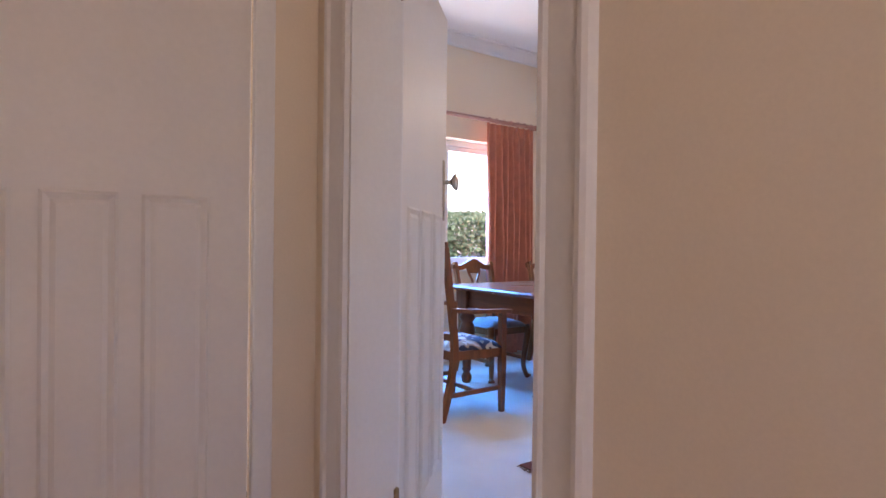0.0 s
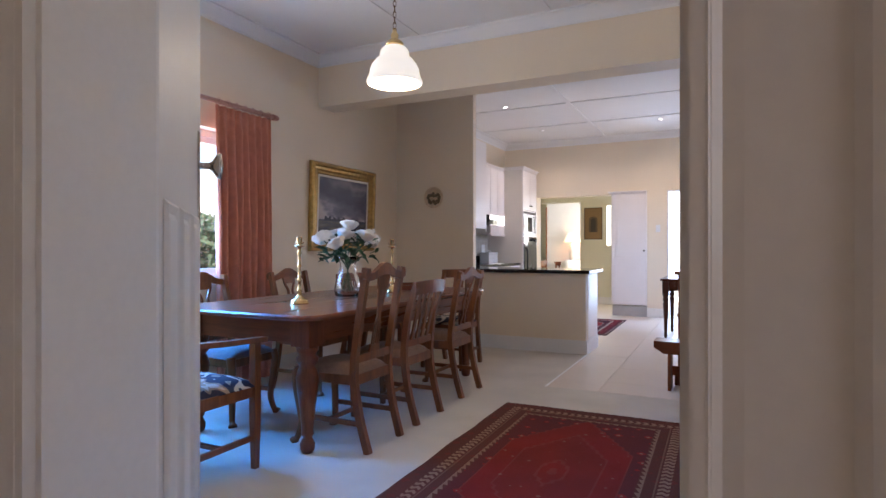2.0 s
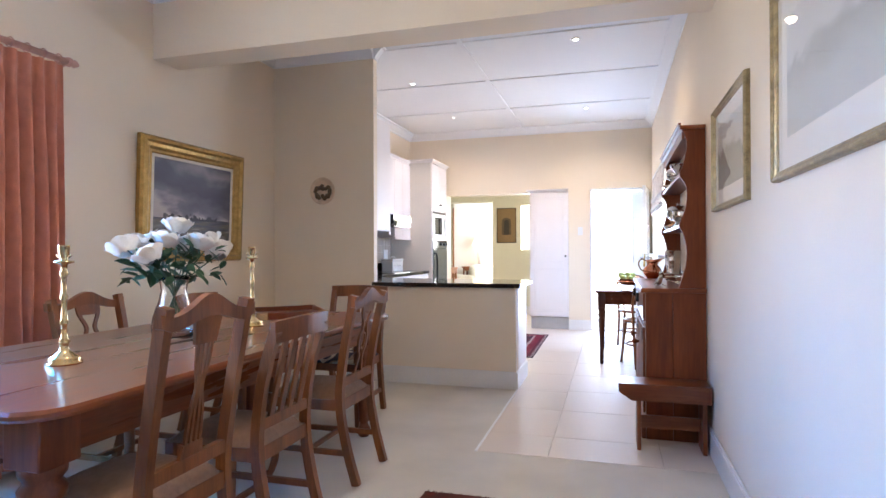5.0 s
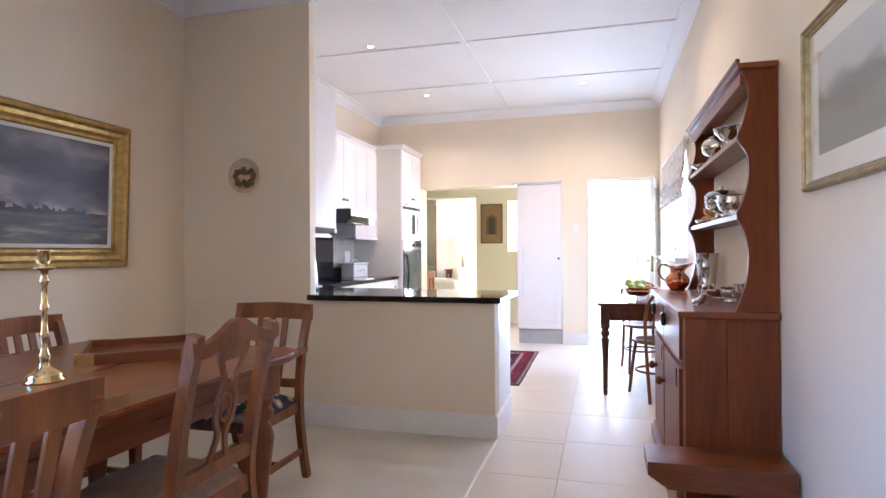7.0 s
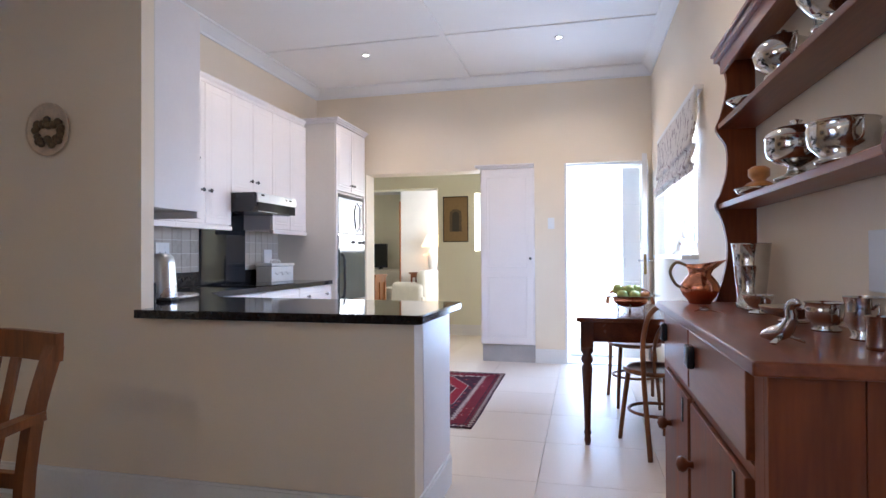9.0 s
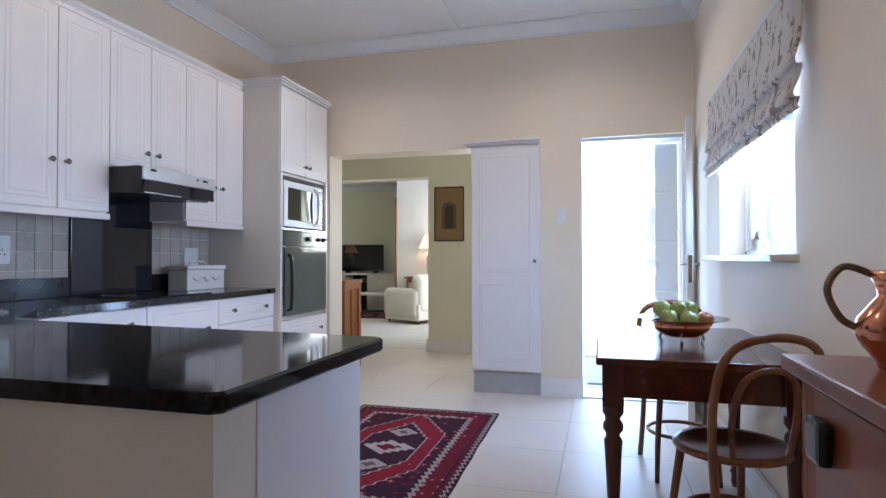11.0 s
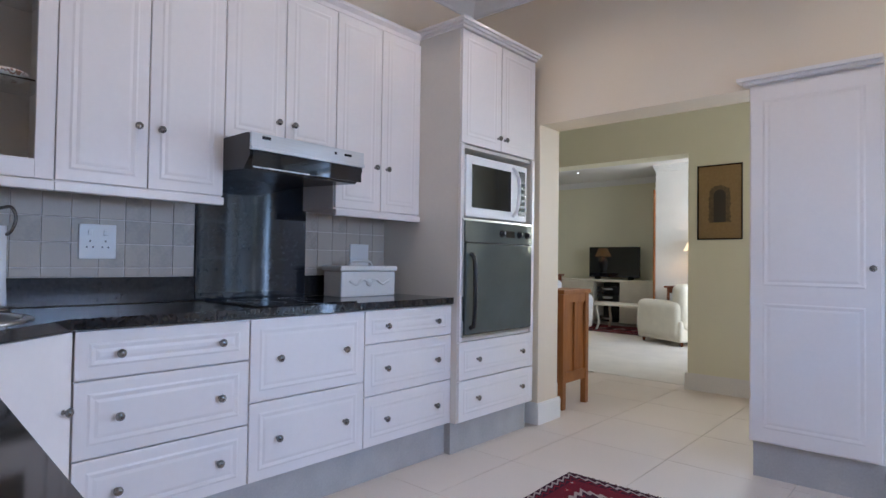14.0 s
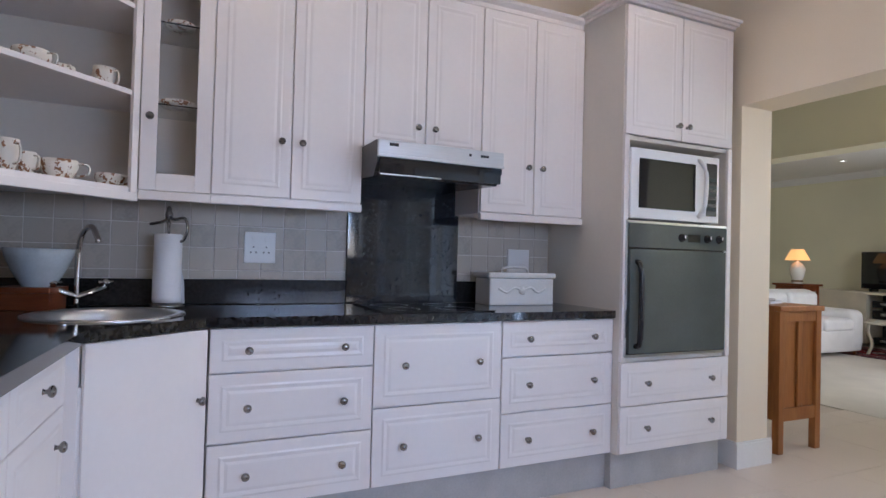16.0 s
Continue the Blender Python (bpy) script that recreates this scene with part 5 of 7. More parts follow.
pl = thing("wall_plate", pose(-2.715, 7.07, 1.78, 90, 0, 0), "round cream wall plate with a dark raised bouquet", "plate")
M_DISH = mat("buff_glazed_plate", (0.68, 0.53, 0.37), 0.3, var=0.1, scale=18)
part("dish", turned([(0.002, 0.004), (0.09, 0.006), (0.118, 0.018), (0.13, 0.024), (0.13, 0.018), (0.10, 0.0), (0.002, 0.0)], 36, cap=False), M_DISH, pl, smooth=True)
M_RELIEF = mat("painted_plaster_fruit", (0.10, 0.055, 0.03), 0.5, var=0.4, scale=30, alt=(0.26, 0.17, 0.08))
for i in range(26):
    a, r = rnd.uniform(0, 6.28), 0.085 * rnd.uniform(0, 1) ** 0.5
    part("fruit", turned([(0.003, 0), (0.018, 0.006), (0.02, 0.014), (0.012, 0.024), (0.002, 0.027)], 10), M_RELIEF, pl, "", True, pose(r * math.cos(a), r * math.sin(a) * 0.8 - 0.01, 0.006))

# rug
def rug(name, m, w, h, material, label):
    bm = bmesh.new()
    nx, ny = 24, 40
    g = []
    for j in range(ny + 1):
        row = []
        for i in range(nx + 1):
            x, y = w * (i / nx - 0.5), h * (j / ny - 0.5)
            if i in (0, nx):
                x += 0.012 * noise.noise(Vector((i, y * 3, 2)))
            if j in (0, ny):
                y += 0.014 * noise.noise(Vector((x * 4, j, 5)))
            row.append(bm.verts.new((x, y, 0.009 + 0.002 * noise.noise(Vector((x * 3, y * 3, 0))))))
        g.append(row)
    for a, b in zip(g, g[1:]):
        for i in range(nx):
            bm.faces.new((a[i], a[i + 1], b[i + 1], b[i]))
    r = bmesh.ops.extrude_face_region(bm, geom=bm.faces[:])
    for v in r["geom"]:
        if isinstance(v, bmesh.types.BMVert):
            v.co.z = 0.0005
    t = thing(name, m, label, "rug")
    part("rug_body", bm, material, t)
    fr = bmesh.new()
    q = random.Random(3)
    for s in (-1, 1):
        for i in range(int(w / 0.012)):
            x = -w / 2 + 0.012 * i + q.uniform(-0.003, 0.003)
            sweep(fr, [(x, s * (h / 2 - 0.012), 0.006), (x + q.uniform(-0.006, 0.006), s * (h / 2 + q.uniform(0.012, 0.028)), 0.003)], 0.004, 0.003)
    part("fringe", fr, M_RUGEDGE, t, "short worn fringe")
    return t


M_RUGEDGE = mat("dark_wool_fringe", (0.16, 0.085, 0.05), 0.95, var=0.2, scale=40)
rug("rug", pose(-0.30, 3.665, 0.0, 0, 0, 0.6), 1.30, 2.34, M_RUG, "worn red hand-knotted rug on the cream carpet")


# ---- kitchen ----
FX = -2.655   # base fronts
UX = -2.93    # wall cabinet fronts
ZB, ZT = 0.185, 0.874


def front(parent, name, y0, y1, z0, z1, knobs, m=None, x=FX, tongue=False):
    """A cabinet front facing local +x between y0 and y1, with a raised field and knobs at (y, z)."""
    g = 0.003
    bm = box(x - 0.018, x, y0 + g, y1 - g, z0 + g, z1 - g, 0.003)
    t = pose(x, 0, 0, 0, 0, 90)
    r = 0.045
    if y1 - y0 > 0.2 and z1 - z0 > 0.12:
        panel_frame(bm, y0 + r, y1 - r, z0 + r, z1 - r, 0, -1, m=t, deep=0.8)
    if m is not None:
        bmesh.ops.transform(bm, matrix=m, verts=bm.verts)
    f = part(name, bm, M_CAB, parent)
    for ky, kz in knobs:
        k = knob(f, x, ky, kz, "x")
        if m is not None:
            k.matrix_basis = m @ k.matrix_basis
    return f


def base_unit(name, y0, y1, heights, label, two=True):
    c = thing(name, pose(0, 0, 0), label, "cabinet", "kitchen base cabinets")
    part("body", box(WEST + 0.005, FX - 0.032, y0, y1, ZB, ZT), M_CAB, c)
    part("plinth", box(WEST + 0.05, FX - 0.045, y0, y1, 0.0, ZB - 0.001), M_GREYPLINTH, c, "grey tiled plinth")
    z = ZT
    for h in heights:
        w = y1 - y0
        front(c, "drawer_front", y0, y1, z - h, z, [(y0 + w * 0.22, z - h / 2), (y1 - w * 0.20, z - h / 2)])
        z -= h
    return c


base_unit("drawer_unit", 8.215, 8.86, [0.172, 0.267, 0.250], "white three-drawer kitchen base cabinet")
base_unit("drawer_unit", 8.86, 9.485, [0.355, 0.334], "white two-drawer kitchen base cabinet under the hob")
base_unit("drawer_unit", 9.485, 10.148, [0.172, 0.262, 0.255], "white three-drawer kitchen base cabinet")

# corner base cabinet with a slanting door, and the peninsula cabinets
PY = 7.745
corner = thing("corner_cabinet", pose(0, 0, 0), "white corner sink cabinet with a slanting door", "cabinet")
bm = bmesh.new()
pts = [(WEST + 0.005, 7.16), (-2.43, 7.16), (-2.365, PY + 0.105 - 0.02), (FX - 0.02, 8.205), (WEST + 0.005, 8.205)]
lo, hi = [bm.verts.new((x, y, ZB)) for x, y in pts], [bm.verts.new((x, y, 0.74)) for x, y in pts]
bm.faces.new(lo[::-1])
bm.faces.new(hi)
for i in range(5):
    bm.faces.new((lo[i], lo[(i + 1) % 5], hi[(i + 1) % 5], hi[i]))
part("body", bm, M_CAB, corner)
a, b = Vector((-2.365, PY + 0.105, 0)), Vector((FX, 8.212, 0))
L = (b - a).length
mm = Matrix.Translation(a) @ Matrix.Rotation(math.atan2(b.y - a.y, b.x - a.x) - math.pi / 2, 4, "Z")
bm = box(-0.018, 0.001, 0.003, L - 0.003, ZB, ZT - 0.002, 0.003, m=None)
bmesh.ops.transform(bm, matrix=mm, verts=bm.verts)
part("corner_post", box(-2.43, -2.352, 7.72, 7.838, ZB, ZT, 0.002), M_CAB, corner)
f = part("door", bm, M_CAB, corner)
k = knob(f, 0.001, L - 0.04, 0.615, "x")
k.matrix_basis = mm @ k.matrix_basis

pen = thing("peninsula", pose(0, 0, 0), "cream plastered kitchen peninsula wall", "peninsula")
part("wall_face", box(-2.195, -0.87, 7.07, 7.20, 0, ZT + 0.005), M_WALL, pen)
part("end_panel", box(-0.888, -0.868, 7.20, 7.70, 0, ZT + 0.005, 0.002), M_CAB, pen, "white end panel")
for i, (x0, x1) in enumerate([(-2.36, -1.88), (-1.88, -1.39), (-1.39, -0.905)]):
    c = thing("peninsula_cabinet", pose(-0.9, 7.70, 0, 0, 0, -4) @ pose(0.9, -7.70, 0), "white base cabinet under the peninsula worktop", "cabinet", "peninsula cabinets")
    part("body", box(x0, x1, 7.205, PY - 0.06, ZB, ZT), M_CAB, c)
    part("plinth", box(x0, x1, 7.25, PY - 0.10, 0, ZB - 0.001), M_GREYPLINTH, c)
    for z0, z1 in ((0.70, ZT), (ZB, 0.70)):
        bm = box(x0 + 0.002, x1 - 0.002, PY - 0.06, PY - 0.042, z0 + 0.002, z1 - 0.002, 0.003)
        panel_frame(bm, x0 + 0.045, x1 - 0.045, z0 + 0.045, z1 - 0.045, PY - 0.042, 1)
        f = part("drawer_front" if z0 > 0.5 else "door", bm, M_CAB, c)
        knob(f, (x0 + x1) / 2 if z0 > 0.5 else x0 + 0.10, PY - 0.042, (z0 + z1) / 2 if z0 > 0.5 else 0.60, "y")

# worktops
wt = thing("worktop", pose(0, 0, 0), "polished black granite worktop round the kitchen corner", "worktop")
bm = bmesh.new()
pts = [(WEST + 0.002, 7.152), (-2.20, 7.152), (-2.20, 7.03), (-0.842, 7.03), (-0.825, 7.045), (-0.812, PY - 0.015), (-0.832, PY + 0.002), (-2.33, PY + 0.107), (-2.64, 8.20), (-2.64, 10.147), (WEST + 0.002, 10.147)]
SINK = Vector((-2.81, 7.865, 0.916))
rs = []
for d, z in ((0.006, 0.878), (0.0, 0.884), (0.0, 0.910), (0.006, 0.916)):
    rs.append([bm.verts.new((x - (d if x > -2.0 else 0), y, z)) for x, y in pts])
for p, q in zip(rs, rs[1:]):
    for i in range(len(pts)):
        j = (i + 1) % len(pts)
        bm.faces.new((p[i], p[j], q[j], q[i]))
# a round hole for the sink
hole = [[bm.verts.new((SINK.x + 0.245 * math.cos(t * math.pi / 24), SINK.y + 0.245 * math.sin(t * math.pi / 24), z)) for t in range(48)] for z in (0.878, 0.916)]
for i in range(48):
    bm.faces.new((hole[0][i], hole[1][i], hole[1][(i + 1) % 48], hole[0][(i + 1) % 48]))
for z in (0.878, 0.916):
    bmesh.ops.triangle_fill(bm, edges=[e for e in bm.edges if all(abs(v.co.z - z) < 1e-5 for v in e.verts)], use_beauty=True)
part("slab", bm, M_GRANITE, wt)
part("upstand", box(WEST + 0.001, WEST + 0.022, 7.18, 8.888, 0.917, 1.035, 0.002), M_UPSTAND, wt)
part("upstand", box(WEST + 0.001, WEST + 0.022, 9.525, 10.147, 0.917, 1.035, 0.002), M_UPSTAND, wt)
part("upstand", box(WEST + 0.023, -2.20, 7.152, 7.173, 0.917, 1.035, 0.002), M_UPSTAND, wt)
part("hob_backing", box(WEST + 0.001, WEST + 0.026, 8.89, 9.523, 0.917, 1.72, 0.002), M_GRANITE2, wt, "dark speckled granite panel behind the hob")
hob = thing("hob", pose(-2.93, 9.19, 0.916), "flush black glass electric hob in the worktop", "hob")
part("glass_plate", box(-0.235, 0.235, -0.28, 0.28, 0.0005, 0.006, 0.002), M_BLACKGLASS, hob)
for x, y, r in ((-0.11, -0.13, 0.09), (0.10, -0.13, 0.07), (-0.11, 0.13, 0.07), (0.10, 0.13, 0.09)):
    part("cooking_zone", turned([(r, 0.0062), (r + 0.003, 0.0062)], 32, cap=False), M_STEEL, hob, "thin pale zone ring", m=pose(x, y, 0))


# wall cabinets
def wall_unit(name, y0, y1, z0, label, rail=True):
    c = thing(name, pose(0, 0, 0), label, "cabinet", "kitchen wall cabinets")
    part("body", box(WEST + 0.003, UX - 0.019, y0, y1, z0, 2.47), M_CAB, c)
    ym = (y0 + y1) / 2
    zk = z0 + (0.255 if z0 < 1.5 else 0.12)
    front(c, "door", y0, ym, z0 + 0.005, 2.465, [(ym - 0.045, zk)], x=UX)
    front(c, "door", ym, y1, z0 + 0.005, 2.465, [(ym + 0.045, zk)], x=UX)
    if rail:
        part("light_rail", box(UX - 0.03, UX + 0.008, y0, y1, z0 - 0.035, z0, 0.004), M_CAB, c)
    return c


ZU = 1.40
wall_unit("wall_cabinet", 8.215, 8.87, ZU, "white two-door kitchen wall cabinet")
wall_unit("wall_cabinet", 8.87, 9.50, 1.672, "white two-door wall cabinet above the extractor hood", False)
wall_unit("wall_cabinet", 9.50, 10.147, ZU, "white two-door kitchen wall cabinet beside the oven tower")
crown = bmesh.new()
cp = [(0.0, 2.47), (0.012, 2.475), (0.016, 2.495), (0.035, 2.515), (0.04, 2.53), (0.0, 2.535)]


def crown_run(bm, p0, p1, n):
    a = [bm.verts.new((p0[0] + n[0] * d, p0[1] + n[1] * d, z)) for d, z in cp]
    b = [bm.verts.new((p1[0] + n[0] * d, p1[1] + n[1] * d, z)) for d, z in cp]
    for i in range(len(cp)):
        j = (i + 1) % len(cp)
        bm.faces.new((a[i], a[j], b[j], b[i]))
    bm.faces.new(a)
    bm.faces.new(b[::-1])


for p0, p1, n in (((UX - 0.03, 7.94), (UX - 0.03, 10.147), (1, 0)),):
    crown_run(crown, p0, p1, n)
bx(crown, WEST + 0.003, UX - 0.03, 7.94, 10.147, 2.47, 2.535)
tagged(part("cabinet_cornice", crown, M_CAB), "white moulded cornice along the wall cabinets", "cornice")


def cup(parent_name, m, r, h, label, handle=True, group="floral china"):
    c = thing(parent_name, m, label, "crockery", group)
    part("body", turned([(r * 0.55, 0), (r * 0.6, 0.004), (r * 0.85, h * 0.3), (r, h * 0.7), (r * 0.97, h), (r * 0.92, h), (r * 0.9, h * 0.6), (r * 0.5, 0.01), (0.002, 0.008)], 20, cap=False), M_CHINA, c, smooth=True)
    if handle:
        part("handle", sweep(bmesh.new(), smooth_line([(r * 0.9, 0, h * 0.85), (r * 1.5, 0, h * 0.8), (r * 1.5, 0, h * 0.35), (r * 0.85, 0, h * 0.25)], 4), 0.004, n=7), M_CHINA, c, "", True)
    return c


# glazed wall cabinet and open corner shelves
def glazed_unit(name, m, w, depth, label):
    """Local: front faces +x at 0, from y=0 to w."""
    c = thing(name, m, label, "cabinet")
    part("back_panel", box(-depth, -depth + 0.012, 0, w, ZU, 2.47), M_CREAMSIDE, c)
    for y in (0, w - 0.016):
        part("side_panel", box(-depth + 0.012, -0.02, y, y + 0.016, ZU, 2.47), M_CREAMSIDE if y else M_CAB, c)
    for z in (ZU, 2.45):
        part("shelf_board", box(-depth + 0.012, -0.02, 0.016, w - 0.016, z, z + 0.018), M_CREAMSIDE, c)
    fr = bmesh.new()
    t = 0.062
    for a in [(0.002, t, ZU + 0.005, 2.465), (w - t, w - 0.002, ZU + 0.005, 2.465), (t, w - t, ZU + 0.005, ZU + 0.075), (t, w - t, 2.39, 2.465)]:
        bx(fr, -0.018, 0, *a, 0.002)
    d = part("door_frame", fr, M_CAB, c)
    p = part("pane", box(-0.011, -0.008, t - 0.004, w - t + 0.004, ZU + 0.07, 2.395), M_PANE, d)
    p.visible_shadow = False
    knob(d, 0, 0.035, ZU + 0.30, "x")
    for z in (ZU + 0.36, ZU + 0.70):
        part("glass_shelf", box(-depth + 0.012, -0.03, 0.018, w - 0.018, z, z + 0.006), M_GLASS, c, "glass shelf")
    part("light_rail", box(-0.03, 0.008, 0, w, ZU - 0.035, ZU, 0.004), M_CAB, c)
    return c


g1 = pose(UX, 7.945, 0)
glazed_unit("glazed_cabinet", g1, 0.27, 0.31, "white wall cabinet with a glass door and china inside")
glazed_unit("glazed_cabinet", pose(-2.20, 7.505, 0, 0, 0, 90), 0.30, 0.352, "white wall cabinet with a glass door beside the partition")
ob = thing("open_corner_shelf", pose(0, 0, 0), "white open corner shelves holding floral china", "shelf")
A, B = Vector((-2.502, 7.505, 0)), Vector((UX, 7.943, 0))


def corner_board(z, t, inset=0.012):
    bm = bmesh.new()
    pts = [(WEST + 0.006, 7.158), (-2.504, 7.158), (-2.504, 7.505 - inset), (UX - inset, 7.941), (WEST + 0.006, 7.941)]
    lo, hi = [bm.verts.new((x, y, z)) for x, y in pts], [bm.verts.new((x, y, z + t)) for x, y in pts]
    bm.faces.new(lo[::-1])
    bm.faces.new(hi)
    for i in range(5):
        bm.faces.new((lo[i], lo[(i + 1) % 5], hi[(i + 1) % 5], hi[i]))
    return bm


for z in (ZU - 0.01, ZU + 0.375, ZU + 0.72, 2.45):
    part("shelf_board", corner_board(z, 0.02), M_CAB, ob)
bm = bmesh.new()
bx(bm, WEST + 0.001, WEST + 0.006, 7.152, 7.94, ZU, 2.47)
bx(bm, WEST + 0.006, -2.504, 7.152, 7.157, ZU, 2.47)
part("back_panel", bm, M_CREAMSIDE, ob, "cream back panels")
dv = (B - A).normalized()
mm2 = Matrix.Translation(A) @ Matrix.Rotation(math.atan2(dv.y, dv.x) - math.pi / 2, 4, "Z")
for u in (0.0, (B - A).length - 0.03):
    part("stile", box(-0.018, 0.0, u, u + 0.03, ZU - 0.01, 2.47, 0.002, m=mm2), M_CAB, ob)
part("light_rail", box(-0.03, 0.006, 0, (B - A).length, ZU - 0.045, ZU - 0.011, 0.004, m=mm2), M_CAB, ob)
rnd = random.Random(11)
for z, items in ((ZU + 0.011, [(-2.72, 7.56, 0.038, 0.115), (-2.79, 7.60, 0.034, 0.085), (-2.86, 7.69, 0.062, 0.075), (-2.95, 7.63, 0.05, 0.06), (-3.02, 7.84, 0.056, 0.055)]),
                 (ZU + 0.396, [(-2.82, 7.60, 0.062, 0.07), (-2.90, 7.68, 0.045, 0.05), (-2.99, 7.81, 0.042, 0.09)]),
                 (ZU + 0.741, [(-2.86, 7.64, 0.06, 0.06), (-2.95, 7.76, 0.05, 0.05)])):
    for x, y, r, h in items:
        cup("china_cup", pose(x, y, z, 0, 0, rnd.uniform(20, 90)), r, h, "cream china cup with brown floral print")
for z, r, h in ((ZU + 0.019, 0.045, 0.05), (ZU + 0.367, 0.075, 0.03), (ZU + 0.707, 0.06, 0.03)):
    cup("china_dish", pose(-3.05, 8.08, z, 0, 0, 30), r, h, "cream china dish behind the glass", h > 0.04)

# extractor hood
hood = thing("extractor_hood", pose(0, 0, -0.03), "black and steel extractor hood over the hob", "extractor hood")
HY0, HY1 = 8.866, 9.488
bm = bmesh.new()
extrude_outline(bm, [(WEST + 0.03, 1.70), (-2.72, 1.70), (-2.70, 1.69), (-2.70, 1.60), (-2.75, 1.545), (WEST + 0.03, 1.565)], HY1 - HY0, pose(0, HY0, 0))
part("body", bm, M_BLACK, hood)
part("steel_panel", box(-2.70, -2.688, HY0 - 0.002, HY1 + 0.002, 1.636, 1.697, 0.003), M_STEEL, hood, "brushed steel front panel")
part("steel_lip", box(-2.70, -2.681, HY0 - 0.003, HY1 + 0.003, 1.622, 1.6355, 0.003), M_STEEL, hood, "bright steel lip")
part("visor", box(-2.699, -2.693, HY0 + 0.01, HY1 - 0.01, 1.548, 1.6215, 0.001), M_BLACKGLASS, hood, "dark glass visor")
part("visor_edge", box(-2.694, -2.690, HY0 + 0.012, HY0 + 0.30, 1.546, 1.5515, 0.001), M_STEEL, hood, "thin steel edge")
part("badge", box(-2.688, -2.6865, HY0 + 0.05, HY0 + 0.092, 1.672, 1.686), M_BLACK, hood, "small blank badge")
for y in (9.31, 9.37, 9.385, 9.40):
    part("button", box(-2.688, -2.683, y - 0.006, y + 0.006, 1.664, 1.676, 0.001), M_BLACK, hood)

# oven tower
TX1 = -2.597
tower = thing("oven_tower", pose(0, 0, 0), "tall cream and white oven housing cabinet", "cabinet")
Y0, Y1 = 10.149, 10.932
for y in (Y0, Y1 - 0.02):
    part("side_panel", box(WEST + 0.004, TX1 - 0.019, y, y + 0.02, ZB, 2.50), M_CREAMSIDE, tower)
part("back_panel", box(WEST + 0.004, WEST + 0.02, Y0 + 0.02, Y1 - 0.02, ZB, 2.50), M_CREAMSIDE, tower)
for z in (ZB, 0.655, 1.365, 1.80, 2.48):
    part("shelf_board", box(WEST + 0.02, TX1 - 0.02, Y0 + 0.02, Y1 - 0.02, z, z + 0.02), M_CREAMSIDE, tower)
part("plinth", box(WEST + 0.05, TX1 - 0.06, Y0, Y1, 0, ZB - 0.001), M_GREYPLINTH, tower, "grey tiled plinth")
ym = (Y0 + Y1) / 2
front(tower, "door", Y0, ym, 1.822, 2.495, [(ym - 0.035, 1.90)], x=TX1)
front(tower, "door", ym, Y1, 1.822, 2.495, [(ym + 0.035, 1.90)], x=TX1)
front(tower, "drawer_front", Y0, Y1, 0.43, 0.655, [(Y0 + 0.17, 0.545), (Y1 - 0.15, 0.545)], x=TX1)
front(tower, "drawer_front", Y0, Y1, ZB + 0.005, 0.43, [(Y0 + 0.17, 0.315), (Y1 - 0.15, 0.315)], x=TX1)
for y in (Y0, Y1 - 0.03):
    part("stile", box(TX1 - 0.018, TX1, y, y + 0.03, 0.657, 1.82, 0.002), M_CAB, tower)
bm = bmesh.new()
for k in range(3):
    e = 0.012 * k
    bx(bm, WEST + 0.004, TX1 + 0.008 + e, Y0 - 0.008 - e, Y1 + 0.008 + e, 2.50 + 0.018 * k, 2.518 + 0.018 * k, 0.003)
part("cornice", bm, M_CAB, tower, "moulded top cornice")
mw = thing("microwave", pose(0, 0, 0), "white microwave oven with a dark window in the tower", "microwave")
part("case", box(-3.05, TX1 + 0.012, Y0 + 0.032, Y1 - 0.115, 1.393, 1.757, 0.006), M_PLASTICW, mw)
for yy in (Y0 + 0.08, Y1 - 0.16):
    part("foot", box(-2.70, -2.67, yy, yy + 0.03, 1.385, 1.394), M_BLACK, mw)
part("window", box(TX1 + 0.012, TX1 + 0.016, Y0 + 0.085, Y1 - 0.30, 1.448, 1.705, 0.002), M_BLACKGLASS, mw, "dark door window")
part("handle", sweep(bmesh.new(), smooth_line([(TX1 + 0.012, Y1 - 0.275, 1.42), (TX1 + 0.045, Y1 - 0.262, 1.48), (TX1 + 0.05, Y1 - 0.262, 1.66), (TX1 + 0.012, Y1 - 0.275, 1.735)], 4), 0.012, n=8), M_PLASTICW, mw, "curved white handle", True)
part("control_panel", box(TX1 + 0.012, TX1 + 0.015, Y1 - 0.215, Y1 - 0.135, 1.43, 1.72, 0.002), M_BLACK, mw, "control panel")
for k in range(5):
    part("button", box(TX1 + 0.015, TX1 + 0.018, Y1 - 0.205, Y1 - 0.145, 1.46 + 0.04 * k, 1.48 + 0.04 * k, 0.001), M_OVENGLASS, mw)
ov = thing("oven", pose(0, 0, 0), "built-in oven with a mirrored grey glass door", "oven")
OY0, OY1 = Y0 + 0.022, Y1 - 0.056
part("case", box(-3.15, TX1 - 0.0, OY0, OY1, 0.690, 1.363), M_BLACK, ov)
part("control_strip", box(TX1, TX1 + 0.018, OY0, OY1, 1.243, 1.368, 0.002), M_OVENGLASS, ov, "dark glass control strip")
part("door", box(TX1, TX1 + 0.022, OY0 + 0.008, OY1 - 0.008, 0.70, 1.235, 0.002), M_OVENGLASS, ov, "mirrored grey glass door")
fr = bmesh.new()
for a in [(OY0 - 0.008, OY0, 0.684, 1.380), (OY1, OY1 + 0.008, 0.684, 1.380), (OY0, OY1, 0.684, 0.694), (OY0, OY1, 1.370, 1.380)]:
    bx(fr, TX1 - 0.002, TX1 + 0.010, *a)
part("trim", fr, M_STEEL, ov, "steel surround")
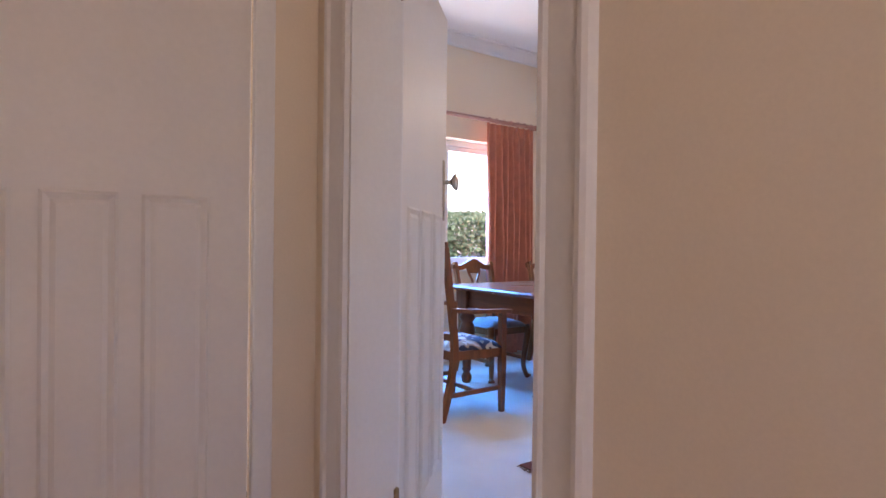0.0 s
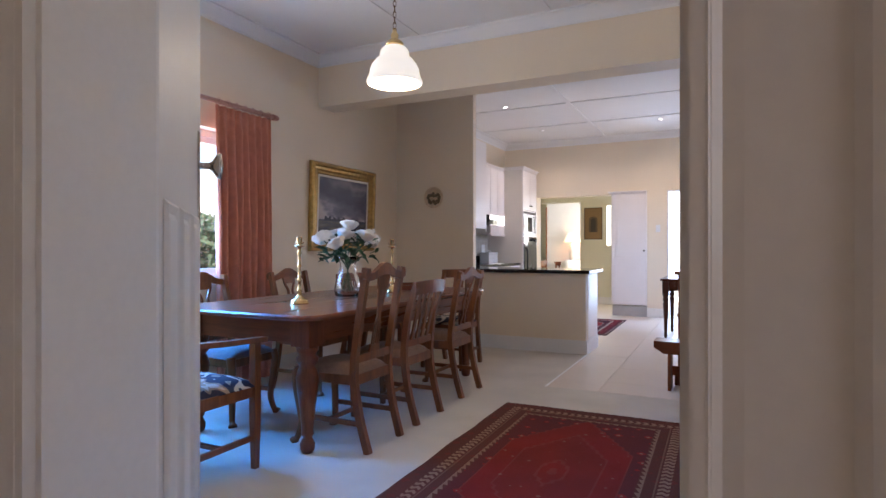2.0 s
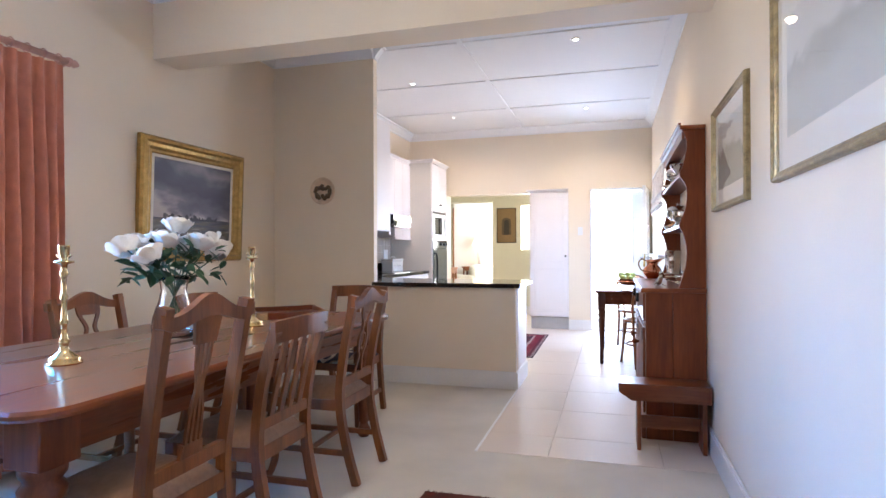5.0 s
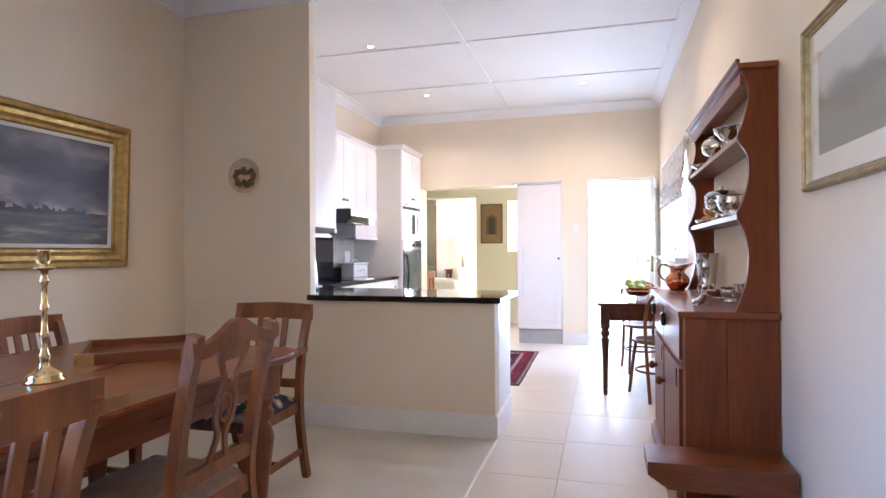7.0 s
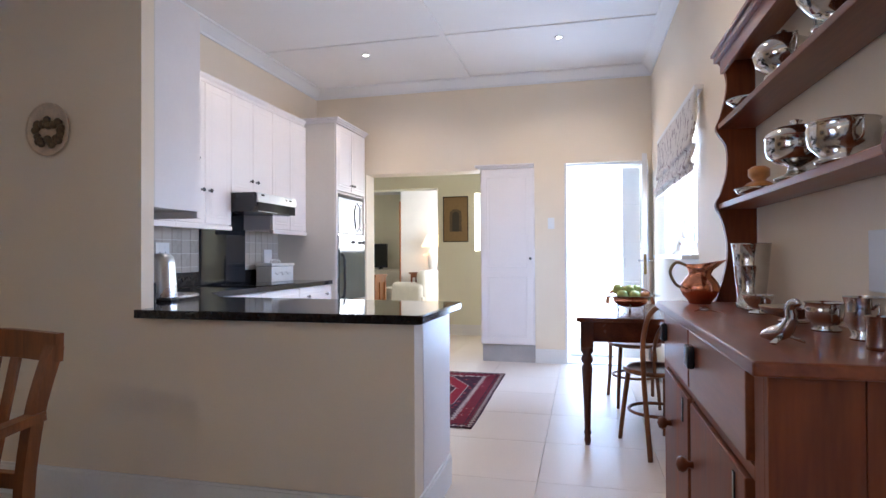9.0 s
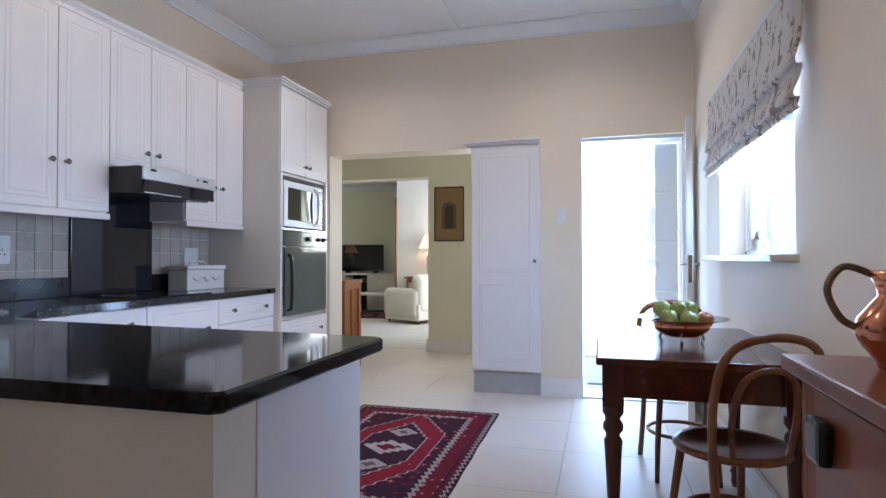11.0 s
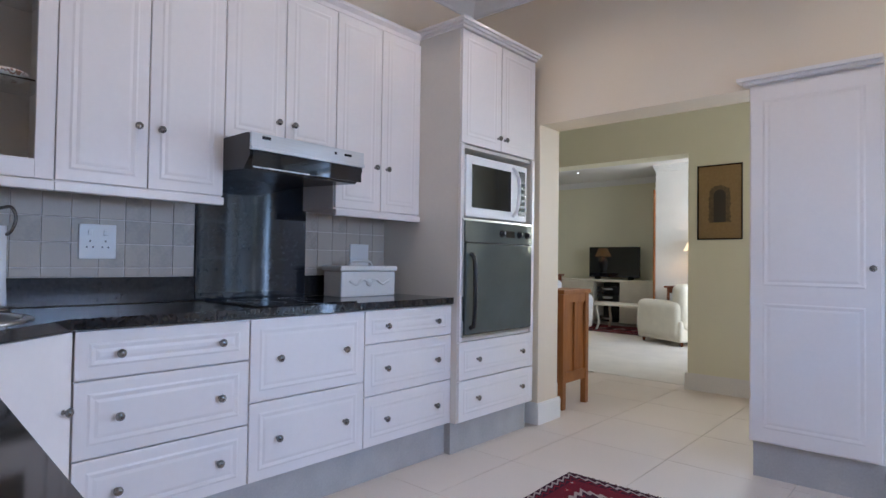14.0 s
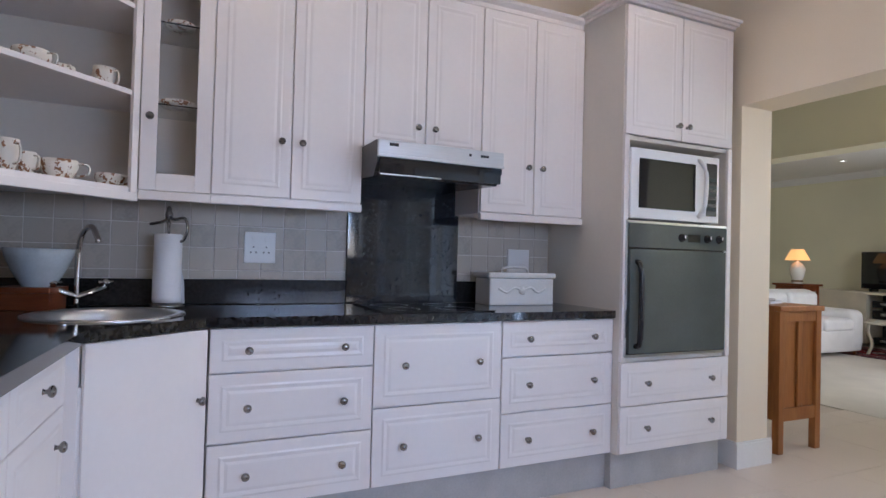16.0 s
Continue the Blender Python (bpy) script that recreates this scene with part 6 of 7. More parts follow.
part("handle", sweep(bmesh.new(), smooth_line([(TX1 + 0.02, OY0 + 0.05, 0.74), (TX1 + 0.055, OY0 + 0.05, 0.78), (TX1 + 0.055, OY0 + 0.05, 1.12), (TX1 + 0.02, OY0 + 0.05, 1.17)], 4), 0.014, n=8), M_BLACK, ov, "black bar handle", True)
for y in (OY0 + 0.36, OY0 + 0.55, OY0 + 0.64):
    part("dial", turned([(0.022, 0), (0.022, 0.006), (0.016, 0.010), (0.014, 0.026), (0.002, 0.028)], 18), M_BLACK, ov, "black dial", True, pose(TX1 + 0.018, y, 1.303, 0, 90, 0))
    part("dial_mark", box(TX1 + 0.0462, TX1 + 0.0475, y - 0.003, y + 0.003, 1.300, 1.316), M_PLASTICW, ov, "white dial mark")
part("clock", box(TX1 + 0.018, TX1 + 0.020, OY0 + 0.41, OY0 + 0.50, 1.283, 1.323), M_BLACKGLASS, ov, "clock window")

# tall broom cupboard in the archway
cb = thing("tall_cupboard", pose(0, 0, 0), "tall white panelled cupboard on a grey plinth", "cupboard")
part("body", box(-1.285, -0.702, 11.022, 11.56, 0.19, 2.10), M_CAB, cb)
part("plinth", box(-1.27, -0.702, 11.045, 11.55, 0, 0.189), M_GREYPLINTH, cb, "grey tiled plinth")
bm = box(-1.275, -0.712, 11.002, 11.021, 0.20, 2.085, 0.003)
panel_frame(bm, -1.215, -0.772, 0.27, 0.93, 11.002, -1)
panel_frame(bm, -1.215, -0.772, 1.02, 2.01, 11.002, -1)
d = part("door", bm, M_CAB, cb)
knob(d, -0.742, 11.002, 1.12, "-y")
bm = bmesh.new()
bx(bm, -1.315, -0.702, 10.985, 11.56, 2.10, 2.118, 0.004)
bx(bm, -1.340, -0.702, 10.965, 11.56, 2.119, 2.140, 0.004)
part("cornice", bm, M_CAB, cb)

# things on the worktops
sink = thing("sink", pose(*SINK), "round stainless steel sink set in the corner", "sink")
part("basin", turned([(0.268, 0.0005), (0.268, 0.004), (0.258, 0.007), (0.240, 0.006), (0.232, 0.0), (0.226, -0.02), (0.212, -0.10), (0.185, -0.135), (0.12, -0.150), (0.03, -0.153), (0.002, -0.153)], 48, cap=False), M_STEEL, sink, smooth=True)
part("waste", turned([(0.002, -0.150), (0.03, -0.150), (0.034, -0.1525)], 20, cap=False), M_CHROME, sink, "dark round waste", True)
tap = thing("tap", pose(-3.13, 7.725, 0.916, 0, 0, -60), "chrome mixer tap with a swan neck and cross handles", "tap")
part("spout", sweep(bmesh.new(), smooth_line([(0, 0, 0), (0, 0, 0.20), (0, 0.03, 0.30), (0, 0.11, 0.335), (0, 0.165, 0.29), (0, 0.17, 0.27)], 6), 0.011, n=10, up=(1, 0, 0)), M_SILVER, tap, smooth=True)
part("bridge", sweep(bmesh.new(), [(-0.10, 0.03, 0.085), (0, 0, 0.045), (0.10, 0.03, 0.085)], 0.013, n=10), M_SILVER, tap, smooth=True)
for s in (-1, 1):
    h = part("handle", turned([(0.012, 0), (0.012, 0.03), (0.02, 0.036), (0.004, 0.05)], 12), M_SILVER, tap, "", True, pose(s * 0.10, 0.03, 0.07))
    for a in (0, 90):
        part("cross_bar", sweep(bmesh.new(), [(-0.03, 0, 0.036), (0.03, 0, 0.036)], 0.006, n=8), M_SILVER, h, "", True, pose(0, 0, 0, 0, 0, a))
tw = thing("paper_towel_holder", pose(-3.125, 8.06, 0.916) @ Matrix.Diagonal((1.02, 1.02, 1.08, 1)), "white paper towel roll on a metal bird holder", "paper towel")
part("base", turned([(0.075, 0), (0.076, 0.012), (0.06, 0.016), (0.006, 0.02), (0.006, 0.335), (0.01, 0.34), (0.002, 0.35)], 24), M_CHROME, tw, smooth=True)
part("roll", turned([(0.02, 0.02), (0.055, 0.02), (0.057, 0.04), (0.055, 0.295), (0.02, 0.297)], 28, cap=False), M_PAPER, tw, "white paper roll", True)
bm = bmesh.new()
prev = None
for i in range(9):
    u = i / 8
    row = []
    for k in range(7):
        v = k / 6
        a = 2.6 + 1.5 * u
        r = 0.0585 + 0.035 * u * u * (1 - v) ** 1.5 + 0.005 * math.sin(9 * v + 5 * u)
        row.append(bm.verts.new((r * math.cos(-a), r * math.sin(-a), 0.022 + 0.262 * v - 0.012 * u * (1 - v))))
    if prev:
        for k in range(6):
            bm.faces.new((prev[k], prev[k + 1], row[k + 1], row[k]))
    prev = row
part("loose_sheet", bm, M_PAPER, tw, "crumpled loose sheet", True)
part("bird", sweep(bmesh.new(), smooth_line([(-0.085, 0.0, 0.335), (-0.03, 0, 0.345), (0.0, 0, 0.36), (0.03, 0, 0.355), (0.07, 0, 0.36), (0.085, 0, 0.32), (0.07, 0, 0.275), (0.05, 0, 0.265)], 5), 0.006, n=8, up=(0, 1, 0)), M_CHROME, tw, "metal bird-shaped arm", True, pose(0, 0, 0, 0, 0, 60))
part("bird_body", turned([(0.002, 0), (0.014, 0.01), (0.017, 0.024), (0.010, 0.04), (0.011, 0.05), (0.002, 0.06)], 14), M_CHROME, tw, "", True, pose(0, 0, 0.35))
wb = thing("wooden_box", pose(-3.09, 7.575, 0.916, 0, 0, 75) @ Matrix.Diagonal((0.9, 0.9, 0.9, 1)), "small carved wooden box in the corner", "box")
part("case", box(-0.11, 0.11, -0.08, 0.08, 0, 0.075, 0.004), M_MAHOGX, wb)
part("lid", box(-0.115, 0.115, -0.085, 0.085, 0.0755, 0.10, 0.004), M_MAHOGX, wb)
bowl = thing("bowl", pose(-3.085, 7.60, 1.0065) @ Matrix.Diagonal((1.0, 1.0, 1.2, 1)), "pale grey-white ceramic bowl on the wooden box", "bowl")
part("body", turned([(0.055, 0), (0.06, 0.006), (0.09, 0.05), (0.115, 0.10), (0.122, 0.125), (0.118, 0.127), (0.108, 0.10), (0.05, 0.015), (0.002, 0.012)], 32, cap=False), M_BOWL, bowl, smooth=True)
bb = thing("bread_bin", pose(-3.085, 9.815, 0.916) @ Matrix.Diagonal((1.1, 1.24, 1.08, 1)), "white embossed lidded bread bin", "bread bin")
part("case", box(-0.075, 0.075, -0.165, 0.165, 0, 0.135, 0.008), M_PORC, bb)
part("lid", box(-0.084, 0.084, -0.174, 0.174, 0.136, 0.165, 0.010), M_PORC, bb)
part("handle", sweep(bmesh.new(), smooth_line([(0, -0.07, 0.163), (0, -0.05, 0.188), (0, 0.05, 0.188), (0, 0.07, 0.163)], 4), 0.007, n=8), M_PORC, bb, "", True)
em = bmesh.new()
for s in (-1, 1):
    sweep(em, smooth_line([(0.076, 0, 0.07), (0.078, s * 0.04, 0.09), (0.077, s * 0.08, 0.065), (0.077, s * 0.12, 0.085)], 5), 0.006, n=6)
lathe(em, [(0.022, 0), (0.018, 0.006), (0.002, 0.008)], 12, pose(0.074, 0, 0.075, 0, 90, 0))
part("relief", em, M_PORC, bb, "raised garland", True)
kt = thing("kettle", pose(-2.46, 7.52, 0.916, 0, 0, 200) @ Matrix.Diagonal((1.05, 1.05, 1.2, 1)), "steel and black electric kettle on the worktop", "kettle")
part("body", turned([(0.075, 0.0), (0.078, 0.02), (0.076, 0.06), (0.066, 0.17), (0.06, 0.20), (0.045, 0.215), (0.002, 0.222)], 28), M_STEEL, kt, smooth=True)
part("base", turned([(0.082, 0), (0.082, 0.016), (0.002, 0.018)], 24), M_BLACK, kt, smooth=True)
part("handle", sweep(bmesh.new(), smooth_line([(0.05, 0, 0.21), (0.11, 0, 0.205), (0.125, 0, 0.13), (0.085, 0, 0.04)], 5), 0.012, n=8), M_BLACK, kt, "black handle", True)


def wall_socket(m, label, holes=True):
    s = thing("wall_socket", m, label, "socket")
    part("plate", box(0, 0.010, -0.073, 0.073, -0.075, 0.075, 0.003), M_PLASTICW, s)
    if holes:
        for y in (-0.03, 0.03):
            for dy, dz in ((0, 0.014), (-0.012, -0.012), (0.012, -0.012)):
                part("socket_hole", turned([(0.004, 0), (0.004, 0.0006)], 10), M_BLACK, s, "", False, pose(0.010, y + dy, dz - 0.012, 0, 90, 0))
            part("rocker", box(0.010, 0.013, y - 0.008, y + 0.008, 0.028, 0.05, 0.001), M_PLASTICW, s)
    return s


wall_socket(pose(WEST + 0.008, 8.46, 1.19), "white double plug socket on the tiled splashback")
wall_socket(pose(WEST + 0.008, 9.93, 1.15), "white blank cover plate on the tiled splashback", False)
wall_socket(pose(EAST, 6.35, 1.14, 0, 0, 180), "white double plug socket behind the dresser", False)

# kitchen rug
rug("kitchen_rug", pose(-1.46, 9.47, 0.0, 0, 0, 0.5), 1.06, 1.80, M_KRUG, "red and black tribal rug on the kitchen tiles")


# kitchen table, chairs, fruit
ktab = thing("kitchen_table", pose(0, 0, 0), "dark red-brown wooden kitchen table with turned legs", "table")
part("tabletop", box(-0.235, 0.475, 8.36, 9.44, 0.752, 0.780, 0.008), M_DARKTABLE, ktab)
for y in (8.41, 9.365):
    part("apron", box(-0.15, 0.40, y, y + 0.025, 0.63, 0.752, 0.002), M_DARKTABLE, ktab)
for x in (-0.19, 0.41):
    part("apron", box(x, x + 0.025, 8.46, 9.34, 0.63, 0.752, 0.002), M_DARKTABLE, ktab)
kl = [(0.014, 0), (0.020, 0.03), (0.016, 0.06), (0.024, 0.075), (0.018, 0.09), (0.022, 0.25), (0.030, 0.42), (0.034, 0.47), (0.022, 0.49), (0.036, 0.51), (0.036, 0.53), (0.024, 0.55), (0.038, 0.57), (0.038, 0.60)]
for x in (-0.175, 0.425):
    for y in (8.425, 9.375):
        l = part("leg", turned(kl, 18), M_DARKLEG, ktab, smooth=True, m=pose(x, y, 0))
        part("leg_block", box(-0.038, 0.038, -0.038, 0.038, 0.60, 0.750, 0.003), M_DARKLEG, l)


def bentwood_chair(m, label):
    """Round seat, looped back; faces local +y."""
    c = thing("bentwood_chair", m, label, "chair", "bentwood chairs")
    part("seat", turned([(0.002, 0.445), (0.17, 0.447), (0.195, 0.455), (0.20, 0.465), (0.195, 0.478), (0.17, 0.475), (0.15, 0.468), (0.002, 0.466)], 32, cap=False), M_BENT, c, "round wooden seat", True)
    part("seat_ring", sweep(bmesh.new(), [(0.165 * math.cos(t * math.pi / 12), 0.165 * math.sin(t * math.pi / 12), 0.22) for t in range(25)], 0.010, n=8), M_BENT, c, "", True)
    for s in (-1, 1):
        part("front_leg", sweep(bmesh.new(), smooth_line([(s * 0.15, 0.19, 0), (s * 0.14, 0.16, 0.2), (s * 0.12, 0.125, 0.45)], 4), 0.015, n=10, taper=[0.8 + 0.3 * i / 8 for i in range(9)], up=(0, 1, 0)), M_BENT, c, "", True)
    lp = smooth_line([(-0.175, -0.24, 0), (-0.165, -0.18, 0.25), (-0.165, -0.15, 0.46), (-0.185, -0.19, 0.68), (-0.15, -0.23, 0.84), (0, -0.245, 0.885), (0.15, -0.23, 0.84), (0.185, -0.19, 0.68), (0.165, -0.15, 0.46), (0.165, -0.18, 0.25), (0.175, -0.24, 0)], 6)
    part("back_loop", sweep(bmesh.new(), lp, 0.0145, n=10, up=(0, 1, 0)), M_BENT, c, "bent back hoop and rear legs", True)
    ip = smooth_line([(-0.10, -0.155, 0.46), (-0.115, -0.18, 0.62), (-0.085, -0.205, 0.74), (0, -0.215, 0.775), (0.085, -0.205, 0.74), (0.115, -0.18, 0.62), (0.10, -0.155, 0.46)], 6)
    part("inner_loop", sweep(bmesh.new(), ip, 0.011, n=8, up=(0, 1, 0)), M_BENT, c, "", True)
    return c


bentwood_chair(pose(0.235, 8.48, 0, 0, 0, 22), "dark bentwood chair pushed under the table")
bentwood_chair(pose(0.19, 9.52, 0, 0, 0, 184), "dark bentwood chair at the far side of the table")
fb = thing("fruit_bowl", pose(0.11, 8.80, 0.78), "footed copper bowl with a wide silver rim", "bowl")
part("body", turned([(0.002, 0.035), (0.07, 0.035), (0.105, 0.06), (0.115, 0.095), (0.112, 0.095), (0.10, 0.062), (0.06, 0.042), (0.002, 0.042)], 32, cap=False), M_COPPER, fb, smooth=True)
part("rim", turned([(0.110, 0.094), (0.182, 0.108), (0.185, 0.111), (0.110, 0.098)], 32, cap=False), M_SILVER, fb, "wide silver rim", True)
for k in range(3):
    a = 2 * math.pi * k / 3 + 0.4
    part("foot", sweep(bmesh.new(), smooth_line([(0.09 * math.cos(a), 0.09 * math.sin(a), 0.055), (0.10 * math.cos(a), 0.10 * math.sin(a), 0.02), (0.088 * math.cos(a), 0.088 * math.sin(a), 0.003)], 4), 0.006, n=7), M_SILVER, fb, "", True)


def fruit(m, r, material, label, cat="apple"):
    f = turned([(0.002, r * 0.12), (r * 0.35, 0.0), (r * 0.8, r * 0.25), (r, r * 0.85), (r * 0.85, r * 1.45), (r * 0.4, r * 1.72), (r * 0.12, r * 1.62), (0.001, r * 1.52)], 20)
    o = thing(cat, m, label, cat, "fruit in the bowl")
    part("flesh", f, material, o, smooth=True)
    part("stalk", sweep(bmesh.new(), [(0, 0, r * 1.5), (0.003, 0.002, r * 1.85)], 0.0018, n=5), M_MAHOGZ, o)
    return o


for i, (x, y, z) in enumerate([(-0.055, -0.03, 0.062), (0.01, -0.06, 0.062), (0.065, -0.01, 0.062), (0.03, 0.055, 0.062), (-0.04, 0.05, 0.062), (0.0, 0.0, 0.125), (0.055, 0.045, 0.125), (-0.05, 0.01, 0.125)]):
    fruit(pose(0.11 + x, 8.80 + y, 0.798 + z, 20 * i, 13 * i, 40 * i), 0.037, M_APPLE, "green apple in the copper bowl")
fruit(pose(0.195, 8.765, 0.868, 30, 0, 0), 0.031, M_LEMON, "orange fruit in the copper bowl", "orange")

# roman blind and window ornament
bl = thing("roman_blind", pose(0, 0, 0), "floral roman blind drawn up over the kitchen window", "blind")
bm = bmesh.new()
prof = [(0.452, 2.13), (0.448, 2.0), (0.440, 1.90), (0.424, 1.835), (0.428, 1.812), (0.444, 1.806), (0.436, 1.76), (0.418, 1.715), (0.422, 1.697), (0.438, 1.692), (0.430, 1.668), (0.436, 1.655)]
pp = smooth_line([(x, 0, z) for x, z in prof], 3)
nn = 18
g = []
for j in range(nn + 1):
    y = 8.42 + (10.18 - 8.42) * j / nn
    g.append([bm.verts.new((p.x + 0.006 * noise.noise(Vector((y * 3, p.z * 4, 0))), y, p.z + 0.008 * noise.noise(Vector((y * 2, p.z, 4))) * (2.13 - p.z) * 3)) for p in pp])
for a, b in zip(g, g[1:]):
    for i in range(len(pp) - 1):
        bm.faces.new((a[i], a[i + 1], b[i + 1], b[i]))
r = bmesh.ops.extrude_face_region(bm, geom=bm.faces[:])
bmesh.ops.translate(bm, vec=(0.012, 0, 0), verts=[v for v in r["geom"] if isinstance(v, bmesh.types.BMVert)])
part("cloth", bm, M_BLIND, bl, smooth=True)
part("headrail", box(0.448, 0.499, 8.42, 10.18, 2.125, 2.155, 0.003), M_TRIM, bl, "white headrail")
orn = thing("ornament", pose(0.47, 9.05, 1.155), "small brown and white china ornament on the sill", "ornament")
part("body", turned([(0.06, 0), (0.06, 0.01), (0.03, 0.03), (0.035, 0.06), (0.018, 0.085), (0.02, 0.10), (0.002, 0.115)], 16), M_CHINA, orn, smooth=True)


# ---- dresser and its silver ----
dr = thing("dresser", pose(0, 0, 0), "tall stained pine kitchen dresser with open shelves", "dresser")
DX, DY0, DY1 = 0.140, 5.985, 7.40
part("carcass_side", box(DX, 0.30, DY0, DY0 + 0.025, 0.0, 0.930, 0.002), M_DRESS, dr)
part("carcass_side", box(0.302, 0.495, DY0, DY0 + 0.025, 0.0, 0.930, 0.002), M_DRESS, dr)
part("carcass_side", box(DX, 0.495, DY1 - 0.025, DY1, 0.0, 0.930, 0.002), M_DRESS, dr)
part("carcass_back", box(0.475, 0.495, DY0 + 0.025, DY1 - 0.025, 0.05, 0.930), M_DRESS, dr)
part("carcass_floor", box(DX + 0.02, 0.475, DY0 + 0.025, DY1 - 0.025, 0.08, 0.10), M_DRESSY, dr)
part("face_frame", (lambda q: ([bx(q, DX, DX + 0.02, *a, 0.002) for a in ((DY0 + 0.025, DY0 + 0.09, 0.08, 0.930), (DY1 - 0.09, DY1 - 0.025, 0.08, 0.930), (DY0 + 0.09, DY1 - 0.09, 0.70, 0.73), (DY0 + 0.09, DY1 - 0.09, 0.08, 0.13), (6.735, 6.775, 0.13, 0.70))], q)[1])(bmesh.new()), M_DRESS, dr)
part("counter", box(DX - 0.03, 0.497, DY0 - 0.02, DY1 + 0.02, 0.931, 0.960, 0.006), M_DRESSY, dr, "polished counter top")
part("plinth_moulding", (lambda q: (bx(q, DX - 0.03, DX - 0.001, DY0 - 0.0, DY1, 0.0, 0.085, 0.008), bx(q, DX - 0.018, DX - 0.001, DY0, DY1, 0.0855, 0.105, 0.005), q)[2])(bmesh.new()), M_DRESSY, dr)
for y0, y1, py in ((6.08, 6.755, 6.665), (6.755, 7.31, 7.24)):
    d = part("drawer", box(DX - 0.012, DX + 0.02, y0 + 0.012, y1 - 0.012, 0.735, 0.920, 0.004), M_DRESSY, dr)
    part("pull", box(DX - 0.036, DX - 0.0125, py - 0.032, py + 0.032, 0.815, 0.885, 0.010), M_BLACK, d, "dark iron cup pull")
for y0, y1, ky in ((6.10, 6.735, 6.69), (6.775, 7.31, 7.14)):
    bm = box(DX - 0.012, DX + 0.015, y0 + 0.004, y1 - 0.004, 0.135, 0.695, 0.004)
    d = part("door", bm, M_DRESS, dr)
    part("knob", turned([(0.012, 0), (0.010, 0.014), (0.020, 0.02), (0.025, 0.032), (0.020, 0.044), (0.002, 0.05)], 16), M_MAHOGZ, d, "turned wooden knob", True, pose(DX - 0.012, ky, 0.515, 0, -90, 0))
    part("hinge", box(DX - 0.016, DX - 0.0122, y0 + 0.08, y0 + 0.096, 0.60, 0.68, 0.001), M_BLACK, d, "black key plate")


def hutch_side(y, name="hutch_side"):
    """Scalloped upright: front edge swells at each shelf."""
    edge = smooth_line([(0.335, 0, 0.961), (0.350, 0, 1.00), (0.378, 0, 1.10), (0.385, 0, 1.20), (0.365, 0, 1.30), (0.343, 0, 1.345), (0.343, 0, 1.372), (0.362, 0, 1.41), (0.386, 0, 1.50), (0.384, 0, 1.60), (0.353, 0, 1.655), (0.346, 0, 1.685), (0.364, 0, 1.73), (0.388, 0, 1.84), (0.382, 0, 1.91), (0.358, 0, 1.955)], 4)
    out = [(p.x, p.z) for p in edge] + [(0.495, 1.955), (0.495, 0.961)]
    return part(name, extrude_outline(bmesh.new(), out, 0.026, pose(0, y, 0)), M_DRESS, dr, "scalloped side board")


hutch_side(DY0 + 0.002)
hutch_side(7.372)
for z in (1.343, 1.672):
    bm = box(0.352, 0.494, DY0 + 0.028, 7.372, z, z + 0.022, 0.003)
    s = part("shelf", bm, M_DRESSY, dr)
    part("plate_rail", box(0.366, 0.374, DY0 + 0.03, 7.370, z + 0.0222, z + 0.027), M_DRESSY, s)
part("top_board", box(0.345, 0.495, DY0 - 0.015, 7.412, 1.956, 1.980, 0.004), M_DRESSY, dr)
part("cornice_strip", box(0.335, 0.352, DY0 - 0.022, 7.418, 1.981, 1.995, 0.003), M_DRESSY, dr)
part("frieze", box(0.362, 0.378, DY0 + 0.028, 7.372, 1.90, 1.955, 0.003), M_DRESSY, dr)

bench = thing("bench", pose(0, 0, 0) @ Matrix.Diagonal((1, 1, 1.11, 1)), "low red-brown wooden bench beside the dresser", "bench")
part("seat_board", extrude_outline(bmesh.new(), [(-0.03, 0.36), (0.485, 0.36), (0.485, 0.27), (0.045, 0.27), (-0.03, 0.315)], 0.22, pose(0, 5.735, 0)), M_MAHOGX, bench)
for x in (0.075, 0.44):
    part("leg_board", box(x, x + 0.024, 5.75, 5.945, 0, 0.27, 0.003), M_MAHOGZ, bench)
part("stretcher", box(0.10, 0.44, 5.845, 5.865, 0.10, 0.17, 0.003), M_MAHOGX, bench)


def silver(name, x, y, z, prof, label, lid=None, handles=True, material=None, hs=1.0, group="silverware", size=1.0, tall=1.0):
    material = material or M_SILVER
    c = thing(name, pose(x, y, z) @ Matrix.Diagonal((size, size, size * tall, 1)), label, "silverware", group)
    part("body", turned(prof, 32, cap=False), material, c, smooth=True)
    r = max(p[0] for p in prof)
    zt = prof[-1][1]
    if lid:
        part("lid", turned([(p, q + zt) for p, q in lid], 32, cap=False), material, c, "domed lid", True)
    if handles:
        zm = zt * 0.75
        for s in (-1, 1):
            part("handle", sweep(bmesh.new(), smooth_line([(0, s * r * 0.93, zm), (0, s * (r + 0.03 * hs), zm + 0.015), (0, s * (r + 0.03 * hs), zm - 0.03 * hs), (0, s * r * 0.9, zm - 0.04 * hs)], 4), 0.004, n=7), material, c, "", True)
    return c


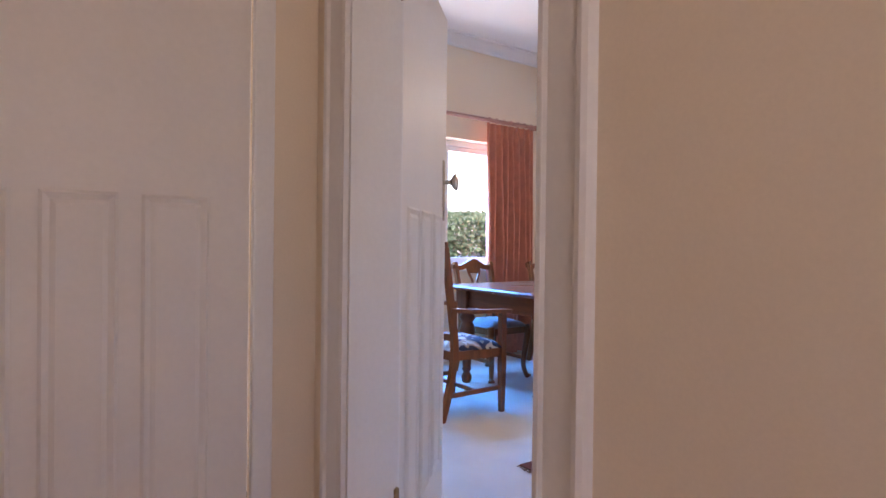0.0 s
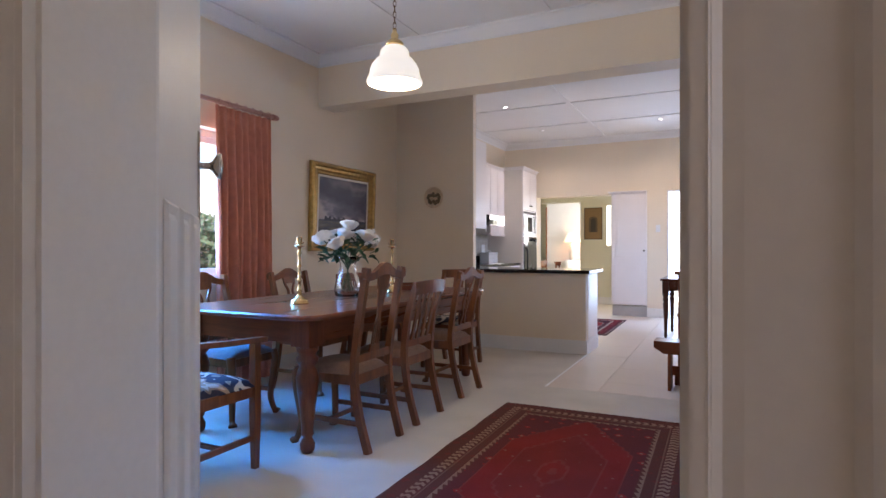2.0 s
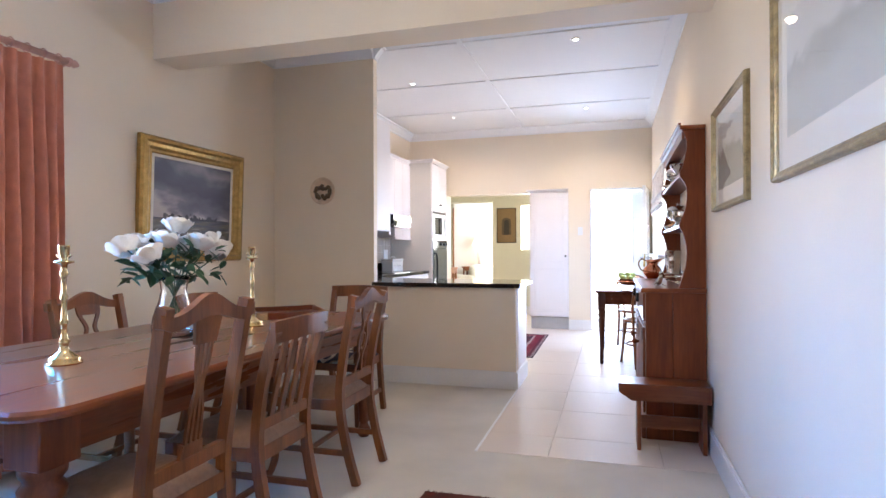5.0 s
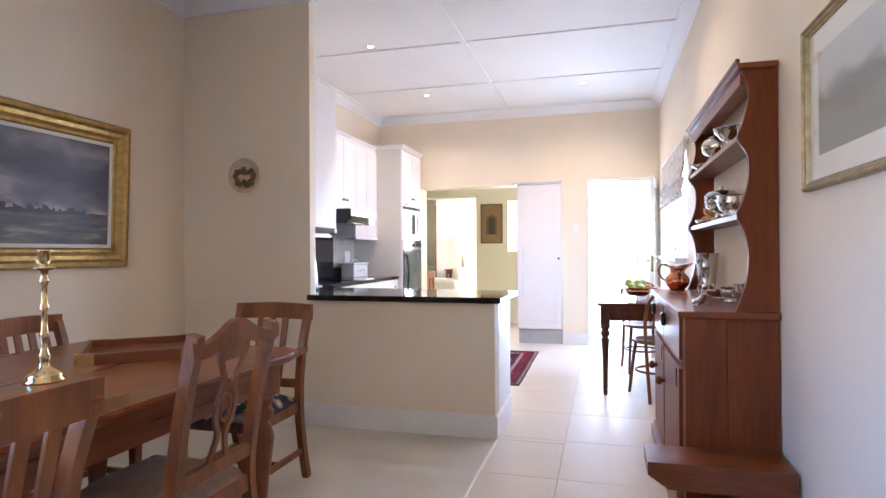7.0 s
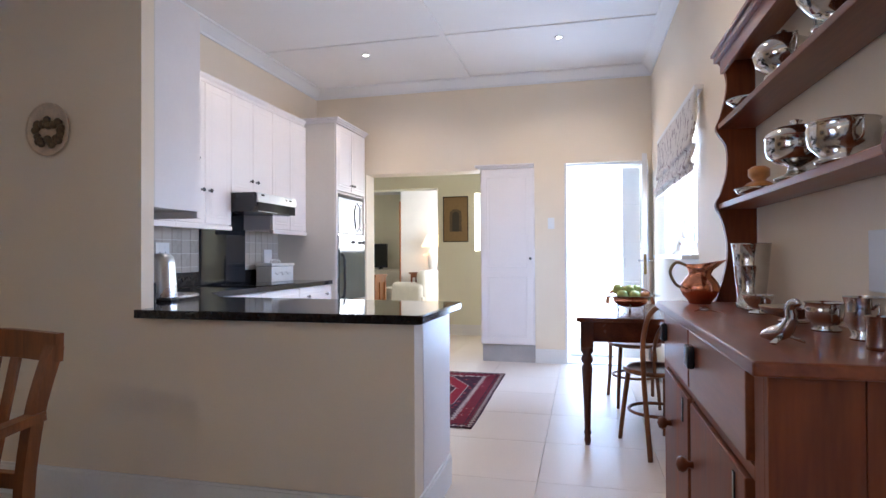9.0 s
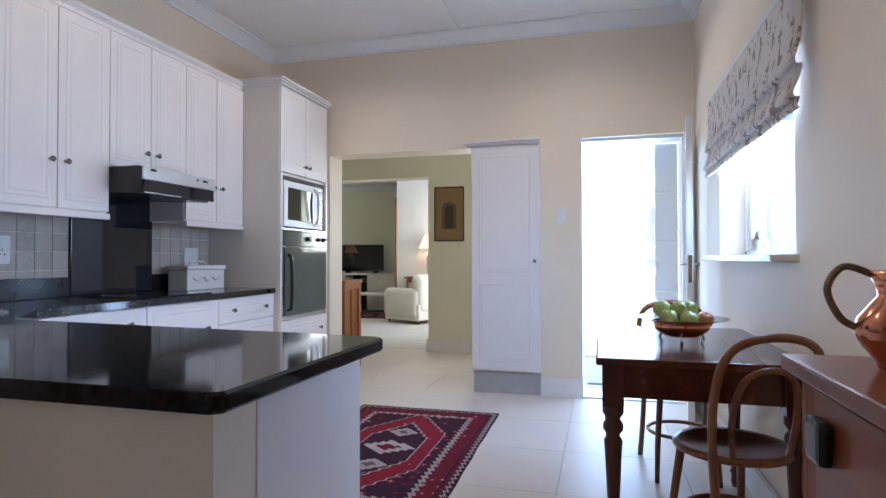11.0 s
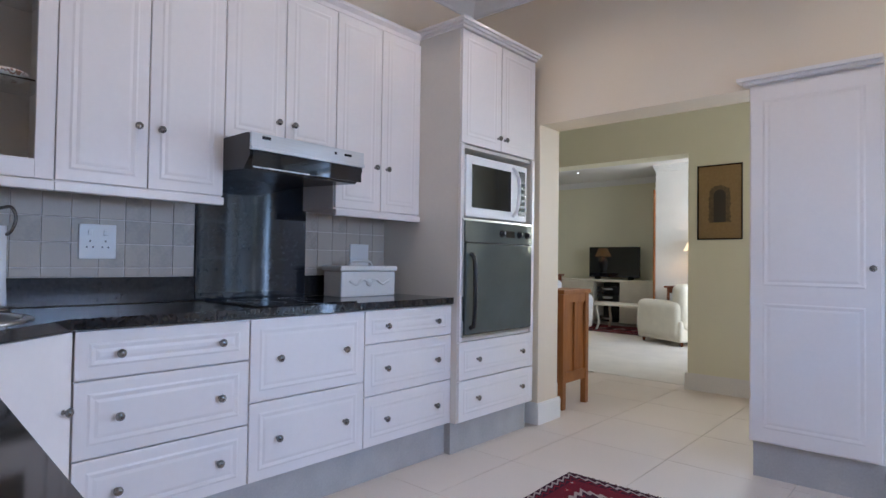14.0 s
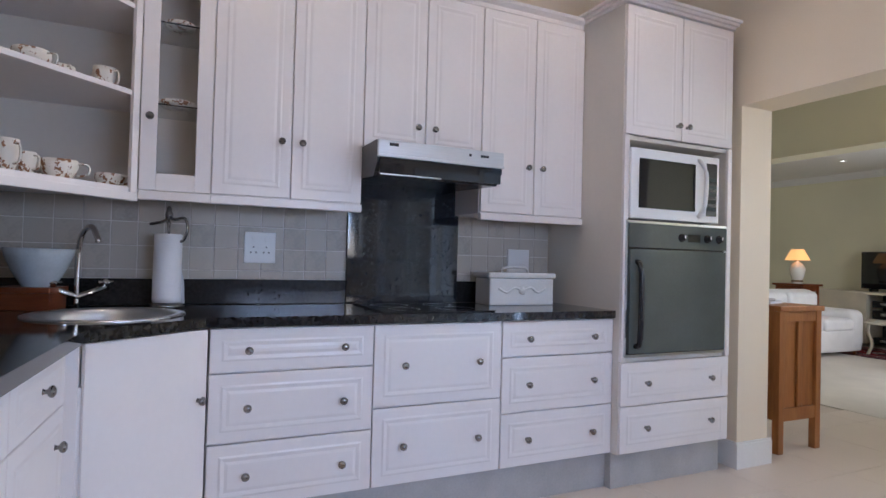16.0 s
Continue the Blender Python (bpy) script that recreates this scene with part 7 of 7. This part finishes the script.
Z1, Z2, Z0 = 1.3705, 1.6995, 0.9605
TUR = [(0.002, 0.0), (0.06, 0.0), (0.062, 0.008), (0.03, 0.022), (0.022, 0.05), (0.06, 0.07), (0.080, 0.09), (0.086, 0.125), (0.083, 0.155), (0.088, 0.160)]
LID = [(0.087, 0.0), (0.080, 0.018), (0.06, 0.036), (0.02, 0.042), (0.010, 0.05), (0.018, 0.062), (0.002, 0.07)]
silver("soup_tureen", 0.405, 6.64, Z1, TUR, "polished silver footed tureen with a lid on the shelf", LID, size=0.95, tall=0.80)
silver("silver_bowl", 0.405, 6.34, Z1, [(0.002, 0), (0.06, 0.0), (0.065, 0.01), (0.05, 0.02), (0.075, 0.05), (0.08, 0.075), (0.082, 0.10), (0.077, 0.115), (0.084, 0.12)], "round polished silver bowl on the shelf", None, size=0.92, tall=0.9)
dish = silver("butter_dish", 0.415, 7.04, Z1, [(0.002, 0.0), (0.07, 0.002), (0.078, 0.014), (0.08, 0.02), (0.077, 0.022), (0.07, 0.008), (0.002, 0.006)], "silver plate with a yellow ornament on top", None, False)
silver("ornament", 0.415, 7.04, Z1 + 0.008, [(0.05, 0), (0.055, 0.015), (0.04, 0.03), (0.02, 0.04), (0.035, 0.055), (0.035, 0.08), (0.02, 0.09), (0.002, 0.092)], "yellow and brown china ornament on a plate", None, False, M_LEMON, group="")
silver("teapot", 0.41, 6.76, Z2, [(0.002, 0), (0.05, 0.0), (0.052, 0.008), (0.04, 0.016), (0.075, 0.04), (0.085, 0.075), (0.07, 0.105), (0.05, 0.115)], "polished silver teapot on the upper shelf", [(0.05, 0), (0.04, 0.012), (0.008, 0.018), (0.012, 0.028), (0.002, 0.034)])
silver("gravy_boat", 0.40, 6.36, Z2, [(0.002, 0), (0.045, 0.0), (0.05, 0.006), (0.02, 0.02), (0.05, 0.04), (0.078, 0.075), (0.082, 0.09)], "polished silver gravy boat on the upper shelf")
silver("silver_dish", 0.405, 7.10, Z2, [(0.002, 0), (0.06, 0.002), (0.078, 0.018), (0.082, 0.024), (0.06, 0.012), (0.002, 0.008)], "low silver dish on the upper shelf", None, False)
jug = thing("copper_jug", pose(0.262, 7.29, Z0, 0, 0, 80) @ Matrix.Scale(0.67, 4), "polished copper jug with a wide spout on the counter", "jug")
JP = [(0.002, 0.0), (0.062, 0.0), (0.066, 0.012), (0.095, 0.05), (0.112, 0.085), (0.105, 0.12), (0.078, 0.155), (0.062, 0.175), (0.066, 0.20), (0.085, 0.235)]
bm = turned(JP + [(r - 0.003, z) for r, z in reversed(JP[6:])], 32, cap=False)
for v in bm.verts:
    if v.co.z > 0.19 and v.co.y < 0:
        k = (v.co.z - 0.19) / 0.045
        v.co.y += v.co.y * 0.75 * k * max(0, -v.co.y / 0.085)
        v.co.z += 0.022 * k * max(0, -v.co.y / 0.12)
part("body", bm, M_COPPER, jug, smooth=True)
part("handle", sweep(bmesh.new(), smooth_line([(0, 0.07, 0.225), (0, 0.13, 0.245), (0, 0.165, 0.19), (0, 0.14, 0.12), (0, 0.105, 0.095)], 5), 0.009, 0.006, 8, up=(1, 0, 0)), M_DARKBRASS, jug, "dark looped handle", True)
silver("tall_mug", 0.41, 7.13, Z0, [(0.002, 0), (0.055, 0.0), (0.06, 0.01), (0.05, 0.03), (0.06, 0.12), (0.063, 0.165), (0.066, 0.17), (0.064, 0.175), (0.072, 0.255), (0.075, 0.258), (0.07, 0.25), (0.06, 0.16), (0.002, 0.04)], "tall polished silver jug on the counter", None, False, size=0.92)
rack = thing("toast_rack", pose(0.37, 7.03, Z0) @ Matrix.Scale(0.8, 4), "small silver toast rack on the counter", "toast rack")
part("base", box(-0.03, 0.03, -0.07, 0.07, 0.004, 0.010, 0.002), M_SILVER, rack)
for k in range(5):
    y = -0.06 + 0.03 * k
    part("hoop", sweep(bmesh.new(), smooth_line([(-0.028, y, 0.008), (-0.022, y, 0.05), (0, y, 0.075), (0.022, y, 0.05), (0.028, y, 0.008)], 4), 0.003, n=6, up=(0, 1, 0)), M_SILVER, rack, "", True)
silver("silver_bowl", 0.37, 6.90, Z0, [(0.002, 0), (0.035, 0.0), (0.036, 0.006), (0.015, 0.014), (0.04, 0.035), (0.055, 0.06), (0.057, 0.075)], "small silver cup on the counter", size=0.82)
silver("silver_dish", 0.40, 6.66, Z0, [(0.002, 0), (0.05, 0.0), (0.052, 0.006), (0.03, 0.012), (0.09, 0.03), (0.11, 0.05), (0.112, 0.055)], "shallow footed silver dish on the counter", None, False, size=0.82)
silver("sugar_bowl", 0.41, 6.46, Z0, [(0.002, 0), (0.04, 0.0), (0.042, 0.006), (0.03, 0.014), (0.055, 0.04), (0.06, 0.07), (0.055, 0.085), (0.062, 0.09)], "silver sugar bowl on the counter", size=0.82)
silver("milk_jug", 0.43, 6.30, Z0, [(0.002, 0), (0.035, 0.0), (0.038, 0.006), (0.028, 0.014), (0.05, 0.05), (0.045, 0.09), (0.052, 0.12)], "silver cream jug on the counter", size=0.82)
silver("mustard_pot", 0.40, 6.15, Z0, [(0.002, 0), (0.034, 0.0), (0.036, 0.01), (0.034, 0.08), (0.038, 0.085)], "plain silver beaker on the counter", None, False, size=0.82)
figs = thing("seal_figurine", pose(0.235, 6.22, Z0, 0, 0, 25) @ Matrix.Scale(0.8, 4), "small grey metal animal figurine on the counter", "figurine")
bm = sweep(bmesh.new(), smooth_line([(0, 0.075, 0.012), (0, 0.03, 0.022), (0, -0.01, 0.035), (0.004, -0.03, 0.07), (0, -0.032, 0.10), (0, -0.045, 0.115), (0, -0.065, 0.112)], 5), 0.021, n=10, taper=[0.35, 0.5, 0.65, 0.8, 0.95] + [1.05] * 6 + [1.0, 0.95, 0.9, 0.85, 0.8, 0.75, 0.72, 0.7, 0.68, 0.66, 0.66, 0.66, 0.64, 0.62, 0.6, 0.58, 0.55, 0.5, 0.4, 0.25][:20], up=(1, 0, 0))
for s in (-1, 1):
    sweep(bm, [(s * 0.012, -0.01, 0.02), (s * 0.05, -0.025, 0.004)], 0.010, 0.004, 8)
part("figure", bm, M_SILVER, figs, smooth=True)
for i, (x, y, a) in enumerate(((0.20, 6.95, 70), (0.23, 6.88, 100))):
    sp = thing("spoon", pose(x, y, Z0 + 0.003, 0, 0, a), "silver spoon lying on the counter", "spoon", "spoons")
    part("bowl", slab(bmesh.new(), [(0.075 + 0.028 * math.cos(t * math.pi / 8), 0.018 * math.sin(t * math.pi / 8)) for t in range(16)], 0.0, 0.005, 0.002), M_SILVER, sp)
    part("stem", sweep(bmesh.new(), [(-0.09, 0, 0.004), (0.05, 0, 0.003)], 0.007, 0.003), M_SILVER, sp)


# ---- passage and living room ----
cab = thing("sideboard", pose(0, 0, 0), "orange-brown panelled wooden cabinet in the passage", "cabinet")
X0, X1, Y0_, Y1_ = -3.12, -2.69, 11.50, 11.91
part("body", box(X0 + 0.02, X1 - 0.02, Y0_ + 0.02, Y1_ - 0.02, 0.20, 0.885), M_TEAK, cab)
part("top", box(X0 - 0.015, X1 + 0.012, Y0_ - 0.012, Y1_ + 0.012, 0.886, 0.92, 0.004), M_TEAK, cab)
for x in (X0, X1 - 0.045):
    for y in (Y0_, Y1_ - 0.05):
        part("leg", box(x, x + 0.045, y, y + 0.05, 0, 0.885, 0.003), M_TEAK, cab)
for z0, z1 in ((0.20, 0.28), (0.82, 0.885)):
    part("rail", box(X1 - 0.0195, X1 - 0.004, Y0_ + 0.051, Y1_ - 0.051, z0, z1, 0.002), M_TEAK, cab)
part("mullion", box(X1 - 0.0195, X1 - 0.004, (Y0_ + Y1_) / 2 - 0.02, (Y0_ + Y1_) / 2 + 0.02, 0.281, 0.819, 0.002), M_TEAK, cab)
pp_ = thing("papers", pose(-2.92, 11.68, 0.921, 0, 0, 15), "small stack of white papers on the cabinet", "papers")
part("sheets", box(-0.07, 0.07, -0.10, 0.10, 0, 0.018, 0.002), M_PAPER, pp_)
part("magazine", box(-0.06, 0.06, -0.09, 0.09, 0.0185, 0.03, 0.002, m=pose(0, 0, 0, 0, 0, 20)), M_PAPER, pp_)

framed("print", pose(-2.0, 13.0, 1.685), 0.375, 0.665, "sepia print of an arched gateway in a thin dark frame", M_BLACK, 0.012, 0.018, M_PRINT)

# living room: stepped wall, television and its bench
structure("chimney_wall", box(-4.13, -1.9, 17.0, 18.2, 0, 2.75), M_WHITEWASH, "white painted projecting wall", "wall")
bm = bmesh.new()
bx(bm, -4.16, -4.13, 16.97, 17.03, 0, 2.36, 0.004)
structure("timber_trim", bm, M_TEAK, "brown timber corner trim", "trim")
bm = bmesh.new()
for k in range(3):
    bx(bm, -8.2, -4.13, 18.2 - 0.04 * (k + 1), 18.2 - 0.04 * k, 2.75 - 0.10 + 0.03 * k, 2.75)
    bx(bm, -4.13, -1.9, 17.0 - 0.04 * (k + 1), 17.0 - 0.04 * k, 2.75 - 0.10 + 0.03 * k, 2.75)
structure("living_cornice", bm, M_CEIL, "white plaster cornice", "cornice")
tv = thing("television", pose(-5.25, 17.86, 0.83), "flat black television on a low cream bench", "television")
part("screen", box(-0.50, 0.50, -0.02, 0.02, 0.045, 0.615, 0.004), M_BLACKGLASS, tv)
for s in (-1, 1):
    part("foot", box(s * 0.33 - 0.02, s * 0.33 + 0.02, -0.09, 0.09, 0, 0.045, 0.003), M_BLACK, tv)
tb = thing("television_bench", pose(-5.25, 17.85, 0), "cream built-in television bench with open shelves", "bench")
part("top", box(-1.2, 1.1, -0.25, 0.25, 0.79, 0.83, 0.004), M_SOFA, tb)
for x0, x1 in ((-1.2, -0.30), (0.22, 1.1)):
    part("cupboard", box(x0, x1, -0.23, 0.25, 0.05, 0.789, 0.003), M_SOFA, tb)
part("shelf", box(-0.30, 0.22, -0.2, 0.25, 0.40, 0.425), M_SOFA, tb)
part("back", box(-0.30, 0.22, 0.2, 0.25, 0.05, 0.789), M_BLACK, tb)
for z, h in ((0.426, 0.13), (0.05, 0.10), (0.60, 0.1)):
    d = thing("media_box", pose(-5.29, 17.80, z), "black media player on the bench shelf", "player", "media players")
    part("case", box(-0.21, 0.21, -0.12, 0.10, 0.0, h, 0.003), M_BLACK, d)
    part("display", box(-0.1, 0.1, -0.123, -0.1205, h * 0.4, h * 0.7), M_STEEL, d, "pale display strip")


def soft_box(x0, x1, y0, y1, z0, z1, r):
    bm = bmesh.new()
    bx(bm, x0, x1, y0, y1, z0, z1)
    bmesh.ops.bevel(bm, geom=bm.edges[:], offset=r, segments=5, affect="EDGES", profile=0.55)
    return bm


def sofa(name, m, w, label, material, cat):
    """Faces local -y."""
    s = thing(name, m, label, cat)
    part("base", soft_box(-w / 2, w / 2, -0.42, 0.42, 0.06, 0.36, 0.04), material, s, smooth=True)
    part("backrest", soft_box(-w / 2 + 0.02, w / 2 - 0.02, 0.18, 0.46, 0.20, 0.86, 0.12), material, s, smooth=True)
    n = max(1, round((w - 0.4) / 0.65))
    for k in range(n):
        a = -w / 2 + 0.2 + k * (w - 0.4) / n
        part("cushion", soft_box(a + 0.01, a + (w - 0.4) / n - 0.01, -0.44, 0.22, 0.34, 0.50, 0.05), material, s, smooth=True)
        part("back_cushion", soft_box(a + 0.01, a + (w - 0.4) / n - 0.01, 0.04, 0.26, 0.46, 0.84, 0.08), material, s, smooth=True)
    for q in (-1, 1):
        part("arm", soft_box(q * (w / 2 - 0.1) - 0.13, q * (w / 2 - 0.1) + 0.13, -0.44, 0.40, 0.08, 0.62, 0.11), material, s, smooth=True)
    for x in (-w / 2 + 0.08, w / 2 - 0.08):
        for y in (-0.36, 0.36):
            part("foot", turned([(0.018, 0), (0.028, 0.07)], 12), M_MAHOGZ, s, smooth=True, m=pose(x, y, 0))
    return s


sofa("living_armchair", pose(-3.42, 16.2, 0, 0, 0, -115), 0.92, "cream upholstered armchair with rolled arms on the carpet", M_SOFA, "armchair")
sofa("sofa", pose(-5.45, 15.75, 0, 0, 0, 90), 1.7, "white slip-covered sofa with rolled arms", M_SOFAW, "sofa")
ctb = thing("coffee_table", pose(-4.65, 17.0, 0), "pale painted low coffee table with curved legs", "table")
part("tabletop", box(-0.45, 0.45, -0.3, 0.3, 0.42, 0.45, 0.01), M_SOFA, ctb)
for x in (-0.38, 0.38):
    for y in (-0.24, 0.24):
        part("leg", sweep(bmesh.new(), smooth_line([(x * 1.05, y * 1.05, 0), (x * 0.95, y * 0.95, 0.15), (x * 1.04, y * 1.04, 0.33), (x, y, 0.42)], 4), 0.022, n=8, up=(0, 1, 0)), M_SOFA, ctb, smooth=True)
rug("living_rug", pose(-4.75, 17.0, 0, 0, 0, 90), 1.06, 1.8, M_KRUG, "dark patterned rug under the coffee table")


def table_lamp(m, h, label, shade_r, shade=None, note="lit cream fabric shade"):
    l = thing("table_lamp", m, label, "lamp", "living room lamps")
    part("base", turned([(0.07, 0), (0.075, 0.02), (0.06, 0.04), (0.085, 0.10), (0.11, h * 0.42), (0.07, h * 0.58), (0.03, h * 0.62), (0.012, h * 0.66), (0.012, h * 0.72)], 24), M_PORC, l, "white ceramic base", True)
    part("base_band", turned([(0.068, 0.022), (0.078, 0.024), (0.078, 0.045), (0.066, 0.05)], 24, cap=False), M_DARKBRASS, l, "", True)
    part("shade", turned([(shade_r, h * 0.68), (shade_r * 0.72, h * 0.86), (shade_r * 0.5, h)], 28, cap=False), shade or M_SHADE, l, note, True)
    return l


def small_table(m, w, d, h, label):
    t = thing("side_table", m, label, "table")
    part("tabletop", box(-w / 2, w / 2, -d / 2, d / 2, h - 0.03, h, 0.006), M_MAHOGX, t)
    for x in (-w / 2 + 0.05, w / 2 - 0.05):
        for y in (-d / 2 + 0.05, d / 2 - 0.05):
            part("leg", turned([(0.014, 0), (0.02, 0.1), (0.024, h * 0.6), (0.02, h - 0.03)], 12), M_MAHOGZ, t, smooth=True, m=pose(x, y, 0))
    part("apron", box(-w / 2 + 0.05, w / 2 - 0.05, -d / 2 + 0.04, d / 2 - 0.04, h - 0.11, h - 0.031, 0.002), M_MAHOGX, t)
    return t


small_table(pose(-3.35, 16.72, 0), 0.9, 0.45, 0.80, "dark wooden side table behind the armchair")
table_lamp(pose(-3.33, 16.72, 0.80), 0.80, "lit table lamp with a white ceramic base", 0.24)
small_table(pose(-6.02, 16.7, 0), 0.5, 0.45, 0.93, "small dark side table beside the sofa")
table_lamp(pose(-6.02, 16.7, 0.93), 0.52, "small lit table lamp with an orange shade", 0.17, M_SHADE2, "glowing orange shade")
lamp("table_lamp_bulb", "POINT", pose(-3.33, 16.72, 1.48), 2, (1.0, 0.75, 0.45), radius=0.05)
dl = thing("downlight", pose(-5.5, 16.9, 2.75), "small round lit ceiling downlight", "downlight", "living room downlights")
part("ring", turned([(0.03, -0.001), (0.046, -0.001), (0.047, -0.006), (0.03, -0.008)], 24, cap=False), M_TRIM, dl)
part("bulb", turned([(0.001, -0.003), (0.03, -0.003)], 20, cap=False), M_LED, dl, "glowing bulb")


# ---- floor tiles and wall tiles, last ----
def tile_mesh(w, h, t, e, material, name):
    bm = bmesh.new()
    bx(bm, -w / 2, w / 2, -h / 2, h / 2, -t, -e)
    top = [f for f in bm.faces if f.normal.z > 0.9]
    r = bmesh.ops.inset_region(bm, faces=top, thickness=e, depth=e)
    return mesh_of(bm, name, material)


fl = bpy.data.objects["floor"]
TS, GAP = 0.636, 0.0025
full, tiles = {}, []
x_edges = [-0.43 + TS * k for k in range(-5, 3)]
y_edges = [5.23 + TS * k for k in range(0, 13)]
for xa in x_edges:
    for ya in y_edges:
        x0, x1, y0, y1 = max(xa, WEST), min(xa + TS, EAST), ya, min(ya + TS, 13.14)
        if ya < 7.0:
            x0 = max(x0, -0.855)
            y0 = max(y0, 5.485)
            if ya + TS > 7.07 and xa < -0.86:
                x0, y0 = max(xa, WEST), max(ya, 7.075)
        if ya > 10.9:
            x1 = min(x1, -0.56) if ya > 11.2 else x1
        tiles.append((x0, x1, y0, y1))
        if ya < 7.0 and ya + TS > 7.07 and xa < -0.86 < xa + TS:
            tiles.append((-0.855, x1, ya, 7.073))
for x0, x1, y0, y1 in tiles:
    if x1 - x0 < 0.03 or y1 - y0 < 0.03:
        continue
    key = (round(x1 - x0, 3), round(y1 - y0, 3))
    if key not in full:
        full[key] = tile_mesh(key[0] - GAP, key[1] - GAP, 0.0115, 0.0012, M_TILE, "floor_tile")
    o = new("floor_tile", full[key])
    o.parent = fl
    o.location = ((x0 + x1) / 2, (y0 + y1) / 2, 0.0)

# glazed splashback tiles, 10 cm
ts = 0.106
structure("splashback", (lambda q: (bx(q, WEST, WEST + 0.004, 7.18, 8.889, 1.036, 1.40), bx(q, WEST, WEST + 0.004, 9.524, 10.147, 1.036, 1.40), bx(q, WEST + 0.004, -2.20, 7.152, 7.156, 1.036, 1.40), q)[3])(bmesh.new()), M_WGROUT, "white grouted splashback behind the worktop", "splashback")
sb = bpy.data.objects["splashback"]
wt_mesh = {}


def wall_tile(w, h):
    k = (round(w, 3), round(h, 3))
    if k not in wt_mesh:
        wt_mesh[k] = tile_mesh(w - 0.004, h - 0.004, 0.004, 0.0012, M_WTILE, "wall_tile")
    return wt_mesh[k]


for y0, y1 in ((7.18, 8.889), (9.524, 10.147)):
    y = y1
    while y > y0 + 0.02:
        a = max(y0, y - ts)
        z = 1.395
        while z > 1.04:
            b = max(1.036, z - ts)
            o = new("wall_tile", wall_tile(z - b, y - a))
            o.parent = sb
            o.matrix_basis = Matrix.Translation((WEST + 0.0085, (a + y) / 2, (b + z) / 2)) @ Matrix.Rotation(radians(90), 4, "Y")
            z -= ts
        y -= ts
x = WEST + 0.01
while x < -2.23:
    b_ = min(-2.20, x + ts)
    z = 1.395
    while z > 1.04:
        c_ = max(1.036, z - ts)
        o = new("wall_tile", wall_tile(b_ - x, z - c_))
        o.parent = sb
        o.matrix_basis = Matrix.Translation(((x + b_) / 2, 7.1605, (c_ + z) / 2)) @ Matrix.Rotation(radians(-90), 4, "X")
        z -= ts
    x += ts
